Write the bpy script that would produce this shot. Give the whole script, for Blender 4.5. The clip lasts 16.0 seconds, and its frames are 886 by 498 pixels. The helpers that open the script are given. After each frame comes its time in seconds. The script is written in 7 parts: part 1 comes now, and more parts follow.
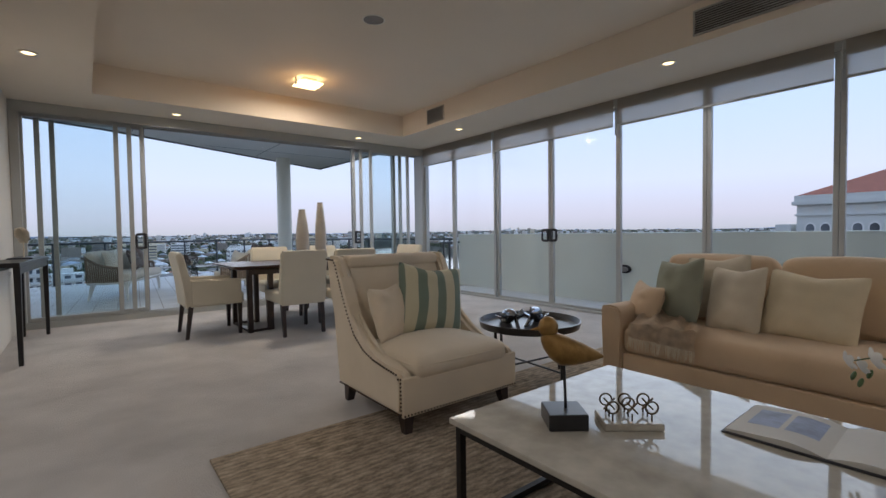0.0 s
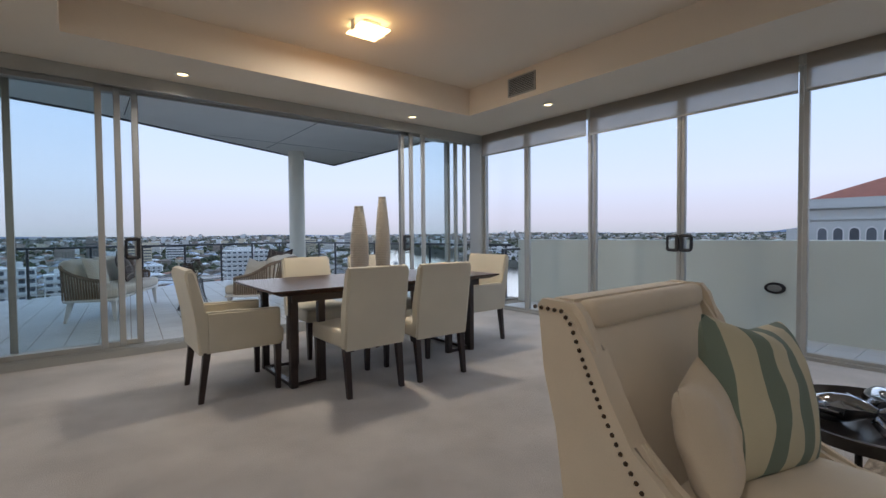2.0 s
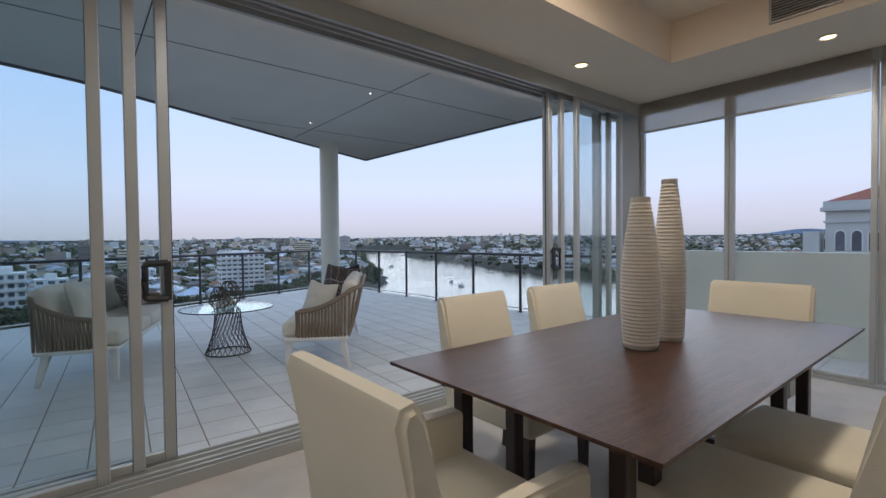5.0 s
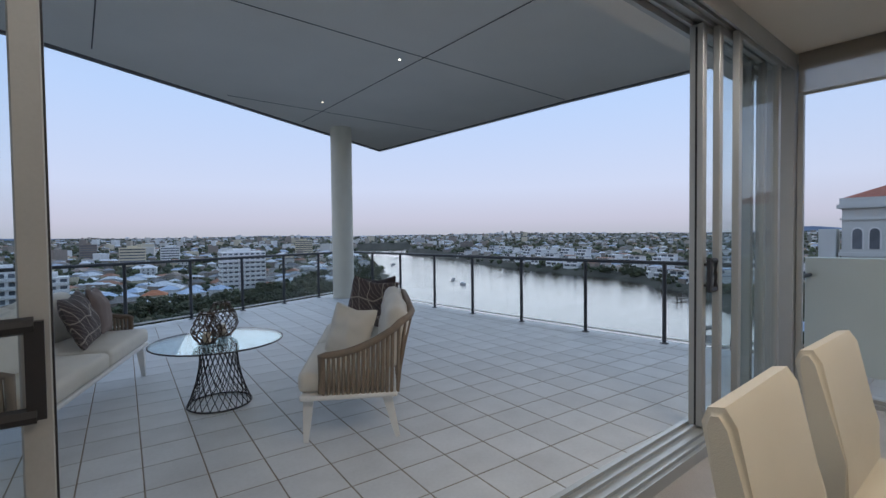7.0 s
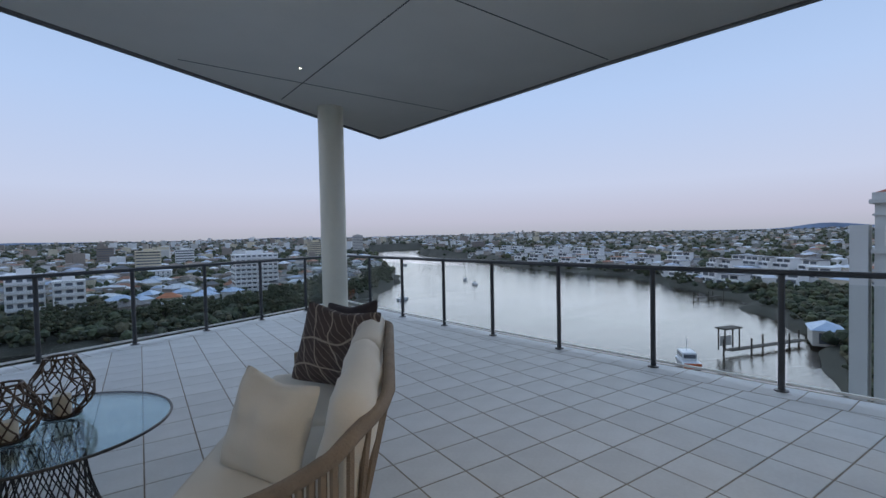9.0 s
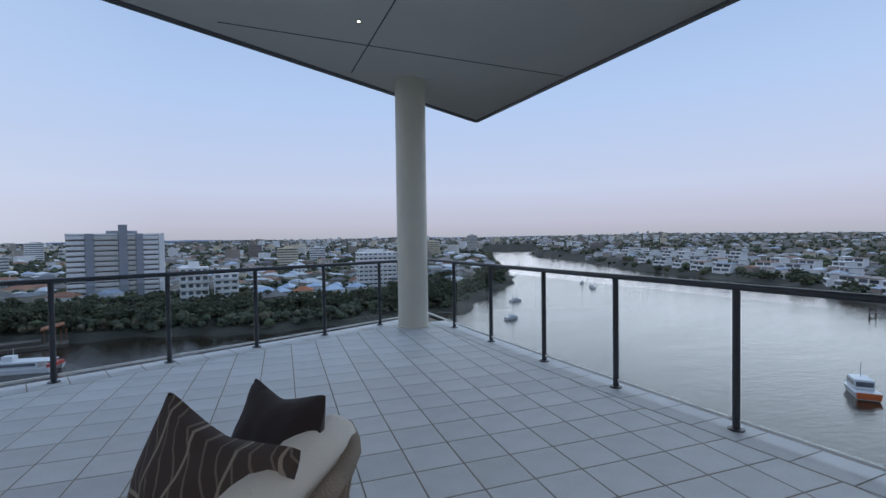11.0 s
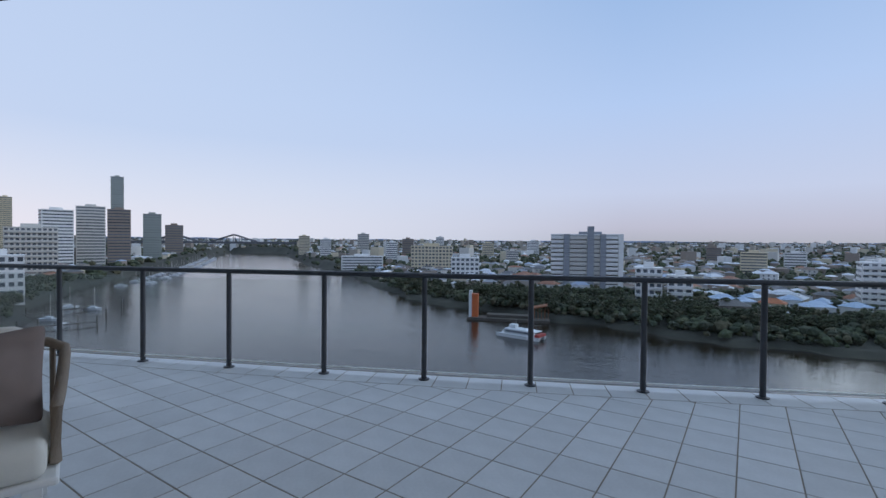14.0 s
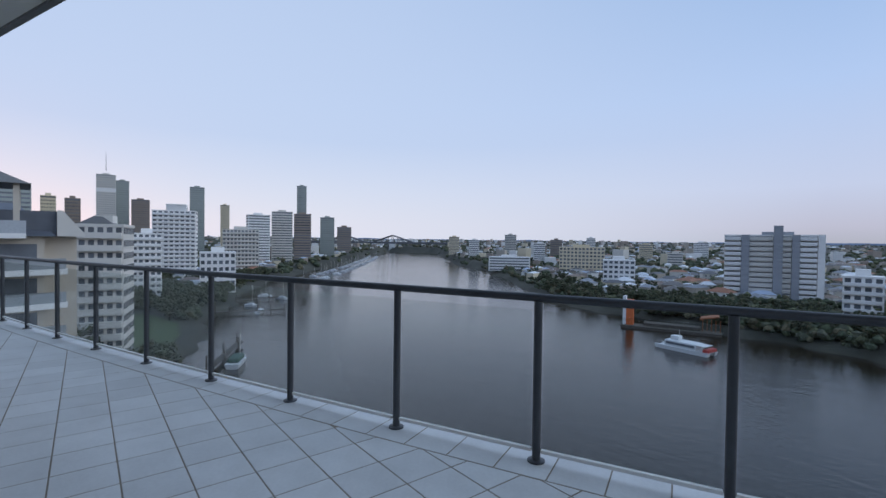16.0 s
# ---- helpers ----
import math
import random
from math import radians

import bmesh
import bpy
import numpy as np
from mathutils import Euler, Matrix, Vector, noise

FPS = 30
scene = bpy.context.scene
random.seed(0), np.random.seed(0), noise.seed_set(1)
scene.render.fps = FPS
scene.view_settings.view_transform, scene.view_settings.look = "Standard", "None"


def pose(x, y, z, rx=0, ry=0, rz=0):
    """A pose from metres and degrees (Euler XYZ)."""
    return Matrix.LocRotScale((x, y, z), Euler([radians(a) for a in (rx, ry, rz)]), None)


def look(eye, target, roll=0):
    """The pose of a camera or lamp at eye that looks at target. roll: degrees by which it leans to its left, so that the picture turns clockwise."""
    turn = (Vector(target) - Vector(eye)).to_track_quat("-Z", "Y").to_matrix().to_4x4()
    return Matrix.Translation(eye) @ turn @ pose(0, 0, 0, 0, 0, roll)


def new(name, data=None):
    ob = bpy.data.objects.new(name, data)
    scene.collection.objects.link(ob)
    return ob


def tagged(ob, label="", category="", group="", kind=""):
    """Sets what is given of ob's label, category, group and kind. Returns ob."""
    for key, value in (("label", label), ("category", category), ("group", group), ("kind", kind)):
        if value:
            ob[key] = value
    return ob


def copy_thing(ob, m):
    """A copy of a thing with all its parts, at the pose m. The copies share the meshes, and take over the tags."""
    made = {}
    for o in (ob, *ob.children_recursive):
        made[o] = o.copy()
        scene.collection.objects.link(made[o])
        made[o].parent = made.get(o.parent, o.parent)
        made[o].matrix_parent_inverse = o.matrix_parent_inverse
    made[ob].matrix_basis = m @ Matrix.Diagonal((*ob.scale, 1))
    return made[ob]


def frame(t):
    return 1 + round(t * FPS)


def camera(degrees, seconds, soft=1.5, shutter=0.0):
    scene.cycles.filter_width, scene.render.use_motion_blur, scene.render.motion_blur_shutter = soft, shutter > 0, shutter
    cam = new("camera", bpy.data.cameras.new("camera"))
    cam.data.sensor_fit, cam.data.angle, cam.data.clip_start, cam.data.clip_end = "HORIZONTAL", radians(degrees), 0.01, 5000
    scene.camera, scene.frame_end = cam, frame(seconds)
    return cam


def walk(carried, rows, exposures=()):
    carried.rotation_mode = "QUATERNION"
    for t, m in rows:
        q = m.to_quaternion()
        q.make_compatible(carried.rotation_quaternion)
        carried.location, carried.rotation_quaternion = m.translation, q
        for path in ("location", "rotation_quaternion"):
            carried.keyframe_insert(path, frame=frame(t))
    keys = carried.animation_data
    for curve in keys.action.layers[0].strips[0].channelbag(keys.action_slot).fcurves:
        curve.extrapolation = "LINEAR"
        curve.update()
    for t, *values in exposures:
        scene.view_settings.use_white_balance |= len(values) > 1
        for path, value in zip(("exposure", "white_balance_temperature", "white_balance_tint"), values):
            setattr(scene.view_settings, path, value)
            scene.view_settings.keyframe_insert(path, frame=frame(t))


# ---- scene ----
cam = camera(88.1, 16.0)
PATH = [
    (0, (-5.372, -7.549, 1.107), (-4.143, -5.973, 1.036), -0.8),
    (0.5, (-5.309, -7.084, 1.121), (-4.074, -5.513, 1.05), -0.7),
    (1, (-5.244, -6.575, 1.141), (-4.006, -5.005, 1.07), -0.6),
    (1.5, (-5.213, -6.072, 1.15), (-3.973, -4.504, 1.084), -0.6),
    (2, (-5.181, -5.555, 1.159), (-3.939, -3.989, 1.098), -0.5),
    (2.5, (-5.158, -5.069, 1.172), (-3.914, -3.504, 1.113), -0.5),
    (3, (-5.151, -4.564, 1.178), (-3.903, -3.002, 1.121), -0.5),
    (3.5, (-5.138, -4.087, 1.182), (-3.887, -2.527, 1.129), -0.4),
    (4, (-5.143, -3.619, 1.207), (-3.887, -2.063, 1.156), -0.4),
    (4.5, (-5.124, -3.209, 1.232), (-3.868, -1.653, 1.183), -0.4),
    (5, (-5.109, -2.791, 1.263), (-3.849, -1.239, 1.214), -0.6),
    (5.2, (-5.087, -2.64, 1.278), (-3.829, -1.085, 1.23), -0.5),
    (7.5, (-4.434, -0.886, 1.322), (-3.181, 0.672, 1.261), -0.8),
    (8, (-4.18, -0.56, 1.315), (-2.935, 1.004, 1.256), -1.0),
    (10.5, (-2.625, 1.049, 1.316), (-1.644, 2.791, 1.263), -1.0),
    (11, (-2.372, 1.379, 1.318), (-1.581, 3.215, 1.271), -0.8),
    (11.5, (-2.174, 1.696, 1.307), (-1.651, 3.626, 1.267), -0.5),
    (12, (-2.023, 2.018, 1.328), (-1.817, 4.007, 1.293), -0.4),
    (12.5, (-1.897, 2.326, 1.3), (-2.017, 4.323, 1.27), -0.0),
    (13, (-1.845, 2.603, 1.298), (-2.332, 4.543, 1.269), 0.4),
    (13.5, (-1.835, 2.884, 1.288), (-2.605, 4.73, 1.255), 0.5),
    (14, (-1.836, 3.226, 1.288), (-2.825, 4.964, 1.252), 0.5),
    (14.5, (-1.929, 3.568, 1.284), (-3.088, 5.197, 1.246), 0.7),
    (15, (-2.079, 3.916, 1.29), (-3.355, 5.456, 1.252), 0.7),
    (16, (-2.468, 4.614, 1.295), (-3.952, 5.954, 1.256), 0.7),
]
walk(cam, [(t, look(eye, target, roll)) for t, eye, target, roll in PATH],
     exposures=((0.0, 0.47), (4.5, 0.42), (7.5, 0.1), (10.5, 0.0), (16.0, 0.0)))

# ---- world and light ----
world = bpy.data.worlds.new("dusk_sky")
scene.world = world
world.use_nodes = True
wn, wl = world.node_tree.nodes, world.node_tree.links
bg = wn["Background"]
sky = wn.new("ShaderNodeTexSky")
sky.sky_type = "NISHITA"
sky.sun_disc = False
sky.sun_elevation = radians(0.5)
sky.sun_rotation = radians(-95)
sky.altitude = 40
tc = wn.new("ShaderNodeTexCoord")
sep = wn.new("ShaderNodeSeparateXYZ")
wl.new(tc.outputs["Generated"], sep.inputs[0])
ramp = wn.new("ShaderNodeValToRGB")
wl.new(sep.outputs["Z"], ramp.inputs[0])
cr = ramp.color_ramp
cr.elements[0].position, cr.elements[0].color = 0.0, (0.43, 0.45, 0.53, 1)
cr.elements[1].position, cr.elements[1].color = 1.0, (0.34, 0.50, 0.79, 1)
for p_, c_ in ((0.03, (0.50, 0.515, 0.645, 1)), (0.10, (0.54, 0.61, 0.81, 1)), (0.27, (0.44, 0.585, 0.87, 1)), (0.45, (0.335, 0.495, 0.79, 1))):
    e_ = cr.elements.new(p_)
    e_.color = c_
# the western sky, where the sun went down, is paler
west = wn.new("ShaderNodeVectorMath")
west.operation = "DOT_PRODUCT"
wl.new(tc.outputs["Generated"], west.inputs[0])
west.inputs[1].default_value = (-0.96, 0.28, 0.1)
wmap = wn.new("ShaderNodeMapRange")
wmap.inputs["From Min"].default_value, wmap.inputs["From Max"].default_value = 0.42, 1.1
wl.new(west.outputs["Value"], wmap.inputs["Value"])
pale = wn.new("ShaderNodeMix")
pale.data_type = "RGBA"
wl.new(wmap.outputs["Result"], pale.inputs["Factor"])
wl.new(ramp.outputs[0], pale.inputs["A"])
pale.inputs["B"].default_value = (0.52, 0.635, 0.86, 1)
mixs = wn.new("ShaderNodeMix")
mixs.data_type, mixs.blend_type = "RGBA", "ADD"
mixs.inputs["Factor"].default_value = 0.02
low = wn.new("ShaderNodeMapRange")
low.inputs["From Min"].default_value, low.inputs["From Max"].default_value = 0.20, 0.0
wl.new(sep.outputs["Z"], low.inputs["Value"])
lw = wn.new("ShaderNodeMath")
lw.operation = "MULTIPLY"
wl.new(low.outputs["Result"], lw.inputs[0])
wl.new(wmap.outputs["Result"], lw.inputs[1])
glow = wn.new("ShaderNodeMix")
glow.data_type = "RGBA"
wl.new(lw.outputs[0], glow.inputs["Factor"])
wl.new(pale.outputs["Result"], glow.inputs["A"])
glow.inputs["B"].default_value = (0.77, 0.79, 0.89, 1)
wl.new(glow.outputs["Result"], mixs.inputs["A"])
wl.new(sky.outputs[0], mixs.inputs["B"])
wl.new(mixs.outputs["Result"], bg.inputs["Color"])
bg.inputs["Strength"].default_value = 1.0

sun_data = bpy.data.lights.new("sun", "SUN")
sun_data.energy, sun_data.angle, sun_data.color = 1.15, radians(70), (0.84, 0.92, 1.0)
sun = new("sun", sun_data)
sun.matrix_world = look((34, 36, 22), (0, 0, 0))


# ---- materials ----
def mat(name, color, rough=0.6, metal=0.0, var=0.12, scale=6.0, bump=0.0, bscale=60.0, spec=0.5, alpha=None, stretch=None, sheen=0.0, island=0.0):
    """A procedural surface: base colour with blotches and grain at two scales, and fine relief."""
    m = bpy.data.materials.new(name)
    m.use_nodes = True
    n, l = m.node_tree.nodes, m.node_tree.links
    b = n["Principled BSDF"]
    b.inputs["Roughness"].default_value = rough
    b.inputs["Metallic"].default_value = metal
    b.inputs["Specular IOR Level"].default_value = spec
    if sheen:
        b.inputs["Sheen Weight"].default_value = sheen
    co = n.new("ShaderNodeTexCoord")
    mp = n.new("ShaderNodeMapping")
    l.new(co.outputs["Object"], mp.inputs[0])
    if stretch:
        mp.inputs["Scale"].default_value = stretch
    n1 = n.new("ShaderNodeTexNoise")
    n1.inputs["Scale"].default_value, n1.inputs["Detail"].default_value = scale, 5
    n2 = n.new("ShaderNodeTexNoise")
    n2.inputs["Scale"].default_value, n2.inputs["Detail"].default_value = bscale, 3
    l.new(mp.outputs[0], n1.inputs["Vector"])
    l.new(mp.outputs[0], n2.inputs["Vector"])
    add = n.new("ShaderNodeMath")
    add.operation = "ADD"
    half = n.new("ShaderNodeMath")
    half.operation = "MULTIPLY"
    half.inputs[1].default_value = 0.5
    l.new(n2.outputs["Fac"], half.inputs[0])
    l.new(n1.outputs["Fac"], add.inputs[0])
    l.new(half.outputs[0], add.inputs[1])
    mr = n.new("ShaderNodeMapRange")
    mr.inputs["From Min"].default_value, mr.inputs["From Max"].default_value = 0.45, 1.05
    mr.inputs["To Min"].default_value, mr.inputs["To Max"].default_value = 1 - var, 1 + var
    l.new(add.outputs[0], mr.inputs["Value"])
    last = mr.outputs["Result"]
    if island:
        oi = n.new("ShaderNodeObjectInfo")
        geo = n.new("ShaderNodeNewGeometry")
        s2 = n.new("ShaderNodeMath")
        s2.operation = "ADD"
        l.new(oi.outputs["Random"], s2.inputs[0])
        l.new(geo.outputs["Random Per Island"], s2.inputs[1])
        fr = n.new("ShaderNodeMath")
        fr.operation = "FRACT"
        l.new(s2.outputs[0], fr.inputs[0])
        r2 = n.new("ShaderNodeMapRange")
        r2.inputs["To Min"].default_value, r2.inputs["To Max"].default_value = 1 - island, 1 + island
        l.new(fr.outputs[0], r2.inputs["Value"])
        m2 = n.new("ShaderNodeMath")
        m2.operation = "MULTIPLY"
        l.new(last, m2.inputs[0])
        l.new(r2.outputs["Result"], m2.inputs[1])
        last = m2.outputs[0]
    vm = n.new("ShaderNodeVectorMath")
    vm.operation = "SCALE"
    vm.inputs[0].default_value = color
    l.new(last, vm.inputs["Scale"])
    l.new(vm.outputs[0], b.inputs["Base Color"])
    if bump:
        bp = n.new("ShaderNodeBump")
        bp.inputs["Strength"].default_value, bp.inputs["Distance"].default_value = bump, 0.01
        l.new(n2.outputs["Fac"], bp.inputs["Height"])
        l.new(bp.outputs[0], b.inputs["Normal"])
    if alpha is not None:
        b.inputs["Alpha"].default_value = alpha
    return m


def glass_mat(name, tint, gloss=0.08):
    """A thin clear pane: mostly see-through, with a mirror-like share that grows at grazing angles."""
    m = bpy.data.materials.new(name)
    m.use_nodes = True
    n, l = m.node_tree.nodes, m.node_tree.links
    n.remove(n["Principled BSDF"])
    tr = n.new("ShaderNodeBsdfTransparent")
    tr.inputs[0].default_value = (*tint, 1)
    gl = n.new("ShaderNodeBsdfGlossy")
    gl.inputs["Roughness"].default_value = 0.01
    fr = n.new("ShaderNodeFresnel")
    fr.inputs["IOR"].default_value = 1.45
    sc = n.new("ShaderNodeMath")
    sc.operation = "MULTIPLY"
    sc.inputs[1].default_value = gloss / 0.04
    l.new(fr.outputs[0], sc.inputs[0])
    mx = n.new("ShaderNodeMixShader")
    l.new(sc.outputs[0], mx.inputs[0])
    l.new(tr.outputs[0], mx.inputs[1])
    l.new(gl.outputs[0], mx.inputs[2])
    l.new(mx.outputs[0], n["Material Output"].inputs[0])
    return m


def glow_mat(name, color, strength):
    m = bpy.data.materials.new(name)
    m.use_nodes = True
    b = m.node_tree.nodes["Principled BSDF"]
    b.inputs["Base Color"].default_value = (*color, 1)
    b.inputs["Emission Color"].default_value = (*color, 1)
    b.inputs["Emission Strength"].default_value = strength
    return m


M_CARPET = mat("carpet_wool", (0.49, 0.46, 0.435), 0.95, var=0.24, scale=2.2, bump=0.9, bscale=190, spec=0.1, sheen=0.2)
M_WALL = mat("wall_paint", (0.66, 0.62, 0.56), 0.7, var=0.04, scale=1.5, bump=0.05, bscale=90)
M_CEIL = mat("ceiling_paint", (0.72, 0.645, 0.545), 0.8, var=0.03, scale=1.2, bump=0.04, bscale=80)
M_ALU = mat("anodised_frame", (0.42, 0.43, 0.42), 0.4, metal=0.35, var=0.06, scale=3, bump=0.02, bscale=120)
M_DARKALU = mat("dark_gasket", (0.018, 0.018, 0.02), 0.45, var=0.1)
M_GLASS = glass_mat("window_glass", (0.982, 0.985, 0.985), 0.0015)
M_DOORGLASS = glass_mat("door_glass", (0.945, 0.97, 0.975), 0.006)
M_RAILGLASS = glass_mat("rail_glass", (0.92, 0.935, 0.93), 0.007)
M_TILE = mat("terrace_tile", (0.56, 0.58, 0.59), 0.58, var=0.10, scale=3.5, bump=0.06, bscale=45, spec=0.35, island=0.06)
M_GROUT = mat("tile_grout", (0.22, 0.19, 0.15), 0.9, var=0.25, scale=5)
M_SOFFIT = mat("soffit_panel", (0.80, 0.77, 0.72), 0.75, var=0.04, scale=1.2, bump=0.03)
M_COLUMN = mat("column_paint", (0.72, 0.69, 0.58), 0.55, var=0.05, scale=2.5, bump=0.06, bscale=35)
M_RENDER = mat("grey_render", (0.57, 0.63, 0.605), 0.8, var=0.08, scale=1.8, bump=0.12, bscale=55)
M_POST = mat("post_powdercoat", (0.055, 0.06, 0.068), 0.42, metal=0.2, var=0.15, scale=8, bump=0.05)
M_BLIND = mat("blind_fabric", (0.46, 0.42, 0.36), 0.9, var=0.04, scale=4, bump=0.1, bscale=400)
bn, bk = M_BLIND.node_tree.nodes, M_BLIND.node_tree.links
tl = bn.new("ShaderNodeBsdfTranslucent")
tl.inputs[0].default_value = (0.62, 0.57, 0.50, 1)
sheer = bn.new("ShaderNodeBsdfTransparent")
b1, b2 = bn.new("ShaderNodeMixShader"), bn.new("ShaderNodeMixShader")
b1.inputs[0].default_value, b2.inputs[0].default_value = 0.55, 0.36
bk.new(bn["Principled BSDF"].outputs[0], b1.inputs[1])
bk.new(tl.outputs[0], b1.inputs[2])
bk.new(b1.outputs[0], b2.inputs[1])
bk.new(sheer.outputs[0], b2.inputs[2])
bk.new(b2.outputs[0], bn["Material Output"].inputs[0])
M_CONC = mat("pale_concrete", (0.45, 0.45, 0.44), 0.8, var=0.1, scale=2)


# ---- building helpers ----
def box(bm, x0, x1, y0, y1, z0, z1, m=None):
    vs = [bm.verts.new(m @ Vector(c) if m else c) for c in
          ((x0, y0, z0), (x1, y0, z0), (x1, y1, z0), (x0, y1, z0), (x0, y0, z1), (x1, y0, z1), (x1, y1, z1), (x0, y1, z1))]
    for f in ((0, 3, 2, 1), (4, 5, 6, 7), (0, 1, 5, 4), (1, 2, 6, 5), (2, 3, 7, 6), (3, 0, 4, 7)):
        bm.faces.new([vs[i] for i in f])


def bbox(x0, x1, y0, y1, z0, z1, bev=0.0, seg=2, m=None):
    """A box with rounded edges."""
    bm = bmesh.new()
    box(bm, x0, x1, y0, y1, z0, z1, m)
    if bev:
        bmesh.ops.bevel(bm, geom=bm.edges[:], offset=bev, segments=seg, affect="EDGES", profile=0.5)
    return bm


def tube(bm, p, q, r, r2=None, n=12, caps=True):
    """A round bar from p to q."""
    p, q = Vector(p), Vector(q)
    r2 = r if r2 is None else r2
    turn = (q - p).to_track_quat("Z", "Y").to_matrix()
    rings = []
    for c, rad in ((p, r), (q, r2)):
        rings.append([bm.verts.new(c + turn @ Vector((rad * math.cos(a), rad * math.sin(a), 0)))
                      for a in (2 * math.pi * i / n for i in range(n))])
    for i in range(n):
        bm.faces.new((rings[0][i], rings[0][(i + 1) % n], rings[1][(i + 1) % n], rings[1][i]))
    if caps:
        bm.faces.new(rings[0][::-1])
        bm.faces.new(rings[1])


def lathe(profile, n=32, bm=None, m=None):
    """A turned form from (radius, height) pairs."""
    bm = bm or bmesh.new()
    rings = []
    for r, z in profile:
        if r < 1e-5:
            v = Vector((0, 0, z))
            rings.append([bm.verts.new(m @ v if m else v)])
        else:
            row = []
            for i in range(n):
                v = Vector((r * math.cos(2 * math.pi * i / n), r * math.sin(2 * math.pi * i / n), z))
                row.append(bm.verts.new(m @ v if m else v))
            rings.append(row)
    for a, b in zip(rings, rings[1:]):
        for i in range(n):
            j = (i + 1) % n
            if len(a) == 1 and len(b) > 1:
                bm.faces.new((a[0], b[j], b[i]))
            elif len(b) == 1 and len(a) > 1:
                bm.faces.new((a[i], a[j], b[0]))
            elif len(a) > 1:
                bm.faces.new((a[i], a[j], b[j], b[i]))
    return bm


def sweep(bm, pts, r, n=8, closed=False):
    """A bar of round section along a line of points."""
    pts = [Vector(p) for p in pts]
    k = len(pts)
    rings = []
    for i, p in enumerate(pts):
        d = (pts[(i + 1) % k] - pts[i - 1]) if closed else (pts[min(i + 1, k - 1)] - pts[max(i - 1, 0)])
        turn = d.normalized().to_track_quat("Z", "Y").to_matrix()
        rr = r[i] if isinstance(r, (list, tuple)) else r
        rings.append([bm.verts.new(p + turn @ Vector((rr * math.cos(a), rr * math.sin(a), 0))) for a in (2 * math.pi * j / n for j in range(n))])
    for i in range(k if closed else k - 1):
        a, b = rings[i], rings[(i + 1) % k]
        for j in range(n):
            bm.faces.new((a[j], a[(j + 1) % n], b[(j + 1) % n], b[j]))
    if not closed:
        bm.faces.new(rings[0][::-1])
        bm.faces.new(rings[-1])


def mesh_of(name, bm, material, smooth=None):
    bmesh.ops.recalc_face_normals(bm, faces=bm.faces[:])
    me = bpy.data.meshes.new(name)
    bm.to_mesh(me)
    bm.free()
    me.materials.append(material)
    if smooth is not None:
        me.polygons.foreach_set("use_smooth", [True] * len(me.polygons))
        me.set_sharp_from_angle(angle=radians(smooth))
    return me


def solid(name, bm, material, label="", category="", kind="", group="", smooth=None, m=None):
    """A top-level thing made of one mesh."""
    ob = new(name, mesh_of(name, bm, material, smooth))
    if m:
        ob.matrix_world = m
    return tagged(ob, label, category, group, kind)


def part(name, bm, material, parent, label="", smooth=None, m=None):
    ob = new(name, mesh_of(name, bm, material, smooth))
    ob.parent = parent
    if m:
        ob.matrix_basis = m
    return tagged(ob, label)


def thing(name, m, label, category, group="", kind=""):
    ob = new(name)
    ob.empty_display_size = 0.1
    ob.matrix_world = m
    return tagged(ob, label, category, group, kind)


def poly_slab(outline, z0, z1):
    bm = bmesh.new()
    lo = [bm.verts.new((x, y, z0)) for x, y in outline]
    hi = [bm.verts.new((x, y, z1)) for x, y in outline]
    bm.faces.new(lo[::-1])
    bm.faces.new(hi)
    k = len(lo)
    for i in range(k):
        bm.faces.new((lo[i], lo[(i + 1) % k], hi[(i + 1) % k], hi[i]))
    return bm


# ---- room shell ----
CEIL, TRAY, SOFFIT = 2.75, 3.10, 3.67
XL, YB = -6.05, -11.0
solid("floor", bbox(XL - 0.2, 0.06, YB - 0.2, -0.14, -0.25, 0.0), M_CARPET, "beige cut-pile wool carpet", "carpet", "structure")
solid("wall_west", bbox(XL - 0.2, XL, YB, 0.12, 0, 3.3), M_WALL, "off-white painted plaster wall", "wall", "structure")
solid("wall_south", bbox(XL - 0.2, 0.1, YB - 0.2, YB, 0, 3.3), M_WALL, "off-white painted plaster wall", "wall", "structure")
bm = bmesh.new()
TX0, TX1, TY0, TY1 = -5.26, -1.05, -8.2, -0.94
# lowered border round the raised tray, the tray's sides and its top
for a in ((XL, TX0, YB, 0.0), (TX1, 0.0, YB, 0.0), (TX0, TX1, TY1, 0.0), (TX0, TX1, YB, TY0)):
    box(bm, *a, CEIL, TRAY + 0.1)
box(bm, XL, 0.0, YB, 0.0, TRAY + 0.1, TRAY + 0.3)
box(bm, TX0, TX1, TY0, TY1, TRAY, TRAY + 0.1)
solid("ceiling", bm, M_CEIL, "off-white plaster ceiling with a raised rectangular tray", "ceiling", "structure")


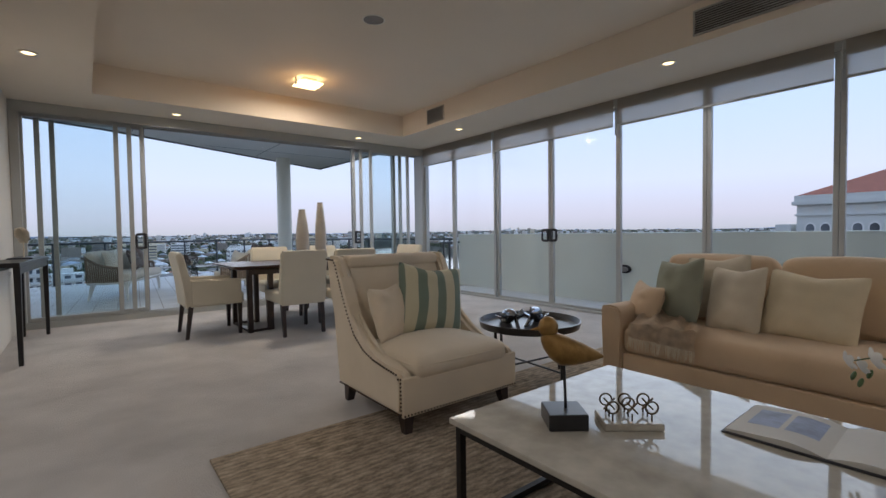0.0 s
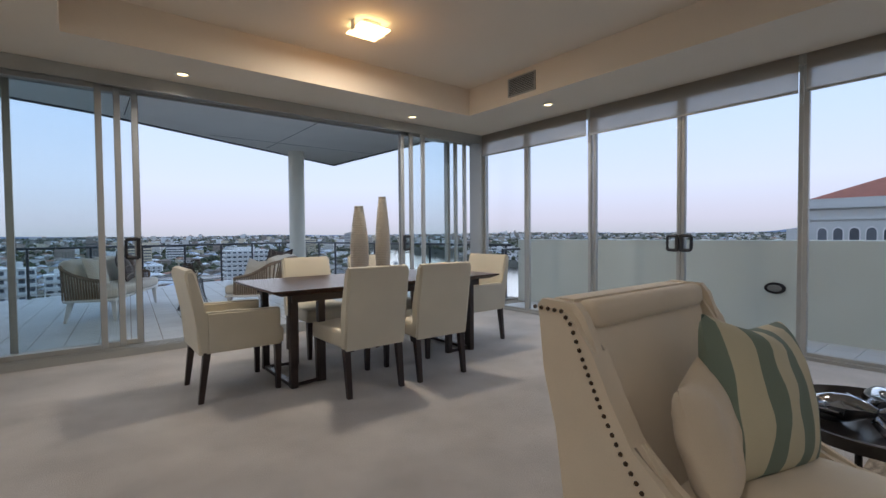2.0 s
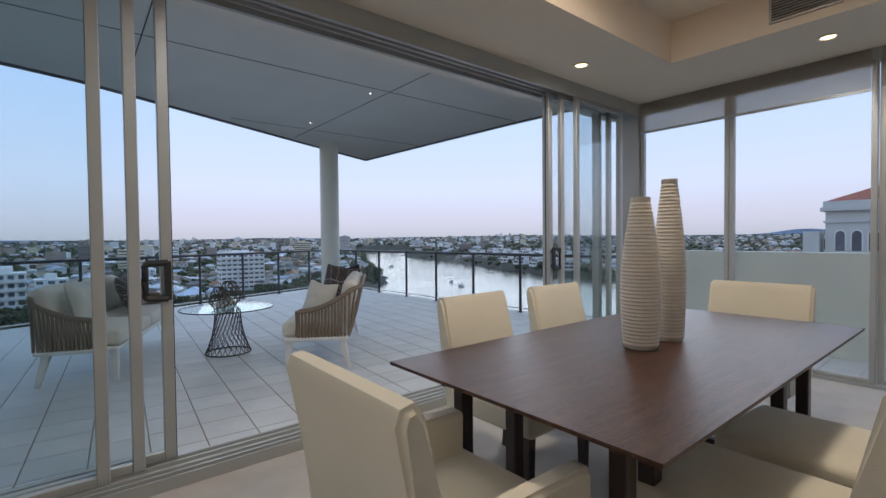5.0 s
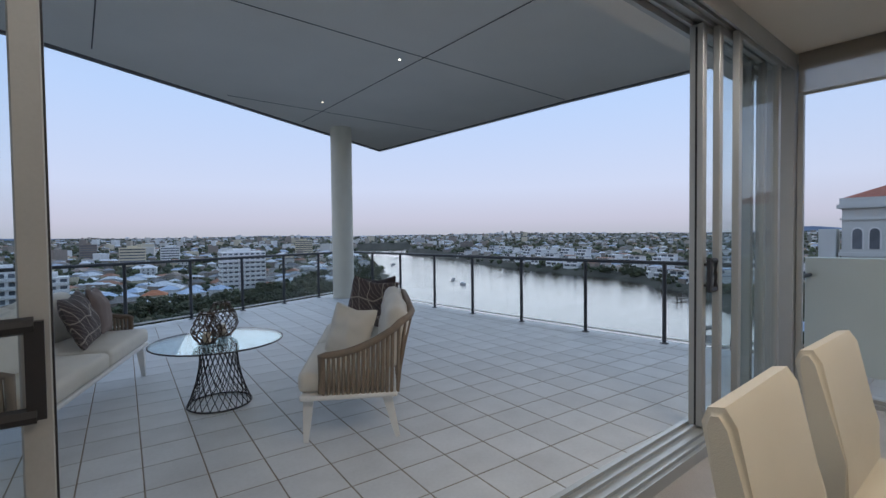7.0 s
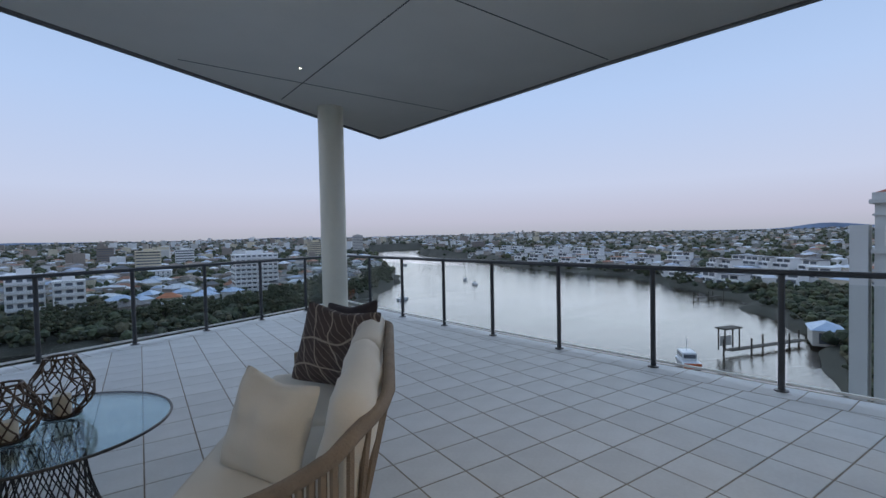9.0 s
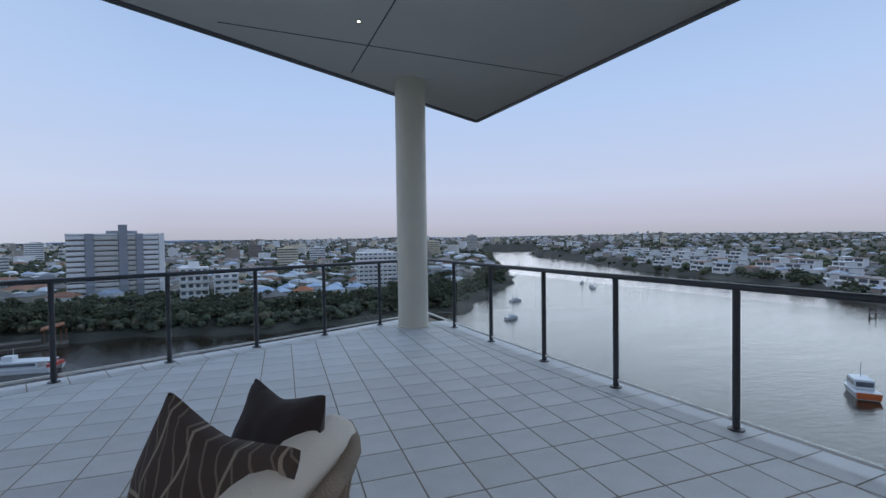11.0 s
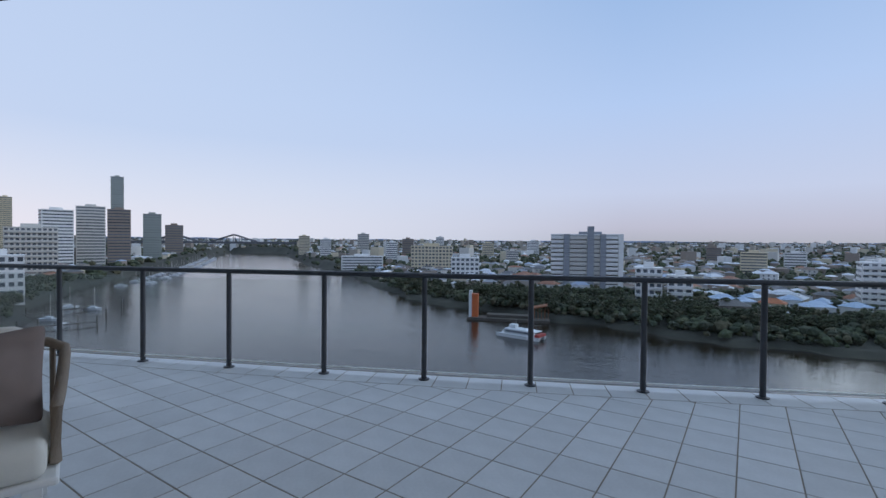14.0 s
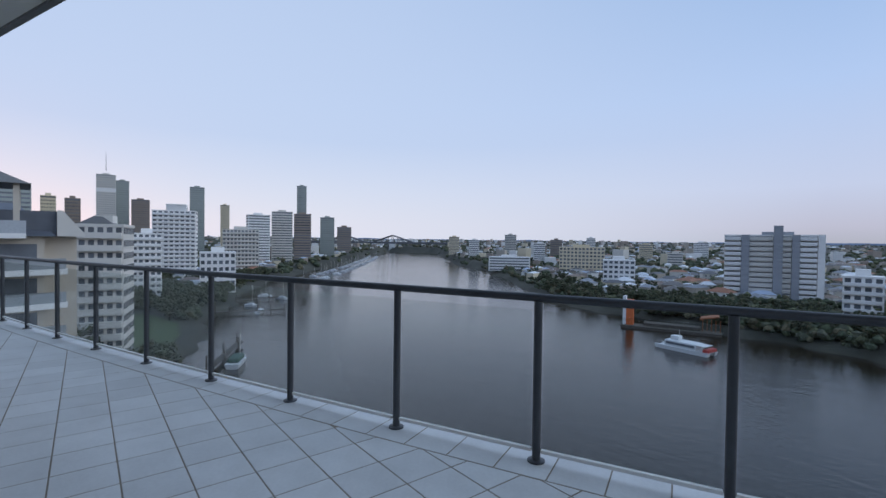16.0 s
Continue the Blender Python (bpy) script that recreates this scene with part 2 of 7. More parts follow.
# ---- terrace door wall ----
def framed_pane(parent, axis, at, u0, u1, z0, z1, stile, rail_, depth, handle=None, glass=None):
    """One glazed leaf: two stiles, two rails and a pane. axis 'x': the leaf lies along x at y = at."""
    def bx(u_0, u_1, z_0, z_1, d, bev=0.004):
        if axis == "x":
            return bbox(u_0, u_1, at - d, at + d, z_0, z_1, bev, 1)
        return bbox(at - d, at + d, u_0, u_1, z_0, z_1, bev, 1)
    part("stile", bx(u0, u0 + stile, z0, z1, depth), M_ALU, parent)
    part("stile", bx(u1 - stile, u1, z0, z1, depth), M_ALU, parent)
    part("bottom_rail", bx(u0 + stile, u1 - stile, z0, z0 + rail_, depth * 0.9), M_ALU, parent)
    part("top_rail", bx(u0 + stile, u1 - stile, z1 - rail_, z1, depth * 0.9), M_ALU, parent)
    g = part("pane", bx(u0 + stile, u1 - stile, z0 + rail_, z1 - rail_, 0.004, 0), glass or M_GLASS, parent)
    g.visible_shadow = False


def d_handle(parent, m, side, hh=0.095):
    """A black rounded loop pull that stands off the stile and reaches over the glass; side: -1 or 1 along x."""
    bm = bmesh.new()
    w = 0.105 * side
    pts = [(0, -0.03, -hh)] + [(w - 0.03 * side + 0.03 * side * math.sin(a), -0.03, -hh + 0.03 - 0.03 * math.cos(a)) for a in (0.4, 0.8, 1.2)]
    pts += [(w, -0.03, 0)] + [(p[0], p[1], -p[2]) for p in reversed(pts)]
    sweep(bm, pts, 0.018, 8)
    box(bm, -0.016, 0.016, -0.042, -0.018, -hh - 0.008, hh + 0.008)
    for z in (-hh * 0.7, hh * 0.7):
        tube(bm, (0, 0.004, z), (0, -0.03, z), 0.009, n=8)
    for v in bm.verts:
        v.co = m @ v.co
    part("handle", bm, M_DARKALU, parent, "black loop pull handle", 40)


HEAD = 2.62
bm = bmesh.new()
box(bm, XL, 0.06, -0.14, 0.13, -0.2, 0.055)
for y0 in (-0.126, -0.074, -0.002, 0.061):
    box(bm, XL, 0.0, y0 + 0.018, y0 + 0.03, 0.055, 0.075)
box(bm, XL, 0.06, -0.14, -0.132, 0.055, 0.066)
solid("door_sill", bm, M_ALU, "raised aluminium threshold with three sliding tracks", "sill", "structure")
head = thing("door_head", pose(0, 0, 0), "aluminium head track over the sliding doors", "door frame", kind="structure")
for y0, y1 in ((-0.14, -0.128), (0.10, 0.13)):
    part("fascia", bbox(XL, 0.0, y0, y1, HEAD, CEIL), M_ALU, head)
for y0 in (-0.078, -0.024, 0.056):
    part("track", bbox(XL, 0.0, y0 - 0.008, y0 + 0.008, HEAD + 0.02, HEAD + 0.045), M_ALU, head)
part("channel", bbox(XL, 0.0, -0.127, 0.099, HEAD + 0.0455, CEIL - 0.002), M_ALU, head)
solid("wall_north", bbox(-15.0, 0.13, 0.135, 0.33, CEIL - 0.08, SOFFIT + 0.05), M_SOFFIT, "grey wall over the terrace doors", "wall", "structure")
solid("wall_north_outer", bbox(-15.0, XL - 0.002, 0.0, 0.13, -0.2, SOFFIT), M_RENDER, "grey rendered outside wall", "wall", "structure")
solid("trim_jamb", bbox(XL + 0.002, XL + 0.09, -0.138, 0.125, 0.08, HEAD, 0.004, 1), M_ALU, "aluminium door jamb", "door frame", "structure")

LEAVES = [(-5.985, -4.985, -0.025), (-5.835, -4.835, 0.028), (-5.695, -4.685, 0.085),
          (-1.545, -0.64, 0.02), (-1.425, -0.53, -0.052), (-1.25, -0.39, -0.104)]
for i, (u0, u1, y0) in enumerate(LEAVES):
    d = thing("door_%d" % (i + 1), pose(0, 0, 0), "tall glazed aluminium sliding door, slid open and stacked", "sliding door", "terrace doors", "structure")
    framed_pane(d, "x", y0, u0, u1, 0.075, HEAD + 0.018, 0.055, 0.05, 0.042 if i == 3 else 0.021, glass=M_DOORGLASS)
    if i == 2:
        d_handle(d, pose(u1 - 0.027, y0 - 0.022, 1.05), -1)
    if i == 3:
        d_handle(d, pose(u0 + 0.027, y0 - 0.043, 1.05), 1)
        part("gasket", bbox(u0 - 0.002, u0 + 0.002, y0 - 0.006, y0 + 0.006, 0.08, HEAD), M_DARKALU, d, "dark brush seal")
    if i == 2:
        part("gasket", bbox(u1 - 0.002, u1 + 0.003, y0 - 0.018, y0 + 0.006, 0.08, HEAD), M_DARKALU, d, "dark brush seal")

# corner post and right-hand window wall
solid("trim_corner_post", bbox(-0.10, 0.075, -0.138, 0.13, 0.056, CEIL, 0.004, 1), M_ALU, "aluminium corner post", "window frame", "structure")
bm = bmesh.new()
box(bm, -0.07, 0.075, YB, -0.142, -0.2, 0.03)
solid("window_sill", bm, M_ALU, "raised aluminium sill under the window wall", "sill", "structure")
solid("window_head", bbox(-0.075, 0.075, YB, -0.142, 2.66, CEIL, 0.003, 1), M_ALU, "aluminium head frame over the window wall", "window frame", "structure")
MULL = [-0.142, -1.05, -2.13, -3.23, -4.32, -5.38, -6.49, -7.57, -8.65, -9.75, -10.9]
for i in range(len(MULL) - 1):
    w = thing("window_%d" % (i + 1), pose(0, 0, 0), "floor-to-ceiling glazed aluminium panel", "window", "window wall", "structure")
    off = 0.022 if i in (2, 3) else -0.018
    framed_pane(w, "y", off, MULL[i + 1] + 0.002, MULL[i] - 0.002, 0.03, 2.66, 0.042, 0.034, 0.024)
    if i == 2:
        d_handle(w, pose(off - 0.026, MULL[3] + 0.024, 1.05, 0, 0, -90), -1, 0.08)
    if i == 3:
        d_handle(w, pose(off - 0.026, MULL[3] - 0.024, 1.05, 0, 0, -90), 1, 0.08)
for a, b in ((-0.16, -2.09), (-2.15, -4.29), (-4.35, -6.45), (-6.53, -8.62), (-8.68, -10.8)):
    bl = thing("roller_blind", pose(-0.085, 0, 0), "beige sheer roller blind rolled almost fully up", "roller blind", "window blinds")
    part("fabric", bbox(-0.0015, 0.0015, b, a, 2.425, 2.745), M_BLIND, bl)
    part("bottom_bar", bbox(-0.006, 0.006, b, a, 2.405, 2.43, 0.003, 1), M_ALU, bl)
    bm = bmesh.new()
    tube(bm, (0.03, b, 2.715), (0.03, a, 2.715), 0.024, n=16)
    part("roller_tube", bm, M_ALU, bl, smooth=40)
    bm = bmesh.new()
    tube(bm, (0.0, a + 0.028, 2.30), (0.0, a + 0.028, 2.72), 0.008, n=6)
    part("chain", bm, M_ALU, bl)

# ---- terrace and side balcony ----
def rail_l(x):
    return 8.42 + 0.417 * x + 0.0062 * x * x


def rail_r(y):
    return 1.0 - 0.13 * y + 0.0073 * y * y


CORNER = (0.43, 8.60)
left_edge = [(x, rail_l(x)) for x in [-15 + 0.75 * i for i in range(21)]]
right_edge = [(rail_r(y), y) for y in [8.0 - 0.5 * i for i in range(17)]]
outline = left_edge + [CORNER] + right_edge
out_big = [(x * 1.0 + (0.16 if y < 8 and x > 0.2 else 0.0), y + (0.16 if x < 0.5 else 0)) for x, y in outline]
slab = [(-15, 0.131)] + out_big + [(1.16, 0.131)]
solid("terrace_slab", poly_slab(slab, -0.35, -0.0016), M_GROUT, "concrete terrace slab with grey grout", "terrace", "structure")
solid("balcony_slab", bbox(0.076, 1.12, YB, 0.13, -0.35, -0.022), M_GROUT, "narrow side balcony floor", "balcony", "structure")
solid("parapet", bbox(0.95, 1.08, YB, 0.02, -0.021, 1.07, 0.01, 2), M_RENDER, "grey-green rendered balcony parapet", "parapet", "structure")

# soffit over the terrace, in panels with open joints
sof = [(2.50, 0.331), (2.43, 1.2), (2.19, 3.8), (2.06, 6.7), (1.95, 9.62)]
sof += [(1.95 - t_ * 6.94, 9.62 - t_ * 3.66) for t_ in (0.2, 0.4, 0.6, 0.8, 1.0)]
sof += [(-15, 2.75), (-15, 0.331)]
solid("terrace_soffit", poly_slab(sof, SOFFIT, SOFFIT + 0.22), M_SOFFIT, "grey panelled roof overhang above the terrace", "soffit", "structure")
bm = lathe([(0.0, 0.0), (0.235, 0.0), (0.235, 0.02), (0.225, 0.03), (0.225, SOFFIT), (0.0, SOFFIT)], 48)
solid("column", bm, M_COLUMN, "round cream-painted concrete column", "column", "structure", smooth=40, m=pose(-0.07, 7.89, 0))

# ---- lamps of the room ----
M_WARM = glow_mat("lamp_glow", (1.0, 0.76, 0.42), 2.4)
M_LAMPRIM = mat("lamp_rim", (0.75, 0.72, 0.66), 0.35, metal=0.2, var=0.03)
M_LED = glow_mat("led_glow", (1.0, 0.93, 0.8), 8.0)


def lamp(name, kind, m, energy, color, size, **more):
    d = bpy.data.lights.new(name, kind)
    d.energy, d.color = energy, color
    if kind == "AREA":
        d.shape, d.size = "DISK", size
    else:
        d.shadow_soft_size = size
    if kind == "SPOT":
        d.spot_size, d.spot_blend = radians(more.get("cone", 120)), 0.9
    ob = new(name, d)
    ob.matrix_world = m
    return ob


DOWN = [(-5.72, -2.06), (-4.35, -0.44), (-1.63, -0.44), (-0.63, -1.92), (-0.78, -5.32), (-5.72, -5.32), (-0.78, -8.4), (-5.72, -8.4), (-3.1, -9.6)]
for x, y in DOWN:
    d = thing("ceiling_downlight", pose(x, y, CEIL), "round recessed downlight, switched on, in the ceiling", "downlight", "downlights")
    part("trim_ring", lathe([(0.072, -0.001), (0.076, -0.007), (0.06, -0.009), (0.049, -0.003), (0.049, -0.0005)], 28), M_LAMPRIM, d, smooth=40)
    part("lens", lathe([(0.0, -0.002), (0.048, -0.002), (0.048, -0.0005), (0.0, -0.0005)], 24), M_WARM, d, "glowing frosted lens")
    lamp("downlight_beam", "SPOT", pose(x, y, CEIL - 0.03), 37, (1.0, 0.965, 0.95), 0.2, cone=160)

cl = thing("ceiling_light", pose(-3.05, -1.79, TRAY), "square frosted-glass flush ceiling light, switched on", "ceiling light")
part("base_plate", bbox(-0.09, 0.09, -0.09, 0.09, -0.035, -0.002, 0.004, 1), M_LAMPRIM, cl)
part("diffuser", bbox(-0.15, 0.15, -0.15, 0.15, -0.075, -0.055, 0.008, 2), glow_mat("diffuser_glow", (1.0, 0.78, 0.42), 3.0), cl, "warm glowing square glass diffuser")
for sx in (-1, 1):
    part("bracket", bbox(sx * 0.155 - 0.008, sx * 0.155 + 0.008, -0.03, 0.03, -0.085, -0.002, 0.003, 1), M_LAMPRIM, cl)
lamp("ceiling_light_up", "POINT", pose(-3.05, -1.79, TRAY - 0.12), 5.5, (1.0, 0.47, 0.13), 0.2)
lamp("ceiling_light_down", "AREA", pose(-3.05, -1.79, TRAY - 0.09), 22, (1.0, 0.90, 0.77), 0.28)
sp = thing("ceiling_speaker", pose(-3.19, -3.75, TRAY), "round grey flush ceiling speaker grille", "speaker")
part("rim", lathe([(0.105, -0.001), (0.108, -0.006), (0.095, -0.008), (0.093, -0.001)], 32), M_LAMPRIM, sp, smooth=40)
part("grille", lathe([(0.0, -0.006), (0.093, -0.005), (0.093, -0.001), (0.0, -0.001)], 32), mat("speaker_mesh", (0.28, 0.27, 0.26), 0.7, bump=0.6, bscale=500), sp)


def vent(m, w, h, n):
    v = thing("air_vent", m, "grey louvred air-conditioning grille in the tray side", "air vent", "air vents")
    part("backing", bbox(0.002, 0.006, -w / 2, w / 2, -h / 2, h / 2), M_DARKALU, v)
    for a in ((-w / 2, w / 2, h / 2 - 0.015, h / 2), (-w / 2, w / 2, -h / 2, -h / 2 + 0.015), (-w / 2, -w / 2 + 0.015, -h / 2 + 0.015, h / 2 - 0.015), (w / 2 - 0.015, w / 2, -h / 2 + 0.015, h / 2 - 0.015)):
        part("frame", bbox(-0.012, 0.0015, a[0], a[1], a[2], a[3]), M_ALU, v)
    for i in range(n):
        z = -h / 2 + 0.02 + (h - 0.04) * (i + 0.5) / n
        part("slat", bbox(-0.009, 0.001, -w / 2 + 0.015, w / 2 - 0.015, -0.0025, 0.0025), M_ALU, v, m=pose(0, 0, z, 0, 28, 0))


vent(pose(TX1 - 0.006, -1.87, 2.925), 0.42, 0.22, 9)
vent(pose(TX1 - 0.006, -6.15, 2.925), 0.95, 0.22, 9)

# ---- materials of the furniture ----
M_CREAM = mat("cream_linen", (0.65, 0.60, 0.485), 0.9, var=0.07, scale=3, bump=0.25, bscale=350, spec=0.15, sheen=0.3)
M_BEIGE = mat("beige_linen", (0.76, 0.645, 0.49), 0.9, var=0.08, scale=3, bump=0.3, bscale=320, spec=0.15, sheen=0.3)
M_TAN = mat("tan_linen", (0.72, 0.54, 0.365), 0.9, var=0.08, scale=3, bump=0.3, bscale=320, spec=0.15, sheen=0.3)
M_DWOOD = mat("dark_walnut", (0.058, 0.026, 0.016), 0.33, var=0.75, scale=4, bump=0.22, bscale=22, spec=0.28, stretch=(1, 14, 14))
M_LEGWOOD = mat("espresso_wood", (0.03, 0.018, 0.017), 0.35, var=0.3, scale=8, bump=0.08, bscale=50)
M_BLACKST = mat("black_steel", (0.025, 0.023, 0.024), 0.4, metal=0.5, var=0.2, scale=10)
M_MARBLE = mat("pale_marble", (0.47, 0.44, 0.38), 0.04, var=0.24, scale=3.5, bump=0.0, bscale=14, spec=0.6)
M_BRASSNAIL = mat("bronze_nail", (0.09, 0.06, 0.04), 0.35, metal=0.8)
M_WHITECER = mat("white_ceramic", (0.66, 0.61, 0.53), 0.6, var=0.07, scale=9, bump=0.2, bscale=70)
M_SAGE = mat("sage_linen", (0.33, 0.345, 0.27), 0.95, var=0.1, scale=4, bump=0.4, bscale=260)
M_BUTTER = mat("butter_linen", (0.78, 0.67, 0.48), 0.95, var=0.1, scale=4, bump=0.4, bscale=260)
M_OAT = mat("oatmeal_linen", (0.74, 0.66, 0.53), 0.95, var=0.1, scale=4, bump=0.4, bscale=260)
M_GOLD = mat("aged_gold_leaf", (0.30, 0.175, 0.06), 0.42, metal=0.75, var=0.4, scale=14, bump=0.3, bscale=40)
M_GREYROPE = mat("taupe_rope", (0.24, 0.19, 0.145), 0.85, var=0.15, scale=12, bump=0.5, bscale=160)
M_OUTWHITE = mat("white_powdercoat", (0.74, 0.74, 0.72), 0.45, var=0.03)
M_OUTCUSH = mat("outdoor_cream", (0.70, 0.67, 0.60), 0.9, var=0.06, scale=4, bump=0.25, bscale=250)
M_MAUVE = mat("mauve_canvas", (0.22, 0.17, 0.15), 0.9, var=0.1, scale=5, bump=0.3, bscale=250)
M_DARKCL = mat("charcoal_canvas", (0.045, 0.036, 0.04), 0.9, var=0.15, scale=5, bump=0.3, bscale=250)
M_RUG = mat("woven_rug", (0.37, 0.30, 0.225), 0.95, var=0.55, scale=12, bump=1.0, bscale=55, spec=0.1, stretch=(1, 2.2, 1))


def stripe_mat(name, ca, cb, width):
    m = mat(name, ca, 0.9, var=0.06, bump=0.3, bscale=260)
    n, l = m.node_tree.nodes, m.node_tree.links
    co = n.new("ShaderNodeTexCoord")
    sx = n.new("ShaderNodeSeparateXYZ")
    l.new(co.outputs["Object"], sx.inputs[0])
    k = n.new("ShaderNodeMath")
    k.operation = "MULTIPLY"
    k.inputs[1].default_value = math.pi / width
    l.new(sx.outputs["X"], k.inputs[0])
    s = n.new("ShaderNodeMath")
    s.operation = "SINE"
    l.new(k.outputs[0], s.inputs[0])
    g = n.new("ShaderNodeMath")
    g.operation = "GREATER_THAN"
    g.inputs[1].default_value = 0.12
    l.new(s.outputs[0], g.inputs[0])
    mx = n.new("ShaderNodeMix")
    mx.data_type = "RGBA"
    l.new(g.outputs[0], mx.inputs["Factor"])
    mx.inputs["A"].default_value, mx.inputs["B"].default_value = (*ca, 1), (*cb, 1)
    l.new(mx.outputs["Result"], n["Principled BSDF"].inputs["Base Color"])
    return m


def line_mat(name, base, ink):
    """Dark cloth printed with fine pale wavering lines and a few broad leaf ribs."""
    m = mat(name, base, 0.9, var=0.1, bump=0.3, bscale=260)
    n, l = m.node_tree.nodes, m.node_tree.links
    co = n.new("ShaderNodeTexCoord")
    facs = []
    for sc, dist, thr, turn in ((3.4, 6.0, 0.985, 0.5), (2.2, 9.0, 0.988, 1.9), (11.0, 3.0, 0.955, 0.9)):
        mp = n.new("ShaderNodeMapping")
        mp.inputs["Rotation"].default_value = (0, turn, 0.4)
        l.new(co.outputs["Object"], mp.inputs[0])
        w = n.new("ShaderNodeTexWave")
        w.inputs["Scale"].default_value, w.inputs["Distortion"].default_value, w.inputs["Detail Scale"].default_value = sc, dist, 0.7
        l.new(mp.outputs[0], w.inputs["Vector"])
        g = n.new("ShaderNodeMath")
        g.operation = "GREATER_THAN"
        g.inputs[1].default_value = thr
        l.new(w.outputs["Fac"], g.inputs[0])
        facs.append(g)
    mm = n.new("ShaderNodeMath")
    mm.operation = "MAXIMUM"
    l.new(facs[0].outputs[0], mm.inputs[0])
    l.new(facs[1].outputs[0], mm.inputs[1])
    faint = n.new("ShaderNodeMath")
    faint.operation = "MULTIPLY"
    faint.inputs[1].default_value = 0.45
    l.new(facs[2].outputs[0], faint.inputs[0])
    first_ = mm
    mm = n.new("ShaderNodeMath")
    mm.operation = "MAXIMUM"
    l.new(first_.outputs[0], mm.inputs[0])
    l.new(faint.outputs[0], mm.inputs[1])
    mx = n.new("ShaderNodeMix")
    mx.data_type = "RGBA"
    l.new(mm.outputs[0], mx.inputs["Factor"])
    mx.inputs["A"].default_value, mx.inputs["B"].default_value = (*base, 1), (*ink, 1)
    l.new(mx.outputs["Result"], n["Principled BSDF"].inputs["Base Color"])
    return m


M_STRIPE = stripe_mat("green_stripe", (0.62, 0.57, 0.41), (0.20, 0.25, 0.20), 0.068)
M_LEAFPR = line_mat("leaf_print", (0.085, 0.068, 0.068), (0.36, 0.32, 0.28))


def marble_veins(m):
    n, l = m.node_tree.nodes, m.node_tree.links
    co = n.new("ShaderNodeTexCoord")
    w = n.new("ShaderNodeTexNoise")
    w.noise_type = "RIDGED_MULTIFRACTAL"
    w.inputs["Scale"].default_value, w.inputs["Detail"].default_value = 1.7, 6
    l.new(co.outputs["Object"], w.inputs["Vector"])
    mr = n.new("ShaderNodeMapRange")
    mr.inputs["From Min"].default_value, mr.inputs["From Max"].default_value = 1.0, 2.2
    l.new(w.outputs["Fac"], mr.inputs["Value"])
    mx = n.new("ShaderNodeMix")
    mx.data_type = "RGBA"
    l.new(mr.outputs["Result"], mx.inputs["Factor"])
    b = n["Principled BSDF"]
    l.new(b.inputs["Base Color"].links[0].from_socket, mx.inputs["A"])
    mx.inputs["B"].default_value = (0.50, 0.44, 0.36, 1)
    l.new(mx.outputs["Result"], b.inputs["Base Color"])


marble_veins(M_MARBLE)
M_MARBLE.node_tree.nodes["Principled BSDF"].inputs["IOR"].default_value = 1.33


def pillow_bm(w, h, t, n=18, seed=0.0, chop=0.035):
    """A stuffed cushion in the xz plane, w wide, h high and t thick, with drawn-in sides and pointed corners."""
    bm = bmesh.new()
    sheets = []
    for side in (-1, 1):
        rows = []
        for i in range(n + 1):
            row = []
            for j in range(n + 1):
                u, v = 2 * i / n - 1, 2 * j / n - 1
                bulge = max(0.0, (1 - abs(u) ** 2.6) * (1 - abs(v) ** 2.6)) ** 0.62
                x = u * w / 2 * (1 - 0.055 * (1 - v * v) * abs(u) ** 2 - 0.05 * (u * v) ** 8)
                z = v * h / 2 * (1 - 0.055 * (1 - u * u) * abs(v) ** 2 - 0.05 * (u * v) ** 8)
                wr = noise.noise(Vector((u * 2.2 + seed, v * 2.2, side * 3.0))) * 0.022 * bulge
                z -= chop * max(0.0, v) ** 2 * (1 - min(1.0, abs(u + 0.08 * math.sin(seed)) ** 1.1)) * h / 0.46
                row.append(bm.verts.new((x, side * (t / 2 * bulge + wr), z)))
            rows.append(row)
        sheets.append(rows)
    for rows in sheets:
        for i in range(n):
            for j in range(n):
                bm.faces.new((rows[i][j], rows[i + 1][j], rows[i + 1][j + 1], rows[i][j + 1]))
    bmesh.ops.remove_doubles(bm, verts=bm.verts[:], dist=0.0008)
    return bm


def pillow(m, w, h, t, material, label, seed=0.0, name="throw_pillow", group=""):
    return solid(name, pillow_bm(w, h, t, seed=seed), material, label, "pillow", group=group, smooth=60, m=m)


def soft(x0, x1, y0, y1, z0, z1, bev=0.035, puff=0.02, cuts=6, seed=0.0):
    """A padded block with rounded edges and a slightly domed, uneven top."""
    bm = bbox(x0, x1, y0, y1, z0, z1, bev, 3)
    bmesh.ops.subdivide_edges(bm, edges=[e for e in bm.edges if e.calc_length() > 0.15], cuts=cuts, use_grid_fill=True)
    cx, cy = (x0 + x1) / 2, (y0 + y1) / 2
    for v in bm.verts:
        if v.co.z > z1 - bev * 0.6:
            u, w = (v.co.x - cx) / (x1 - x0) * 2, (v.co.y - cy) / (y1 - y0) * 2
            v.co.z += puff * max(0, (1 - u * u)) * max(0, (1 - w * w)) + 0.006 * noise.noise(Vector((v.co.x * 5 + seed, v.co.y * 5, 0)))
    return bm


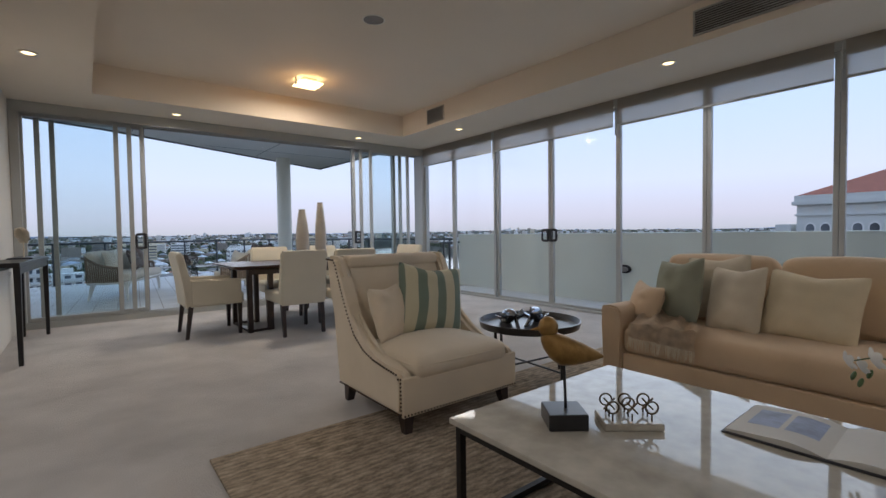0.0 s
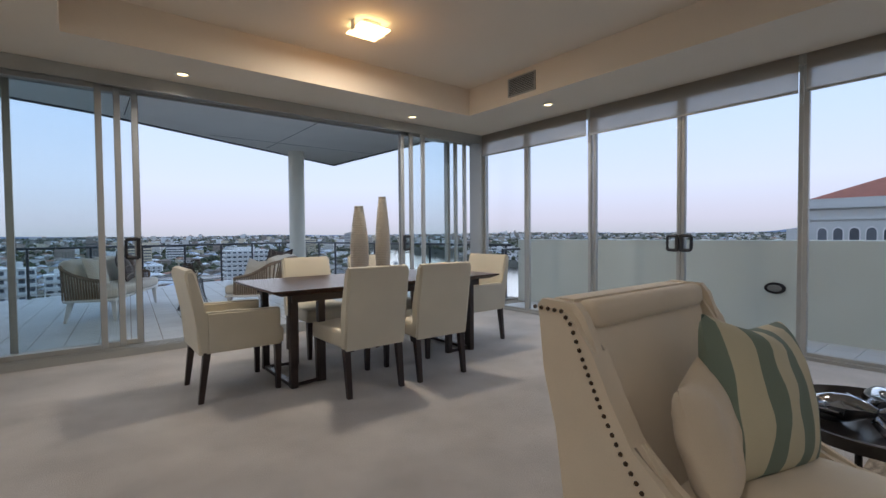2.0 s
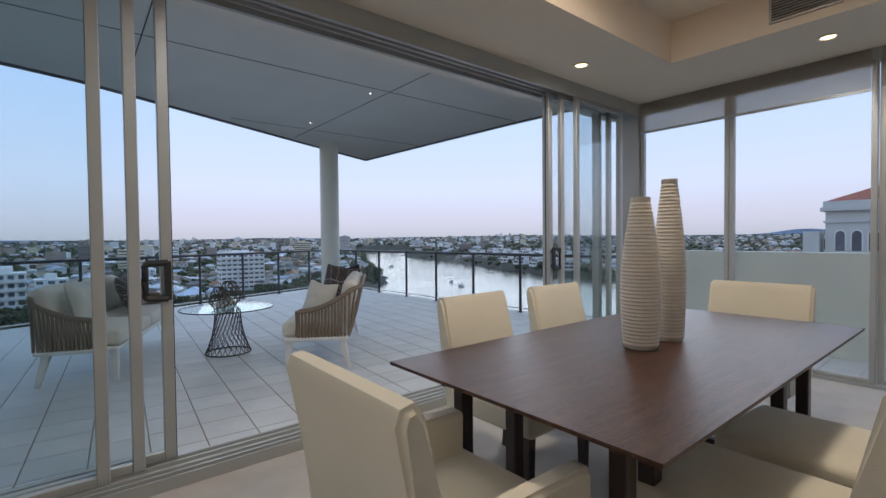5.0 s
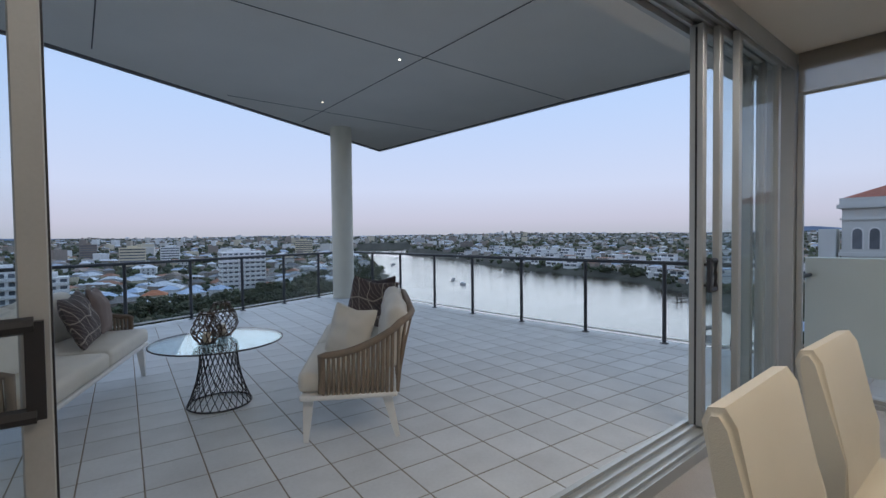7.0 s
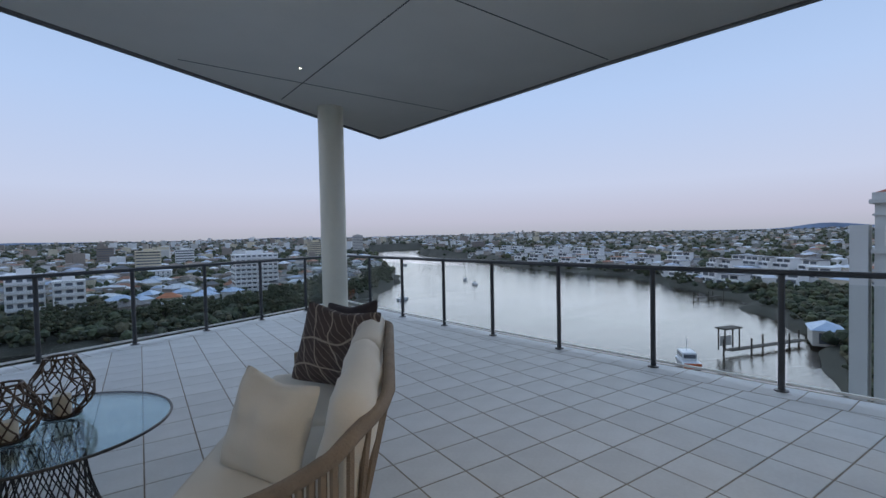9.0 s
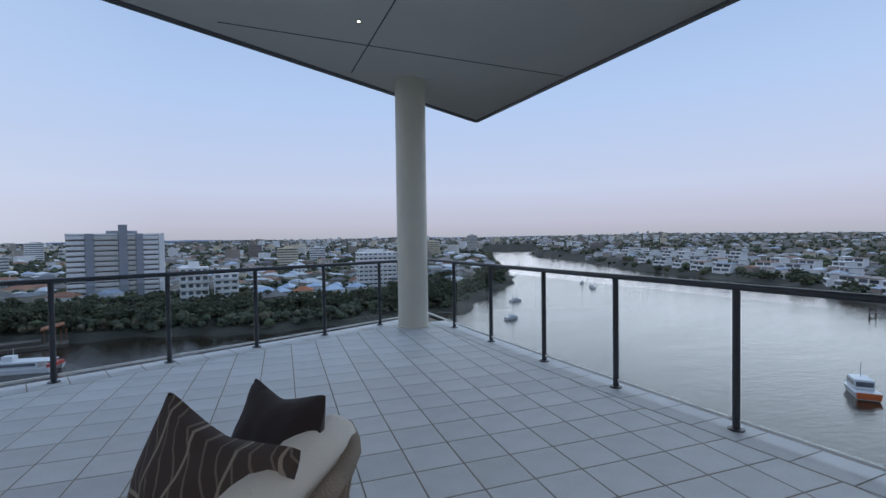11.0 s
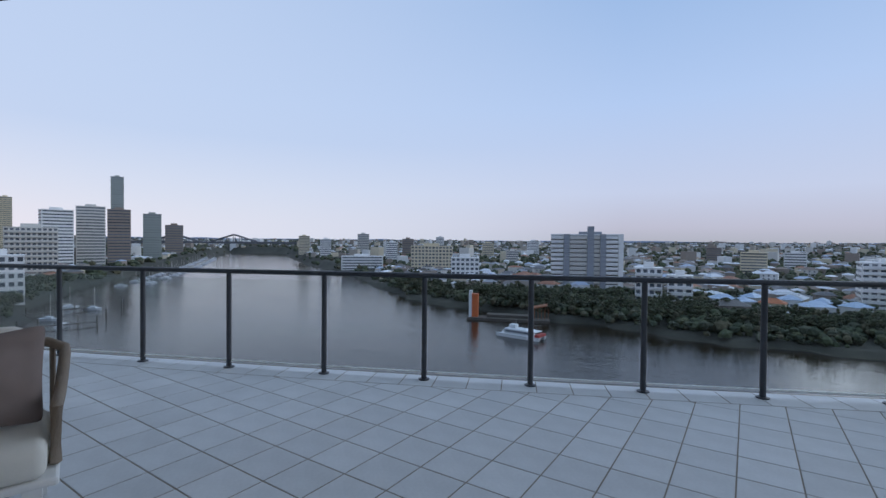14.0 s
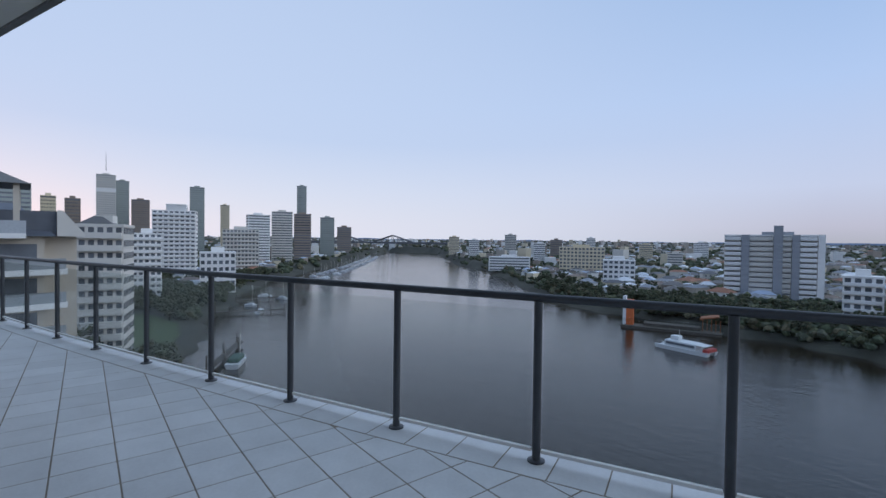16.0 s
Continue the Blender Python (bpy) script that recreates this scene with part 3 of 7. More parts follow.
def tapered_leg(bm, x, y, z0, z1, a, b, dx=0.0, dy=0.0):
    """A square leg, half-width a at the top and b at the foot, whose foot is set off by dx, dy."""
    lo = [bm.verts.new((x + dx + sx * b, y + dy + sy * b, z0)) for sx, sy in ((-1, -1), (1, -1), (1, 1), (-1, 1))]
    hi = [bm.verts.new((x + sx * a, y + sy * a, z1)) for sx, sy in ((-1, -1), (1, -1), (1, 1), (-1, 1))]
    bm.faces.new(lo[::-1])
    bm.faces.new(hi)
    for i in range(4):
        bm.faces.new((lo[i], lo[(i + 1) % 4], hi[(i + 1) % 4], hi[i]))
    return bm


def profile_solid(pts, x0, x1, bev=0.012, seg=2):
    """A side profile of (y, z) pairs drawn out from x0 to x1."""
    bm = bmesh.new()
    a = [bm.verts.new((x0, y, z)) for y, z in pts]
    b = [bm.verts.new((x1, y, z)) for y, z in pts]
    bm.faces.new(a)
    bm.faces.new(b[::-1])
    k = len(pts)
    for i in range(k):
        bm.faces.new((a[i], b[i], b[(i + 1) % k], a[(i + 1) % k]))
    if bev:
        ring = [e for e in bm.edges if e.verts[0].co.x == e.verts[1].co.x]
        bmesh.ops.bevel(bm, geom=ring, offset=bev, segments=seg, affect="EDGES")
    return bm


# ---- dining group ----
def dining_chair(m, arms, label):
    c = thing("dining_chair", m, label, "chair", "chairs round the table")
    w = 0.30 if arms else 0.255
    part("seat", soft(-w, w, -0.26, 0.30, 0.35, 0.475, 0.025, 0.012), M_CREAM, c, smooth=50)
    back = [(-0.215, 0.34), (-0.228, 0.60), (-0.292, 0.90), (-0.317, 0.938), (-0.352, 0.93), (-0.365, 0.895), (-0.308, 0.60), (-0.285, 0.34)]
    part("backrest", profile_solid(back, -w, w, 0.016, 3), M_CREAM, c, smooth=50)
    if arms:
        arm = [(-0.24, 0.345), (0.27, 0.345), (0.275, 0.61), (0.26, 0.625), (-0.24, 0.635)]
        for s in (-1, 1):
            part("armrest", profile_solid(arm, s * w - s * 0.07, s * w + s * 0.004, 0.014, 3), M_CREAM, c, smooth=50)
    for sx in (-1, 1):
        part("leg", tapered_leg(bmesh.new(), sx * (w - 0.035), 0.255, 0, 0.36, 0.024, 0.017), M_LEGWOOD, c)
        part("leg", tapered_leg(bmesh.new(), sx * (w - 0.035), -0.235, 0, 0.36, 0.024, 0.017, 0.0, -0.045), M_LEGWOOD, c)
    return c


side_lab = "cream upholstered dining chair with dark tapered wooden legs"
first = dining_chair(pose(-3.485, -2.33, 0), False, side_lab)
copy_thing(first, pose(-2.875, -2.36, 0, 0, 0, -2))
copy_thing(first, pose(-3.30, -1.17, 0, 0, 0, 181))
copy_thing(first, pose(-2.56, -1.17, 0, 0, 0, 179))
dining_chair(pose(-4.27, -1.77, 0, 0, 0, -90), True, "cream upholstered dining armchair at the end of the table")
dining_chair(pose(-1.81, -1.74, 0, 0, 0, 91), True, "cream upholstered dining armchair at the window end of the table")

tb = thing("dining_table", pose(-3.02, -1.785, 0), "dark walnut dining table with a slim top and square legs", "table")
bm = bmesh.new()
hi = [bm.verts.new((sx * 1.11, sy * 0.545, 0.77)) for sx, sy in ((-1, -1), (1, -1), (1, 1), (-1, 1))]
md = [bm.verts.new((sx * 1.11, sy * 0.545, 0.758)) for sx, sy in ((-1, -1), (1, -1), (1, 1), (-1, 1))]
lo = [bm.verts.new((sx * 1.04, sy * 0.475, 0.725)) for sx, sy in ((-1, -1), (1, -1), (1, 1), (-1, 1))]
bm.faces.new(hi)
bm.faces.new(lo[::-1])
for p_, q_ in ((md, hi), (lo, md)):
    for i in range(4):
        bm.faces.new((p_[i], p_[(i + 1) % 4], q_[(i + 1) % 4], q_[i]))
part("tabletop", bm, M_DWOOD, tb, "dark polished walnut top")
for sy in (-1, 1):
    part("apron", bbox(-0.94, 0.94, sy * 0.42 - 0.012, sy * 0.42 + 0.012, 0.665, 0.725), M_LEGWOOD, tb)
for sx in (-1, 1):
    for ox, oy in ((0.905, -0.335), (0.905, 0.335), (0.66, -0.29), (0.66, 0.29)):
        part("leg", bbox(sx * ox - 0.028, sx * ox + 0.028, oy - 0.028, oy + 0.028, 0.0, 0.726, 0.004, 1), M_LEGWOOD, tb)
    part("foot_bar", bbox(sx * 0.905 - 0.02, sx * 0.905 + 0.02, -0.307, 0.307, 0.002, 0.03), M_LEGWOOD, tb)
    for s in (-1, 1):
        bm = bmesh.new()
        tube(bm, (sx * 0.88, s * 0.325, 0.016), (sx * 0.68, s * 0.295, 0.016), 0.014, n=4)
        part("foot_bar", bm, M_LEGWOOD, tb)


def tall_vase(x, y, h, r, label):
    prof = [(0.0, 0.0), (r * 0.80, 0.0), (r * 0.86, 0.008)]
    k = int(h / 0.0165)
    for i in range(k):
        for o, e in ((0.15, 0.0), (0.55, 0.0035)):
            u = (i + o) / k
            rad = r * (0.88 + 0.12 * math.sin(min(u / 0.35, 1) * math.pi / 2)) if u < 0.4 else r * (1 - 0.55 * ((u - 0.4) / 0.6) ** 1.5)
            prof.append((rad + e, 0.012 + u * (h - 0.02)))
    prof += [(prof[-1][0] * 0.97, h), (prof[-1][0] * 0.8, h), (prof[-1][0] * 0.75, h - 0.05), (0.0, h - 0.05)]
    solid("vase", lathe(prof, 36), M_WHITECER, label, "vase", group="vases on the table", smooth=35, m=pose(x, y, 0.7705))


tall_vase(-3.165, -1.775, 0.66, 0.082, "tall ribbed off-white ceramic vase on the dining table")
tall_vase(-2.925, -1.79, 0.755, 0.070, "taller ribbed off-white ceramic vase on the dining table")

# ---- sitting group ----
rn, rl = M_RUG.node_tree.nodes, M_RUG.node_tree.links
rw = rn.new("ShaderNodeTexWave")
rw.bands_direction = "Y"
rw.inputs["Scale"].default_value, rw.inputs["Distortion"].default_value, rw.inputs["Detail Scale"].default_value = 9.0, 3.5, 2.5
rc = rn.new("ShaderNodeTexCoord")
rl.new(rc.outputs["Object"], rw.inputs["Vector"])
rx = rn.new("ShaderNodeMix")
rx.data_type, rx.blend_type = "RGBA", "MULTIPLY"
rx.inputs["Factor"].default_value = 0.28
rl.new(rn["Principled BSDF"].inputs["Base Color"].links[0].from_socket, rx.inputs["A"])
rl.new(rw.outputs["Color"], rx.inputs["B"])
rl.new(rx.outputs["Result"], rn["Principled BSDF"].inputs["Base Color"])
rug = solid("area_rug", soft(-4.93, -1.35, -8.7, -5.10, 0.001, 0.016, 0.006, 0.0, 4), M_RUG, "woven brown and beige wool rug", "rug")


def armchair():
    a = thing("armchair", pose(-3.645, -5.07, 0), "beige linen slipper armchair with bronze nailhead trim", "armchair")
    side = [(0.335, 0.12), (-0.432, 0.12), (-0.44, 0.345), (-0.42, 0.366), (-0.30, 0.378), (-0.17, 0.395), (-0.05, 0.43), (0.055, 0.50), (0.125, 0.60), (0.18, 0.71), (0.228, 0.83), (0.262, 0.925), (0.29, 0.958), (0.41, 0.962), (0.43, 0.94), (0.40, 0.75), (0.365, 0.58), (0.345, 0.40)]

    def flare(bm):
        """The shell opens outwards towards its top."""
        for v in bm.verts:
            k_ = max(0.0, (v.co.z - 0.35) / 0.6) ** 1.6
            v.co.x *= 1 + 0.05 * k_
            v.co.y += 0.015 * k_
        return bm
    for s in (-1, 1):
        part("side_panel", flare(profile_solid(side, s * 0.355, s * 0.43, 0.024, 4)), M_BEIGE, a, smooth=60)
    part("outer_back", flare(profile_solid([(0.26, 0.12), (0.335, 0.12), (0.345, 0.40), (0.365, 0.58), (0.40, 0.75), (0.43, 0.94), (0.41, 0.96), (0.34, 0.96), (0.30, 0.60)], -0.354, 0.354, 0.01, 2)), M_BEIGE, a, smooth=60)
    part("top_roll", flare(bbox(-0.353, 0.353, 0.262, 0.338, 0.875, 0.96, 0.028, 4)), M_BEIGE, a, smooth=60)
    part("backrest", flare(profile_solid([(0.10, 0.20), (0.255, 0.20), (0.295, 0.60), (0.325, 0.884), (0.275, 0.884), (0.225, 0.70), (0.15, 0.48)], -0.352, 0.352, 0.014, 3)), M_BEIGE, a, "padded inner back", smooth=60)
    part("seat_box", bbox(-0.354, 0.354, -0.43, 0.255, 0.12, 0.30, 0.01, 2), M_BEIGE, a, smooth=50)
    part("front_rail", bbox(-0.432, 0.432, -0.456, -0.434, 0.12, 0.335, 0.009, 3), M_BEIGE, a, smooth=50)
    cush = soft(-0.35, 0.35, -0.475, 0.14, 0.302, 0.425, 0.052, 0.062, seed=3.0)
    part("seat_cushion", cush, M_BEIGE, a, smooth=60)
    bm = bmesh.new()
    loop = [(-0.335, 0.15), (-0.348, -0.40), (-0.325, -0.465), (0.0, -0.474), (0.325, -0.465), (0.348, -0.40), (0.335, 0.15)]
    sweep(bm, [(x, y, 0.385) for x, y in loop], 0.0055, 6)
    part("piping", bm, M_BEIGE, a, smooth=60)
    for sx in (-1, 1):
        part("leg", tapered_leg(bmesh.new(), sx * 0.365, -0.38, 0, 0.125, 0.034, 0.020, sx * 0.010, -0.022), M_LEGWOOD, a)
        part("leg", tapered_leg(bmesh.new(), sx * 0.365, 0.275, 0, 0.125, 0.034, 0.022, 0, 0.035), M_LEGWOOD, a)
    # nailheads along the edge of each side and the foot of the front
    for s in (-1, 1):
        bm = bmesh.new()
        line = [(y, z) for y, z in side[2:14]]
        for (y0, z0), (y1, z1) in zip(line, line[1:]):
            k = max(1, int(math.hypot(y1 - y0, z1 - z0) / 0.021))
            for i in range(k):
                t_ = i / k
                yy, zz = y0 + (y1 - y0) * t_ + 0.03, z0 + (z1 - z0) * t_ - 0.022
                k_ = max(0.0, (zz - 0.35) / 0.6) ** 1.6
                bmesh.ops.create_icosphere(bm, subdivisions=1, radius=0.0075, matrix=pose(s * 0.432 * (1 + 0.05 * k_), yy + 0.015 * k_, zz))
        for i in range(10):
            bmesh.ops.create_icosphere(bm, subdivisions=1, radius=0.0065, matrix=pose(s * 0.4325, -0.437, 0.14 + i * 0.021))
        for i in range(35):
            bmesh.ops.create_icosphere(bm, subdivisions=1, radius=0.0065, matrix=pose(s * 0.4325, -0.43 + i * 0.0215, 0.133))
        part("nailhead_trim", bm, M_BRASSNAIL, a, "row of small bronze nailheads")
    bm = bmesh.new()
    for i in range(40):
        bmesh.ops.create_icosphere(bm, subdivisions=1, radius=0.0065, matrix=pose(-0.42 + i * 0.0215, -0.457, 0.133))
    part("nailhead_trim", bm, M_BRASSNAIL, a)


armchair()
pillow(pose(-3.545, -5.06, 0.66, -16, 9, -10), 0.49, 0.49, 0.22, M_STRIPE, "green and cream striped square cushion on the armchair", 1.0)
pillow(pose(-3.835, -5.03, 0.61, -16, -4, 14), 0.33, 0.36, 0.14, M_BEIGE, "small plain beige cushion on the armchair", 2.0)

# side table with a tray top
st = thing("side_table", pose(-2.77, -5.25, 0), "round black metal tray table with slim legs", "side table")
R_ = 0.365
part("tray_top", lathe([(0.0, 0.392), (R_ - 0.03, 0.392), (R_, 0.402), (R_ + 0.012, 0.45), (R_ + 0.002, 0.452), (R_ - 0.015, 0.416), (R_ - 0.04, 0.41), (0.0, 0.41)], 56), mat("black_lacquer", (0.03, 0.026, 0.026), 0.28, var=0.3, scale=6, spec=0.6), st, smooth=40)
for k in range(4):
    a_ = math.radians(85 + 90 * k)
    bm = bmesh.new()
    tube(bm, (0.32 * math.cos(a_), 0.32 * math.sin(a_), 0.0165), (0.325 * math.cos(a_), 0.325 * math.sin(a_), 0.394), 0.011, n=8)
    part("leg", bm, M_BLACKST, st)
for k in range(2):
    a_ = math.radians(85 + 90 * k)
    bm = bmesh.new()
    tube(bm, (-0.322 * math.cos(a_), -0.322 * math.sin(a_), 0.12 + 0.012 * k), (0.322 * math.cos(a_), 0.322 * math.sin(a_), 0.12 + 0.012 * k), 0.007, n=6)
    part("cross_bar", bm, M_BLACKST, st)
M_CHROME = mat("dark_chrome", (0.30, 0.32, 0.36), 0.08, metal=1.0, var=0.1, scale=9)


def sculpture(x, y, rz, s):
    """A polished metal fish-like casting: a swelling body, a forked tail and two fins."""
    bm = bmesh.new()
    rings = []
    n = 14
    prof = [(-0.15, 0.004), (-0.13, 0.02), (-0.09, 0.042), (-0.03, 0.056), (0.03, 0.048), (0.08, 0.028), (0.11, 0.014)]
    for xx, r in prof:
        rings.append([bm.verts.new((xx, r * 0.75 * math.cos(a), 0.052 + r * math.sin(a) + 0.02 * math.sin(xx * 14))) for a in (2 * math.pi * i / n for i in range(n))])
    for p_, q_ in zip(rings, rings[1:]):
        for i in range(n):
            bm.faces.new((p_[i], p_[(i + 1) % n], q_[(i + 1) % n], q_[i]))
    bm.faces.new(rings[0])
    bm.faces.new(rings[-1][::-1])
    for s_ in (-1, 1):
        box(bm, 0, 0.10, -0.006, 0.006, -0.02, 0.02, pose(0.10, 0, 0.05, 0, -s_ * 38, s_ * 12))
        box(bm, -0.03, 0.05, -0.004, 0.004, 0, 0.055, pose(-0.02, s_ * 0.035, 0.03, s_ * -60, 0, 10))
    bmesh.ops.bevel(bm, geom=[e for e in bm.edges if e.calc_length() > 0.035 and len(e.link_faces) == 2], offset=0.002, segments=1, affect="EDGES")
    solid("sculpture", bm, M_CHROME, "polished dark chrome sculpture on the tray table", "sculpture", group="tray sculptures", smooth=50, m=pose(x, y, 0.4115, 0, 0, rz) @ Matrix.Scale(s, 4))


sculpture(-2.86, -5.13, 250, 1.1)
sculpture(-2.66, -5.22, 205, 1.15)

# sofa with its back to the window wall
so = thing("sofa", pose(-1.90, -6.90, 0), "tan linen three-seat sofa with a bench seat", "sofa")
part("base", bbox(-0.50, 0.45, -1.112, 1.112, 0.017, 0.24, 0.012, 2), M_TAN, so, smooth=50)
part("seat_cushion", soft(-0.515, 0.26, -1.11, 1.11, 0.242, 0.43, 0.05, 0.03), M_TAN, so, smooth=60)
part("backrest", soft(0.27, 0.46, -1.112, 1.112, 0.241, 0.82, 0.07, 0.02), M_TAN, so, smooth=60)
for s in (-1, 1):
    bm = profile_solid([(-1.262, 0.017), (-1.115, 0.017), (-1.118, 0.48), (-1.122, 0.53), (-1.145, 0.56), (-1.20, 0.572), (-1.265, 0.56), (-1.275, 0.53), (-1.264, 0.44)], -0.52, 0.46, 0.015, 2)
    if s > 0:
        for v in bm.verts:
            v.co.y = -v.co.y
    part("armrest", bm, M_TAN, so, smooth=50)
for i, y in enumerate((0.735, -0.005, -0.74)):
    part("back_cushion", soft(-0.10, 0.10, -0.365, 0.365, -0.22, 0.25, 0.07, 0.025, seed=i), M_TAN, so, smooth=60, m=pose(0.15, y, 0.655, 0, 12, 0))
grp = "sofa cushions"
pillow(pose(-2.14, -5.82, 0.575, -16, 4, -125), 0.38, 0.30, 0.15, M_TAN, "small tan bolster cushion at the sofa arm", 3.0, group=grp)
pillow(pose(-2.05, -6.01, 0.675, -15, -7, -112), 0.42, 0.47, 0.17, M_SAGE, "sage green linen cushion on the sofa", 4.0, group=grp)
pillow(pose(-1.86, -6.20, 0.70, -12, -6, -95), 0.44, 0.46, 0.13, M_OAT, "pale oatmeal cushion tucked behind the sage one", 4.5, group=grp)
pillow(pose(-2.03, -6.37, 0.65, -18, -4, -104), 0.37, 0.45, 0.16, M_OAT, "oatmeal linen cushion on the sofa", 5.0, group=grp)
pillow(pose(-2.0, -6.76, 0.64, -22, 3, -96), 0.50, 0.44, 0.19, M_BUTTER, "large cream cushion on the sofa", 6.0, group=grp)


def throw():
    """A knitted throw bunched on the seat and hanging over its front edge, with a fringe."""
    bm = bmesh.new()
    rows = []
    n, k = 34, 30
    for i in range(n + 1):
        row = []
        for j in range(k + 1):
            u, v = i / n, j / k
            gather = 0.45 + 0.55 * min(1.0, u / 0.6)
            y = -5.79 - (0.07 + 0.44 * gather * v) + 0.03 * noise.noise(Vector((u * 3, v * 2, 7)))
            ridge = 0.5 + 0.5 * math.sin(v * 19 + u * 4.0 + 2.4 * noise.noise(Vector((u * 2, v * 3, 4))))
            fold = (0.034 * (1 - 0.4 * u)) * ridge + 0.02 * noise.noise(Vector((u * 6, v * 7, 1)))
            if u < 0.7:
                x, z = -2.02 - 0.40 * u / 0.7, 0.462 + fold + 0.09 * (1 - v) * (1 - u / 0.7)
            else:
                t_ = (u - 0.7) / 0.3
                x, z = -2.425 - 0.02 * math.sin(t_ * 1.57) - 0.6 * max(0.0, fold), 0.462 - 0.09 * t_ + fold * (1 - t_) - 0.02 * t_ * v
            row.append(bm.verts.new((x, y, z)))
        rows.append(row)
    for i in range(n):
        for j in range(k):
            bm.faces.new((rows[i][j], rows[i + 1][j], rows[i + 1][j + 1], rows[i][j + 1]))
    ends = [v.co.copy() for v in rows[-1]]
    bmesh.ops.solidify(bm, geom=bm.faces[:], thickness=0.006)
    tw = thing("throw_blanket", pose(0, 0, 0), "tan knitted throw with a fringe, draped over the sofa", "throw")
    part("cloth", bm, mat("throw_knit", (0.74, 0.61, 0.47), 0.95, var=0.15, scale=20, bump=0.3, bscale=120), tw, smooth=60)
    bm = bmesh.new()
    for a, b in zip(ends, ends[1:]):
        for s_ in (0.15, 0.65):
            p_ = a.lerp(b, s_)
            tube(bm, p_, (p_.x - 0.006, p_.y + random.uniform(-0.01, 0.01), p_.z - random.uniform(0.055, 0.085)), 0.0032, 0.0016, n=4)
    part("fringe", bm, M_OAT, tw)


throw()

# coffee table
ct = thing("coffee_table", pose(-3.815, -7.02, 0), "marble coffee table on a black steel frame", "coffee table")
part("marble_top", bbox(-0.52, 0.52, -0.78, 0.78, 0.402, 0.424, 0.004, 2), M_MARBLE, ct, "pale veined marble slab")
for s in (-1, 1):
    part("frame_rail", bbox(s * 0.495 - 0.0125, s * 0.495 + 0.0125, -0.73, 0.73, 0.377, 0.402), M_BLACKST, ct)
    part("frame_rail", bbox(-0.482, 0.482, s * 0.742 - 0.0125, s * 0.742 + 0.0125, 0.377, 0.402), M_BLACKST, ct)
    part("foot_rail", bbox(s * 0.495 - 0.0125, s * 0.495 + 0.0125, -0.73, 0.73, 0.018, 0.043), M_BLACKST, ct)
    part("foot_rail", bbox(-0.482, 0.482, s * 0.742 - 0.0125, s * 0.742 + 0.0125, 0.018, 0.043), M_BLACKST, ct)
    for t_ in (-1, 1):
        part("leg", bbox(s * 0.495 - 0.013, s * 0.495 + 0.013, t_ * 0.742 - 0.0125, t_ * 0.742 + 0.0125, 0.0165, 0.4015), M_BLACKST, ct)
CT = 0.4245


def bird():
    b = thing("bird_ornament", pose(-4.055, -6.545, CT, 0, 0, -38) @ Matrix.Scale(1.13, 4), "gilded carved bird on a rod with a black block base", "ornament")
    part("block_base", bbox(-0.06, 0.06, -0.06, 0.06, 0.0, 0.05, 0.004, 2), mat("black_block", (0.018, 0.018, 0.02), 0.3, var=0.2), b)
    bm = bmesh.new()
    tube(bm, (0.005, 0, 0.05), (0.0, 0, 0.205), 0.0045, n=8)
    tube(bm, (0.0, 0.0, 0.16), (-0.012, 0, 0.215), 0.004, n=8)
    part("rod", bm, M_BLACKST, b)
    bm = bmesh.new()
    n = 18
    prof = [(-0.070, 0.268, 0.010), (-0.062, 0.265, 0.030), (-0.045, 0.252, 0.043), (-0.015, 0.236, 0.050), (0.02, 0.228, 0.044), (0.06, 0.222, 0.032), (0.10, 0.216, 0.016), (0.125, 0.211, 0.003)]
    rings = [[bm.verts.new((x, r * 0.85 * math.cos(a), z + r * math.sin(a))) for a in (2 * math.pi * i / n for i in range(n))] for x, z, r in prof]
    for p_, q_ in zip(rings, rings[1:]):
        for i in range(n):
            bm.faces.new((p_[i], p_[(i + 1) % n], q_[(i + 1) % n], q_[i]))
    bm.faces.new(rings[0])
    bm.faces.new(rings[-1][::-1])
    bmesh.ops.create_uvsphere(bm, u_segments=18, v_segments=12, radius=0.031, matrix=pose(-0.048, 0, 0.305) @ Matrix.Diagonal((1, 0.85, 1.1, 1)))
    bmesh.ops.create_cone(bm, segments=8, radius1=0.009, radius2=0.0005, depth=0.035, cap_ends=True, matrix=pose(-0.088, 0, 0.300, 0, -96, 0))
    part("bird_body", bm, M_GOLD, b, "worn gold-leaf bird", smooth=50)


bird()


def noughts():
    g = thing("noughts_and_crosses_set", pose(-3.885, -6.69, CT, 0, 0, -41), "metal noughts and crosses set on a marble block", "game")
    part("board", bbox(-0.10, 0.10, -0.065, 0.065, 0.0, 0.026, 0.004, 2), M_MARBLE, g)
    mm_ = mat("antique_brass", (0.10, 0.07, 0.04), 0.35, metal=0.8, var=0.2)
    for i in range(9):
        x, y = -0.066 + 0.066 * (i % 3), -0.04 + 0.04 * (i // 3)
        bm = bmesh.new()
        tube(bm, (x, y, 0.026), (x, y, 0.052), 0.0028, n=6)
        if i % 2 == 0 or i == 7:
            sweep(bm, [(x + 0.021 * math.cos(a), y, 0.073 + 0.021 * math.sin(a)) for a in (2 * math.pi * k / 18 for k in range(18))], 0.0034, 6, True)
            part("nought", bm, mm_, g, smooth=50)
        else:
            tube(bm, (x - 0.019, y, 0.052), (x + 0.019, y, 0.092), 0.0034, n=6)
            tube(bm, (x + 0.019, y, 0.052), (x - 0.019, y, 0.092), 0.0034, n=6)
            part("cross", bm, mm_, g)


noughts()


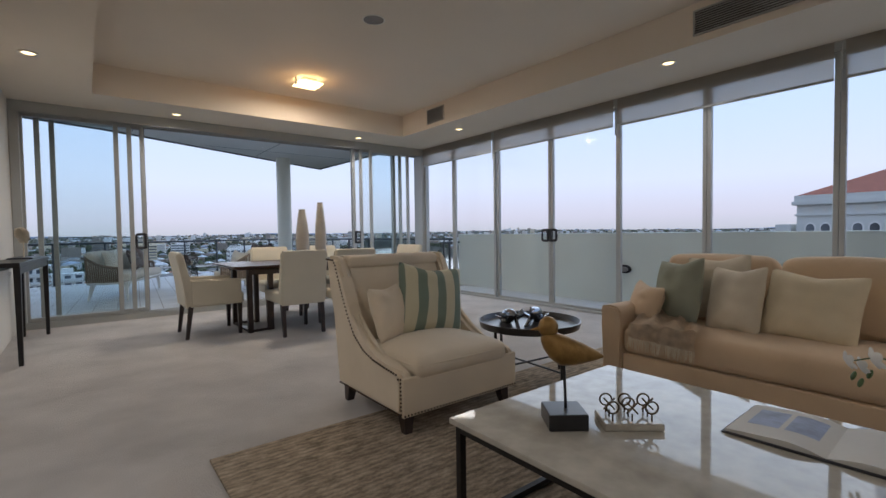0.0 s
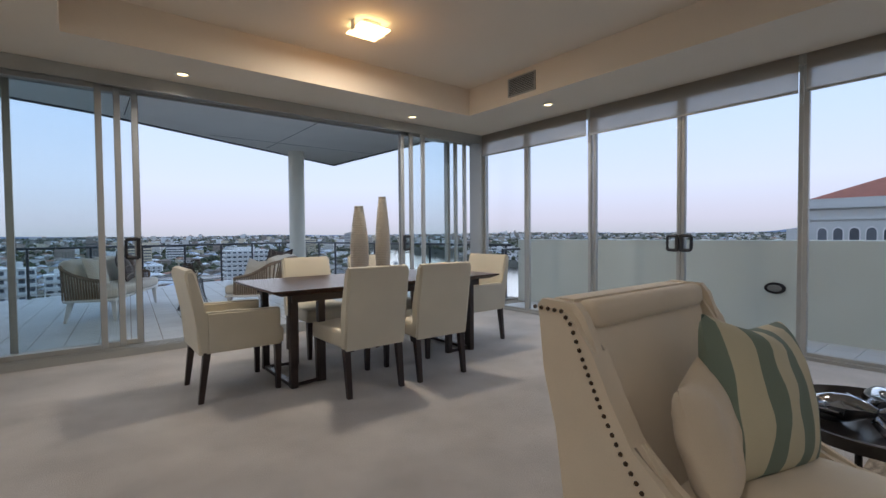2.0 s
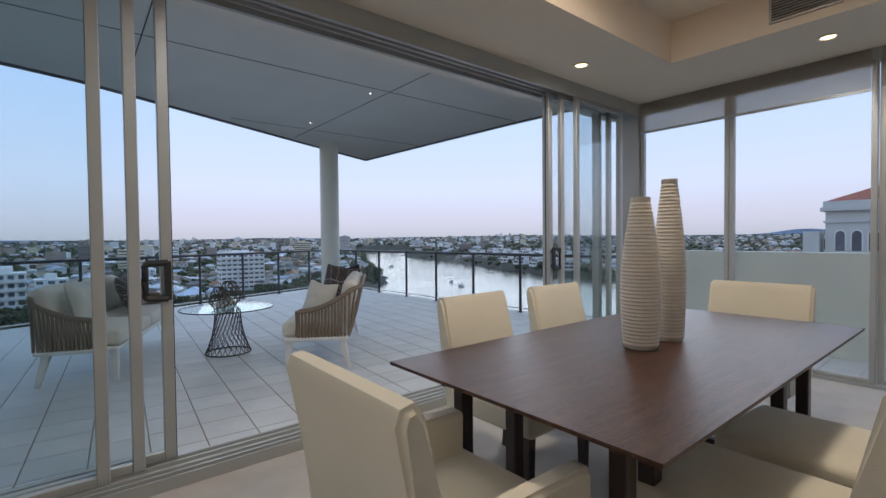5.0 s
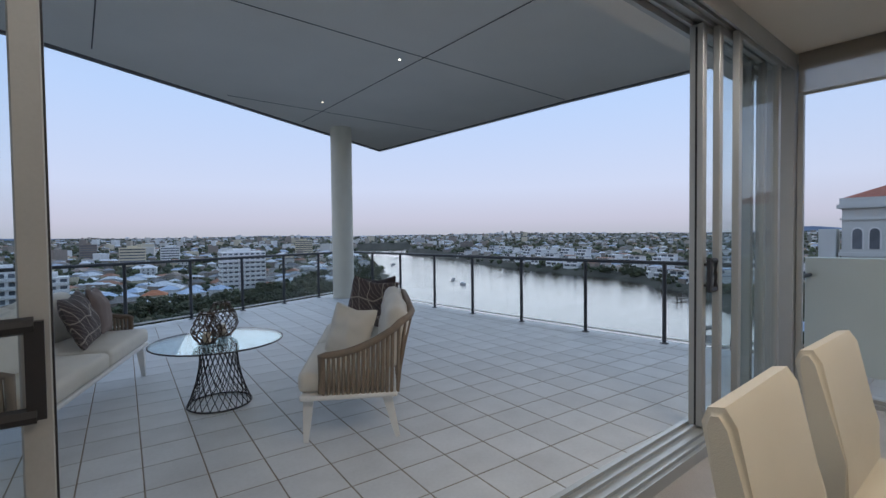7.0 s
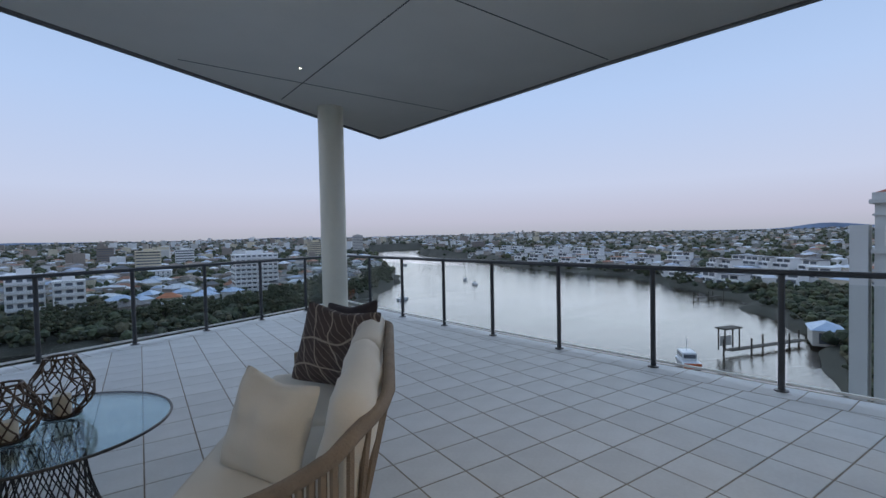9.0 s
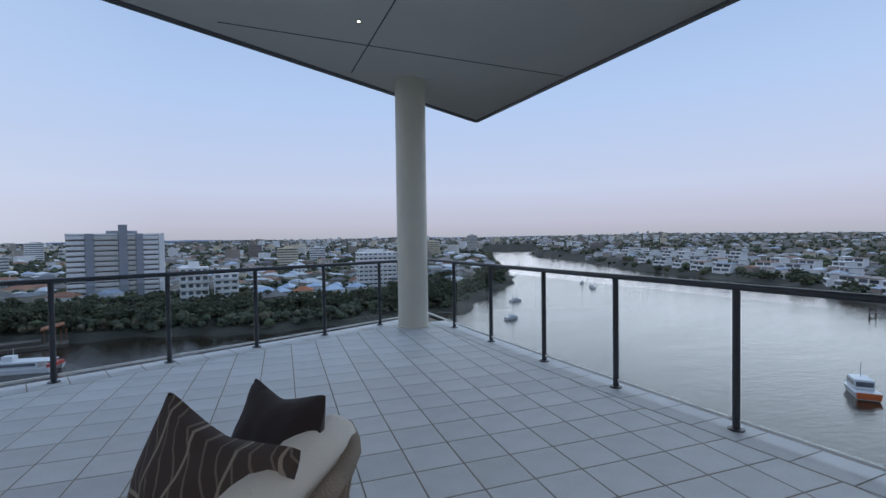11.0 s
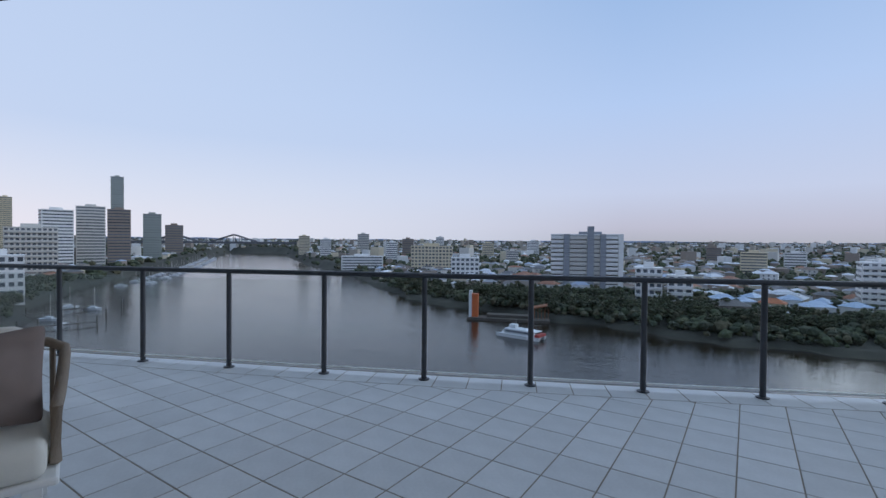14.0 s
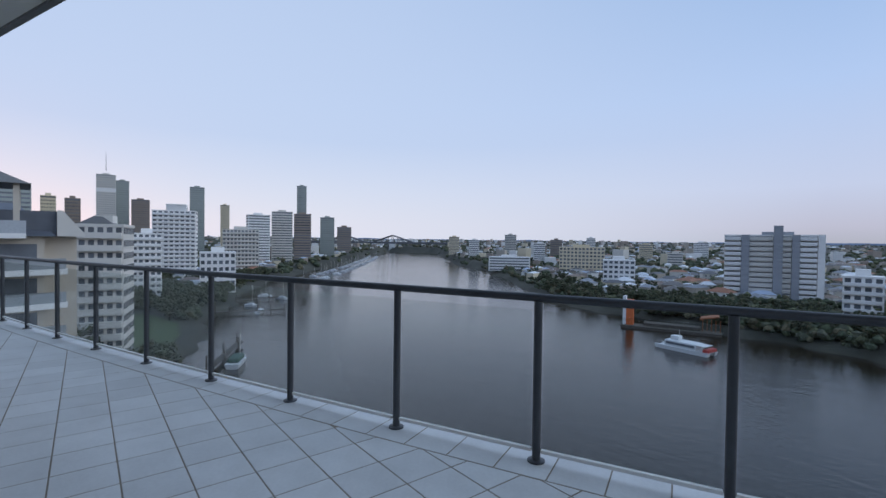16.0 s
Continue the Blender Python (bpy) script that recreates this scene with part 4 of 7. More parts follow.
def open_book():
    b = thing("open_book", pose(-3.53, -7.19, CT, 0, 0, -88), "large open picture book lying on the coffee table", "book")
    paper = mat("book_paper", (0.62, 0.60, 0.55), 0.7, var=0.04, scale=3)
    part("cover", bbox(-0.275, 0.275, -0.17, 0.17, 0.0, 0.005, 0.002, 1), mat("book_cover", (0.02, 0.02, 0.025), 0.5), b)
    for s in (-1, 1):
        bm = bmesh.new()
        k = 14
        top = [(s * 0.265 * i / k, 0.006 + 0.024 * math.sin(min(1, (i / k) * 2.2) * math.pi / 2) * (1 - 0.72 * (i / k) ** 1.4)) for i in range(k + 1)]
        for (x0, z0), (x1, z1) in zip(top, top[1:]):
            vs = [bm.verts.new(c) for c in ((x0, -0.158, 0.0055), (x1, -0.158, 0.0055), (x1, 0.158, 0.0055), (x0, 0.158, 0.0055), (x0, -0.158, z0), (x1, -0.158, z1), (x1, 0.158, z1), (x0, 0.158, z0))]
            for f in ((4, 5, 6, 7), (0, 1, 5, 4), (2, 3, 7, 6)):
                bm.faces.new([vs[q] for q in f])
        bmesh.ops.remove_doubles(bm, verts=bm.verts[:], dist=0.0002)
        part("page_block", bm, paper, b, smooth=40)
    pic = mat("page_print", (0.30, 0.35, 0.48), 0.6, var=0.35, scale=14)
    for x0, x1, y0, y1 in ((-0.23, -0.14, -0.06, 0.11), (-0.125, -0.035, -0.06, 0.11), (0.15, 0.24, -0.09, 0.06)):
        bm = bmesh.new()
        k = 6
        col = []
        for i in range(k + 1):
            x = x0 + (x1 - x0) * i / k
            q = abs(x) / 0.265
            z = 0.0066 + 0.024 * math.sin(min(1, q * 2.2) * math.pi / 2) * (1 - 0.72 * q ** 1.4)
            col.append((bm.verts.new((x, y0, z)), bm.verts.new((x, y1, z))))
        for p_, q_ in zip(col, col[1:]):
            bm.faces.new((p_[0], q_[0], q_[1], p_[1]))
        part("picture", bm, pic, b, "blue and grey printed photograph")


open_book()


def orchid():
    o = thing("orchid", pose(-3.47, -7.45, CT), "white orchid spray in a small dark pot", "plant")
    part("pot", lathe([(0.0, 0.0), (0.05, 0.0), (0.062, 0.10), (0.058, 0.11), (0.05, 0.10), (0.0, 0.095)], 24), mat("dark_pot", (0.02, 0.02, 0.022), 0.3), o, smooth=40)
    green = mat("orchid_leaf", (0.07, 0.12, 0.04), 0.5, var=0.2)
    bm = bmesh.new()
    sweep(bm, [(0, 0, 0.09), (0.01, 0.03, 0.20), (0.02, 0.10, 0.27), (0.03, 0.19, 0.275), (0.035, 0.26, 0.245)], [0.004, 0.0035, 0.003, 0.0025, 0.002], 6)
    part("stem", bm, green, o)
    white = mat("orchid_petal", (0.78, 0.77, 0.74), 0.5, var=0.03)
    for cx, cy, cz, s in ((0.02, 0.19, 0.27, 1.0), (0.03, 0.255, 0.25, 0.85), (0.05, 0.225, 0.235, 0.8), (0.015, 0.12, 0.285, 0.7)):
        bm = bmesh.new()
        for k in range(5):
            a = 2 * math.pi * k / 5
            m_ = pose(cx, cy, cz, 70, 0, 40) @ pose(0, 0, 0, 0, 0, math.degrees(a)) @ pose(0.018 * s, 0, 0, 0, -18, 0) @ Matrix.Diagonal((0.022 * s, 0.016 * s, 0.003, 1))
            bmesh.ops.create_uvsphere(bm, u_segments=10, v_segments=6, radius=1.0, matrix=m_)
        part("flower", bm, white, o, "white orchid flower", smooth=60)
    for cx, cy, cz in ((0.05, 0.245, 0.20), (0.035, 0.225, 0.185), (0.045, 0.205, 0.215)):
        bm = bmesh.new()
        bmesh.ops.create_uvsphere(bm, u_segments=8, v_segments=6, radius=1.0, matrix=pose(cx, cy, cz, 20, 0, 30) @ Matrix.Diagonal((0.012, 0.006, 0.016, 1)))
        part("leaf", bm, green, o, smooth=60)


orchid()

# console against the west wall
cs = thing("console_table", pose(-5.90, -1.38, 0, 0, 0, -3.7), "black slim-legged console table", "console table")
part("top", bbox(-0.13, 0.13, -0.84, 0.84, 0.86, 0.90, 0.004, 1), M_BLACKST, cs)
for s in (-1, 1):
    part("apron", bbox(s * 0.115 - 0.01, s * 0.115 + 0.01, -0.79, 0.79, 0.80, 0.86), M_BLACKST, cs)
    for t_ in (-1, 1):
        part("leg", tapered_leg(bmesh.new(), s * 0.105, t_ * 0.79, 0, 0.86, 0.024, 0.016), M_BLACKST, cs)
solid("tray", bbox(-0.10, 0.10, -0.28, 0.28, 0.0, 0.012, 0.004, 1), M_BLACKST, "flat black tray on the console table", "tray", m=pose(-5.88, -1.05, 0.901, 0, 0, -3.7))
sc_ = thing("coral_ornament", pose(-5.88, -1.15, 0.9135), "pale feathery coral ornament on a thin stem", "ornament")
bm = bmesh.new()
tube(bm, (0, 0, 0), (0, 0.01, 0.16), 0.006, n=8)
part("stem", bm, M_OAT, sc_)
bm = bmesh.new()
for i in range(60):
    t_ = i / 59
    c0 = Vector((0.0, 0.10 - 0.32 * t_, 0.15 + 0.20 * t_ - 0.05 * t_ * t_))
    for s in (-1, 1):
        tube(bm, c0, c0 + Vector((s * (0.03 + 0.03 * math.sin(t_ * 3.1)), -0.03, -0.012 + 0.02 * random.random())), 0.006, 0.002, n=5)
part("fronds", bm, M_OAT, sc_)

# ---- terrace furniture ----
def outdoor_sofa(m, label, L):
    """Local frame: the front edge lies on x = 0, the back at x = 0.82, and the length runs along y."""
    s_ = thing("outdoor_sofa", m, label, "outdoor sofa", "terrace sofas")
    part("base_frame", bbox(0.05, 0.67, -0.045, L + 0.045, 0.283, 0.32, 0.012, 2), M_OUTWHITE, s_, "white powder-coated frame")
    for y in (0.04, L - 0.04):
        sy = -1 if y < 1 else 1
        part("leg", tapered_leg(bmesh.new(), 0.10, y, 0, 0.285, 0.032, 0.016, -0.02, sy * 0.015), M_OUTWHITE, s_)
        part("leg", tapered_leg(bmesh.new(), 0.60, y, 0, 0.285, 0.032, 0.016, 0.07, sy * 0.015), M_OUTWHITE, s_)
    # top rail that runs from one arm round the back to the other
    def rail_pt(u):
        if u < 0.30:
            t_ = u / 0.30
            return Vector((0.19 + 0.47 * t_, -0.035 - 0.03 * t_, 0.57 + 0.17 * t_ * t_))
        if u > 0.70:
            p_ = rail_pt(1 - u)
            return Vector((p_.x, L - p_.y, p_.z))
        t_ = (u - 0.30) / 0.40
        return Vector((0.66 + 0.13 * math.sin(min(1, t_ * 5) * math.pi / 2) * (1 if t_ < 0.5 else 1) if t_ < 0.5 else 0.66 + 0.13 * math.sin(min(1, (1 - t_) * 5) * math.pi / 2), -0.065 + (L + 0.13) * t_, 0.74 + 0.06 * math.sin(math.pi * t_) ** 0.5))
    pts = [(0.19, -0.03, 0.33)] + [tuple(rail_pt(i / 48)) for i in range(49)] + [(0.19, L + 0.03, 0.33)]
    bm = bmesh.new()
    sweep(bm, pts, 0.024, 8)
    part("rope_rail", bm, M_GREYROPE, s_, "taupe rope-wound rail", smooth=60)
    for i in range(50):
        p_ = rail_pt((i + 0.5) / 50)
        q_ = Vector((min(p_.x, 0.69) * 0.98, min(max(p_.y, -0.03), L + 0.03), 0.31))
        bm = bmesh.new()
        tube(bm, q_, p_, 0.0125, n=6)
        part("rope_slat", bm, M_GREYROPE, s_)
    for k in range(2):
        y0 = -0.01 + k * (L + 0.02) / 2
        part("seat_cushion", soft(0.035, 0.62, y0 + 0.004, y0 + (L + 0.02) / 2 - 0.004, 0.322, 0.455, 0.04, 0.02, seed=k), M_OUTCUSH, s_, smooth=60)
    for k in range(2):
        cb = soft(-0.08, 0.08, -L * 0.235, L * 0.235, -0.21, 0.20, 0.07, 0.02, seed=k + 9)
        for v in cb.verts:
            v.co.x += 0.02 * noise.noise(Vector((v.co.y * 7, v.co.z * 9, k)))
            v.co.z += 0.022 * noise.noise(Vector((v.co.y * 11, v.co.x * 8, 3 + k)))
        part("back_cushion", cb, M_OUTCUSH, s_, smooth=60, m=pose(0.655, L * 0.265 + L * 0.47 * k, 0.645, 0, 11, 0))
    return s_


A_M = pose(-3.59, 1.61, 0, 0, 0, -31)
B_M = pose(-4.06, 4.0, 0, 0, 0, 159)
outdoor_sofa(A_M, "outdoor sofa with taupe rope back, white legs and cream cushions", 1.72)
outdoor_sofa(B_M, "outdoor sofa with taupe rope back facing the glass table", 1.92)
gp = "terrace cushions"


def on(base, x, y, z, rx, ry, rz):
    return base @ pose(x, y, z, rx, ry, rz)


pillow(on(A_M, 0.35, 0.42, 0.635, -18, 6, -32), 0.38, 0.38, 0.15, M_OUTCUSH, "cream cushion at the end of the outdoor sofa", 11, group=gp)
pillow(on(A_M, 0.49, 1.33, 0.71, -18, 7, -20), 0.47, 0.46, 0.15, M_LEAFPR, "dark leaf-printed cushion on the outdoor sofa", 12, group=gp)
pillow(on(A_M, 0.54, 1.56, 0.71, -16, -5, -36), 0.42, 0.45, 0.15, M_DARKCL, "charcoal cushion on the outdoor sofa", 13, group=gp)
pillow(on(B_M, 0.36, 0.23, 0.69, -16, 4, -80), 0.46, 0.44, 0.14, M_MAUVE, "mauve-brown cushion at the end of the outdoor sofa", 14, group=gp)
pillow(on(B_M, 0.34, 0.66, 0.68, -20, -4, -84), 0.52, 0.46, 0.15, M_LEAFPR, "dark leaf-printed cushion on the far outdoor sofa", 15, group=gp)
pillow(on(B_M, 0.42, 1.55, 0.68, -18, 3, -100), 0.46, 0.44, 0.15, M_OUTCUSH, "cream cushion on the far outdoor sofa", 16, group=gp)

gt = thing("glass_table", pose(-3.76, 2.72, 0), "round glass-topped table on a black wire base", "coffee table")
g = part("glass_top", lathe([(0.0, 0.50), (0.475, 0.50), (0.48, 0.504), (0.48, 0.508), (0.475, 0.512), (0.0, 0.512)], 64), glass_mat("table_glass", (0.80, 0.91, 0.92), 0.022), gt, "clear round glass top", smooth=30)
bm = bmesh.new()
sweep(bm, [(0.482 * math.cos(a), 0.482 * math.sin(a), 0.506) for a in (2 * math.pi * k / 64 for k in range(64))], 0.0065, 6, True)
part("rim", bm, M_DARKALU, gt)
for r, z in ((0.235, 0.008), (0.135, 0.492)):
    bm = bmesh.new()
    sweep(bm, [(r * math.cos(a), r * math.sin(a), z) for a in (2 * math.pi * k / 40 for k in range(40))], 0.007, 6, True)
    part("base_ring", bm, M_BLACKST, gt)
for s in (-1, 1):
    for k in range(24):
        a = 2 * math.pi * k / 24
        b = a + s * math.radians(62)
        bm = bmesh.new()
        pts = []
        for i in range(6):
            t_ = i / 5
            ang = a + (b - a) * t_
            r = 0.235 + (0.135 - 0.235) * t_ - 0.03 * math.sin(math.pi * t_)
            pts.append((r * math.cos(ang), r * math.sin(ang), 0.008 + 0.484 * t_))
        sweep(bm, pts, 0.0032, 5)
        part("wire", bm, M_BLACKST, gt)


def lantern(x, y, s, rz):
    l_ = thing("candle_lantern", pose(x, y, 0.5125, 0, 0, rz), "faceted dark wire lantern with a white candle", "lantern", "lanterns on the glass table")
    # an egg-shaped net of bent wires, open at the top
    bm = bmesh.new()
    cols, rows_ = 13, 6
    net = []
    for r in range(rows_ + 1):
        f_ = r / rows_
        rr_ = s * (0.055 + 0.063 * math.sin(math.pi * min(1.0, f_ * 1.05) ** 0.85))
        net.append([Vector((rr_ * math.cos(a), rr_ * math.sin(a), 0.004 + 0.25 * s * f_)) for a in
                    (2 * math.pi * (c + 0.5 * (r % 2) + random.uniform(-0.28, 0.28)) / cols for c in range(cols))])
    for r in range(rows_):
        for c in range(cols):
            for e in ((c,), ((c + (1 if r % 2 else -1)) % cols,)):
                if random.random() < 0.90:
                    tube(bm, net[r][c], net[r + 1][e[0]], 0.0036, n=5)
            if r > 0 and random.random() < 0.35:
                tube(bm, net[r][c], net[r][(c + 1) % cols], 0.0034, n=5)
    sweep(bm, net[-1], 0.005, 6, True)
    sweep(bm, net[0], 0.005, 6, True)
    part("wire_cage", bm, mat("lantern_wire", (0.09, 0.062, 0.045), 0.5, metal=0.4, var=0.3), l_)
    part("base_disc", lathe([(0.0, 0.0), (0.07 * s, 0.0), (0.07 * s, 0.006), (0.0, 0.006)], 24), M_BLACKST, l_)
    part("candle", lathe([(0.0, 0.006), (0.032 * s, 0.006), (0.032 * s, 0.09 * s), (0.0, 0.088 * s)], 20), mat("candle_wax", (0.70, 0.66, 0.56), 0.6), l_, "white pillar candle", smooth=40)


lantern(-3.86, 2.64, 0.92, 0)
lantern(-3.70, 2.86, 1.08, 70)

# ---- terrace rail ----
RAILZ = 0.965
LX = [-0.5, -1.388, -2.271, -3.166, -4.075, -5.004, -5.968, -6.925, -7.949, -8.987, -10.0, -11.0, -12.0, -13.0, -14.0]
RY = [7.504, 6.456, 5.397, 4.430, 3.414, 2.357, 1.342, 0.33]
rail = thing("balustrade", pose(0, 0, 0), "black steel balustrade with tinted glass panels round the terrace", "balustrade", kind="structure")
posts = [(x, rail_l(x)) for x in reversed(LX)] + [CORNER] + [(rail_r(y), y) for y in RY]
bm = bmesh.new()
tube(bm, (0, 0, 0.012), (0, 0, RAILZ - 0.02), 0.0245, n=16, caps=False)
pm = mesh_of("post", bm, M_POST, 40)
bm = lathe([(0.0, 0.0), (0.052, 0.0), (0.052, 0.008), (0.03, 0.014), (0.024, 0.014)], 20)
fm = mesh_of("foot_plate", bm, M_POST, 40)
for x, y in posts:
    o = new("post", pm)
    o.parent, o.location = rail, (x, y, 0)
    f = new("foot_plate", fm)
    f.parent, f.location = o, (0, 0, 0)
line = [(x, rail_l(x)) for x in [-15 + 0.25 * i for i in range(61)]] + [CORNER]
bm = bmesh.new()
sweep(bm, [(x, y, RAILZ) for x, y in line], 0.024, 12)
part("handrail", bm, M_POST, rail, "rounded black handrail", smooth=50)
bm = bmesh.new()
sweep(bm, [(*CORNER, RAILZ)] + [(rail_r(y), y, RAILZ) for y in [8.2 - 0.25 * i for i in range(33)]], 0.024, 12)
part("handrail", bm, M_POST, rail, smooth=50)
for (x0, y0), (x1, y1) in zip(posts, posts[1:]):
    d = Vector((x1 - x0, y1 - y0, 0))
    ln = d.length
    d.normalize()
    m_ = Matrix.Translation((x0, y0, 0)) @ d.to_track_quat("X", "Z").to_matrix().to_4x4()
    g = part("glass_panel", bbox(0.04, ln - 0.04, -0.005, 0.005, 0.075, RAILZ - 0.075), M_RAILGLASS, rail, m=m_)
    g.visible_shadow = False
    part("channel", bbox(0.03, ln - 0.03, -0.012, 0.012, 0.055, 0.075), M_OUTWHITE, rail, m=m_)
# small return rail at the parapet
gr = thing("gate_rail", pose(0.52, -0.02, -0.02), "short black handrail beside the parapet", "handrail", kind="structure")
bm = bmesh.new()
tube(bm, (0, 0, 0), (0, 0, 0.94), 0.022, n=12)
part("post", bm, M_POST, gr, smooth=40)
bm = bmesh.new()
tube(bm, (0, 0, 0.92), (0.44, 0.0, 0.92), 0.02, n=12)
part("rail", bm, M_POST, gr, smooth=40)
wv = thing("wall_light", pose(0.949, -3.85, 0.53, 0, -90, 0), "black oval bulkhead light on the parapet", "wall light")
part("housing", lathe([(0.0, 0.0), (0.10, 0.0), (0.105, 0.02), (0.09, 0.035), (0.0, 0.035)], 28), M_BLACKST, wv, smooth=40, m=Matrix.Diagonal((0.62, 1.0, 1.0, 1)))
part("lens", lathe([(0.0, 0.0355), (0.07, 0.0355), (0.06, 0.045), (0.0, 0.048)], 24), mat("bulkhead_lens", (0.2, 0.2, 0.2), 0.3), wv, smooth=40, m=Matrix.Diagonal((0.55, 1.0, 1.0, 1)))

# soffit joints, edge trim and lamps
def soffit_strip(x0, y0, x1, y1, w, z0, z1, material, name, label):
    d = Vector((x1 - x0, y1 - y0, 0))
    m_ = Matrix.Translation((x0, y0, 0)) @ d.normalized().to_track_quat("X", "Z").to_matrix().to_4x4()
    return solid(name, bbox(0, d.length, -w / 2, w / 2, z0, z1), material, label, "trim", "structure", m=m_)


M_JOINT = mat("soffit_joint", (0.09, 0.09, 0.09), 0.8)
for a in ((-1.0, 0.34, -0.95, 7.86), (-4.43, 0.34, -4.40, 5.9), (-7.9, 0.34, -7.9, 4.6), (-9.5, 3.55, 2.1, 3.68), (-2.6, 6.88, 1.95, 6.88)):
    soffit_strip(*a, 0.014, SOFFIT - 0.004, SOFFIT, M_JOINT, "trim_soffit_joint", "dark open joint between soffit panels")
M_EDGE = mat("fascia_metal", (0.17, 0.17, 0.175), 0.5, metal=0.3)
for p_, q_ in zip(sof[:-2], sof[1:-1]):
    soffit_strip(*p_, *q_, 0.07, SOFFIT - 0.03, SOFFIT + 0.02, M_EDGE, "trim_fascia", "dark metal drip edge of the roof overhang")
for x, y in ((-1.2, 3.89), (-1.2, 6.31), (-4.6, 3.0)):
    d = thing("soffit_light", pose(x, y, SOFFIT), "tiny recessed light in the terrace soffit", "downlight", "soffit lights")
    part("rim", lathe([(0.022, -0.0005), (0.024, -0.004), (0.017, -0.005), (0.016, -0.0005)], 20), M_LAMPRIM, d)
    part("lens", lathe([(0.0, -0.003), (0.016, -0.003), (0.016, -0.0005), (0.0, -0.0005)], 16), M_LED, d, "glowing lens")

# ---- river, land and city below the terrace ----
WATER = -37.0
NBANK = [(-1110, 800), (-974, 852), (-504, 487), (-392, 429), (-282, 341), (-218, 291), (-170, 248), (-117, 233), (-66, 222), (-10, 208), (27, 203), (57, 208), (97, 212), (147, 271), (199, 325), (275, 455), (306, 526), (361, 630), (463, 831), (620, 1150)]
SBANK = [(800, 1150), (550, 825), (484, 590), (408, 423), (374, 310), (355, 213), (323, 165), (279, 106), (229, 73), (189, 44), (120, 26), (60, 18), (0, 16), (-70, 20), (-147, 37), (-192, 51), (-233, 69), (-351, 127), (-461, 209), (-592, 336), (-928, 614), (-1150, 830)]
RIVER = np.array(NBANK + SBANK, float)


def shore(px, py):
    """Signed distance to the river's edge in metres: positive on land."""
    px, py = np.asarray(px, float), np.asarray(py, float)
    best = np.full(px.shape, 1e9)
    inside_ = np.zeros(px.shape, bool)
    for (x0, y0), (x1, y1) in zip(RIVER, np.roll(RIVER, -1, 0)):
        dx, dy = x1 - x0, y1 - y0
        t_ = np.clip(((px - x0) * dx + (py - y0) * dy) / (dx * dx + dy * dy), 0, 1)
        best = np.minimum(best, np.hypot(px - x0 - t_ * dx, py - y0 - t_ * dy))
        hit = ((y0 > py) != (y1 > py)) & (px < (x1 - x0) * (py - y0) / ((y1 - y0) if y1 != y0 else 1e-9) + x0)
        inside_ ^= hit
    return np.where(inside_, -best, best)


def land_height(px, py):
    px, py = np.asarray(px, float), np.asarray(py, float)
    d = shore(px, py) + 3.0 * np.sin(px * 0.11 + py * 0.07) + 2.0 * np.sin(px * 0.23 - py * 0.19)
    r = np.hypot(px, py)
    az = np.arctan2(px, py)
    rise = np.clip((r - 450) / 2600, 0, 1)
    roll = 0.5 + 0.25 * np.sin(az * 9 + r * 0.0021) + 0.15 * np.sin(az * 23 + 1.3) + 0.10 * np.sin(az * 47 + r * 0.004)
    east = np.exp(-((az - 0.82) / 0.20) ** 2) * 38 + np.exp(-((az - 0.35) / 0.16) ** 2) * 16
    z = -35.0 + rise * (25 + 10 * roll + 0.22 * east) + np.clip((r - 180) / 400, 0, 1) * 3.0
    bank = WATER + np.clip(d * 0.7, -4.0, 2.5)
    return np.where(d < 12, np.minimum(z, bank), z)


NA, NR = 620, 230
ang = np.linspace(-math.pi, math.pi, NA, endpoint=False)
rad = np.exp(np.linspace(math.log(9), math.log(4600), NR))
gx, gy = np.outer(rad, np.sin(ang)), np.outer(rad, np.cos(ang))
gz = land_height(gx, gy)
verts = np.stack([gx, gy, gz], -1).reshape(-1, 3)
idx = np.arange(NA * NR).reshape(NR, NA)
a_, b_ = idx[:-1, :], np.roll(idx, -1, 1)[:-1, :]
c_, d_ = np.roll(idx, -1, 1)[1:, :], idx[1:, :]
quads = np.stack([a_, b_, c_, d_], -1).reshape(-1, 4)
me = bpy.data.meshes.new("ground")
me.from_pydata(verts.tolist(), [], quads.tolist())
me.polygons.foreach_set("use_smooth", [True] * len(me.polygons))
M_GROUND = mat("ground_scrub", (0.052, 0.050, 0.036), 0.95, var=0.55, scale=0.02, bump=0.0, bscale=0.12)
me.materials.append(M_GROUND)
tagged(new("ground", me), "scrubby dark green riverside land that rises to hills", "ground", "", "structure")


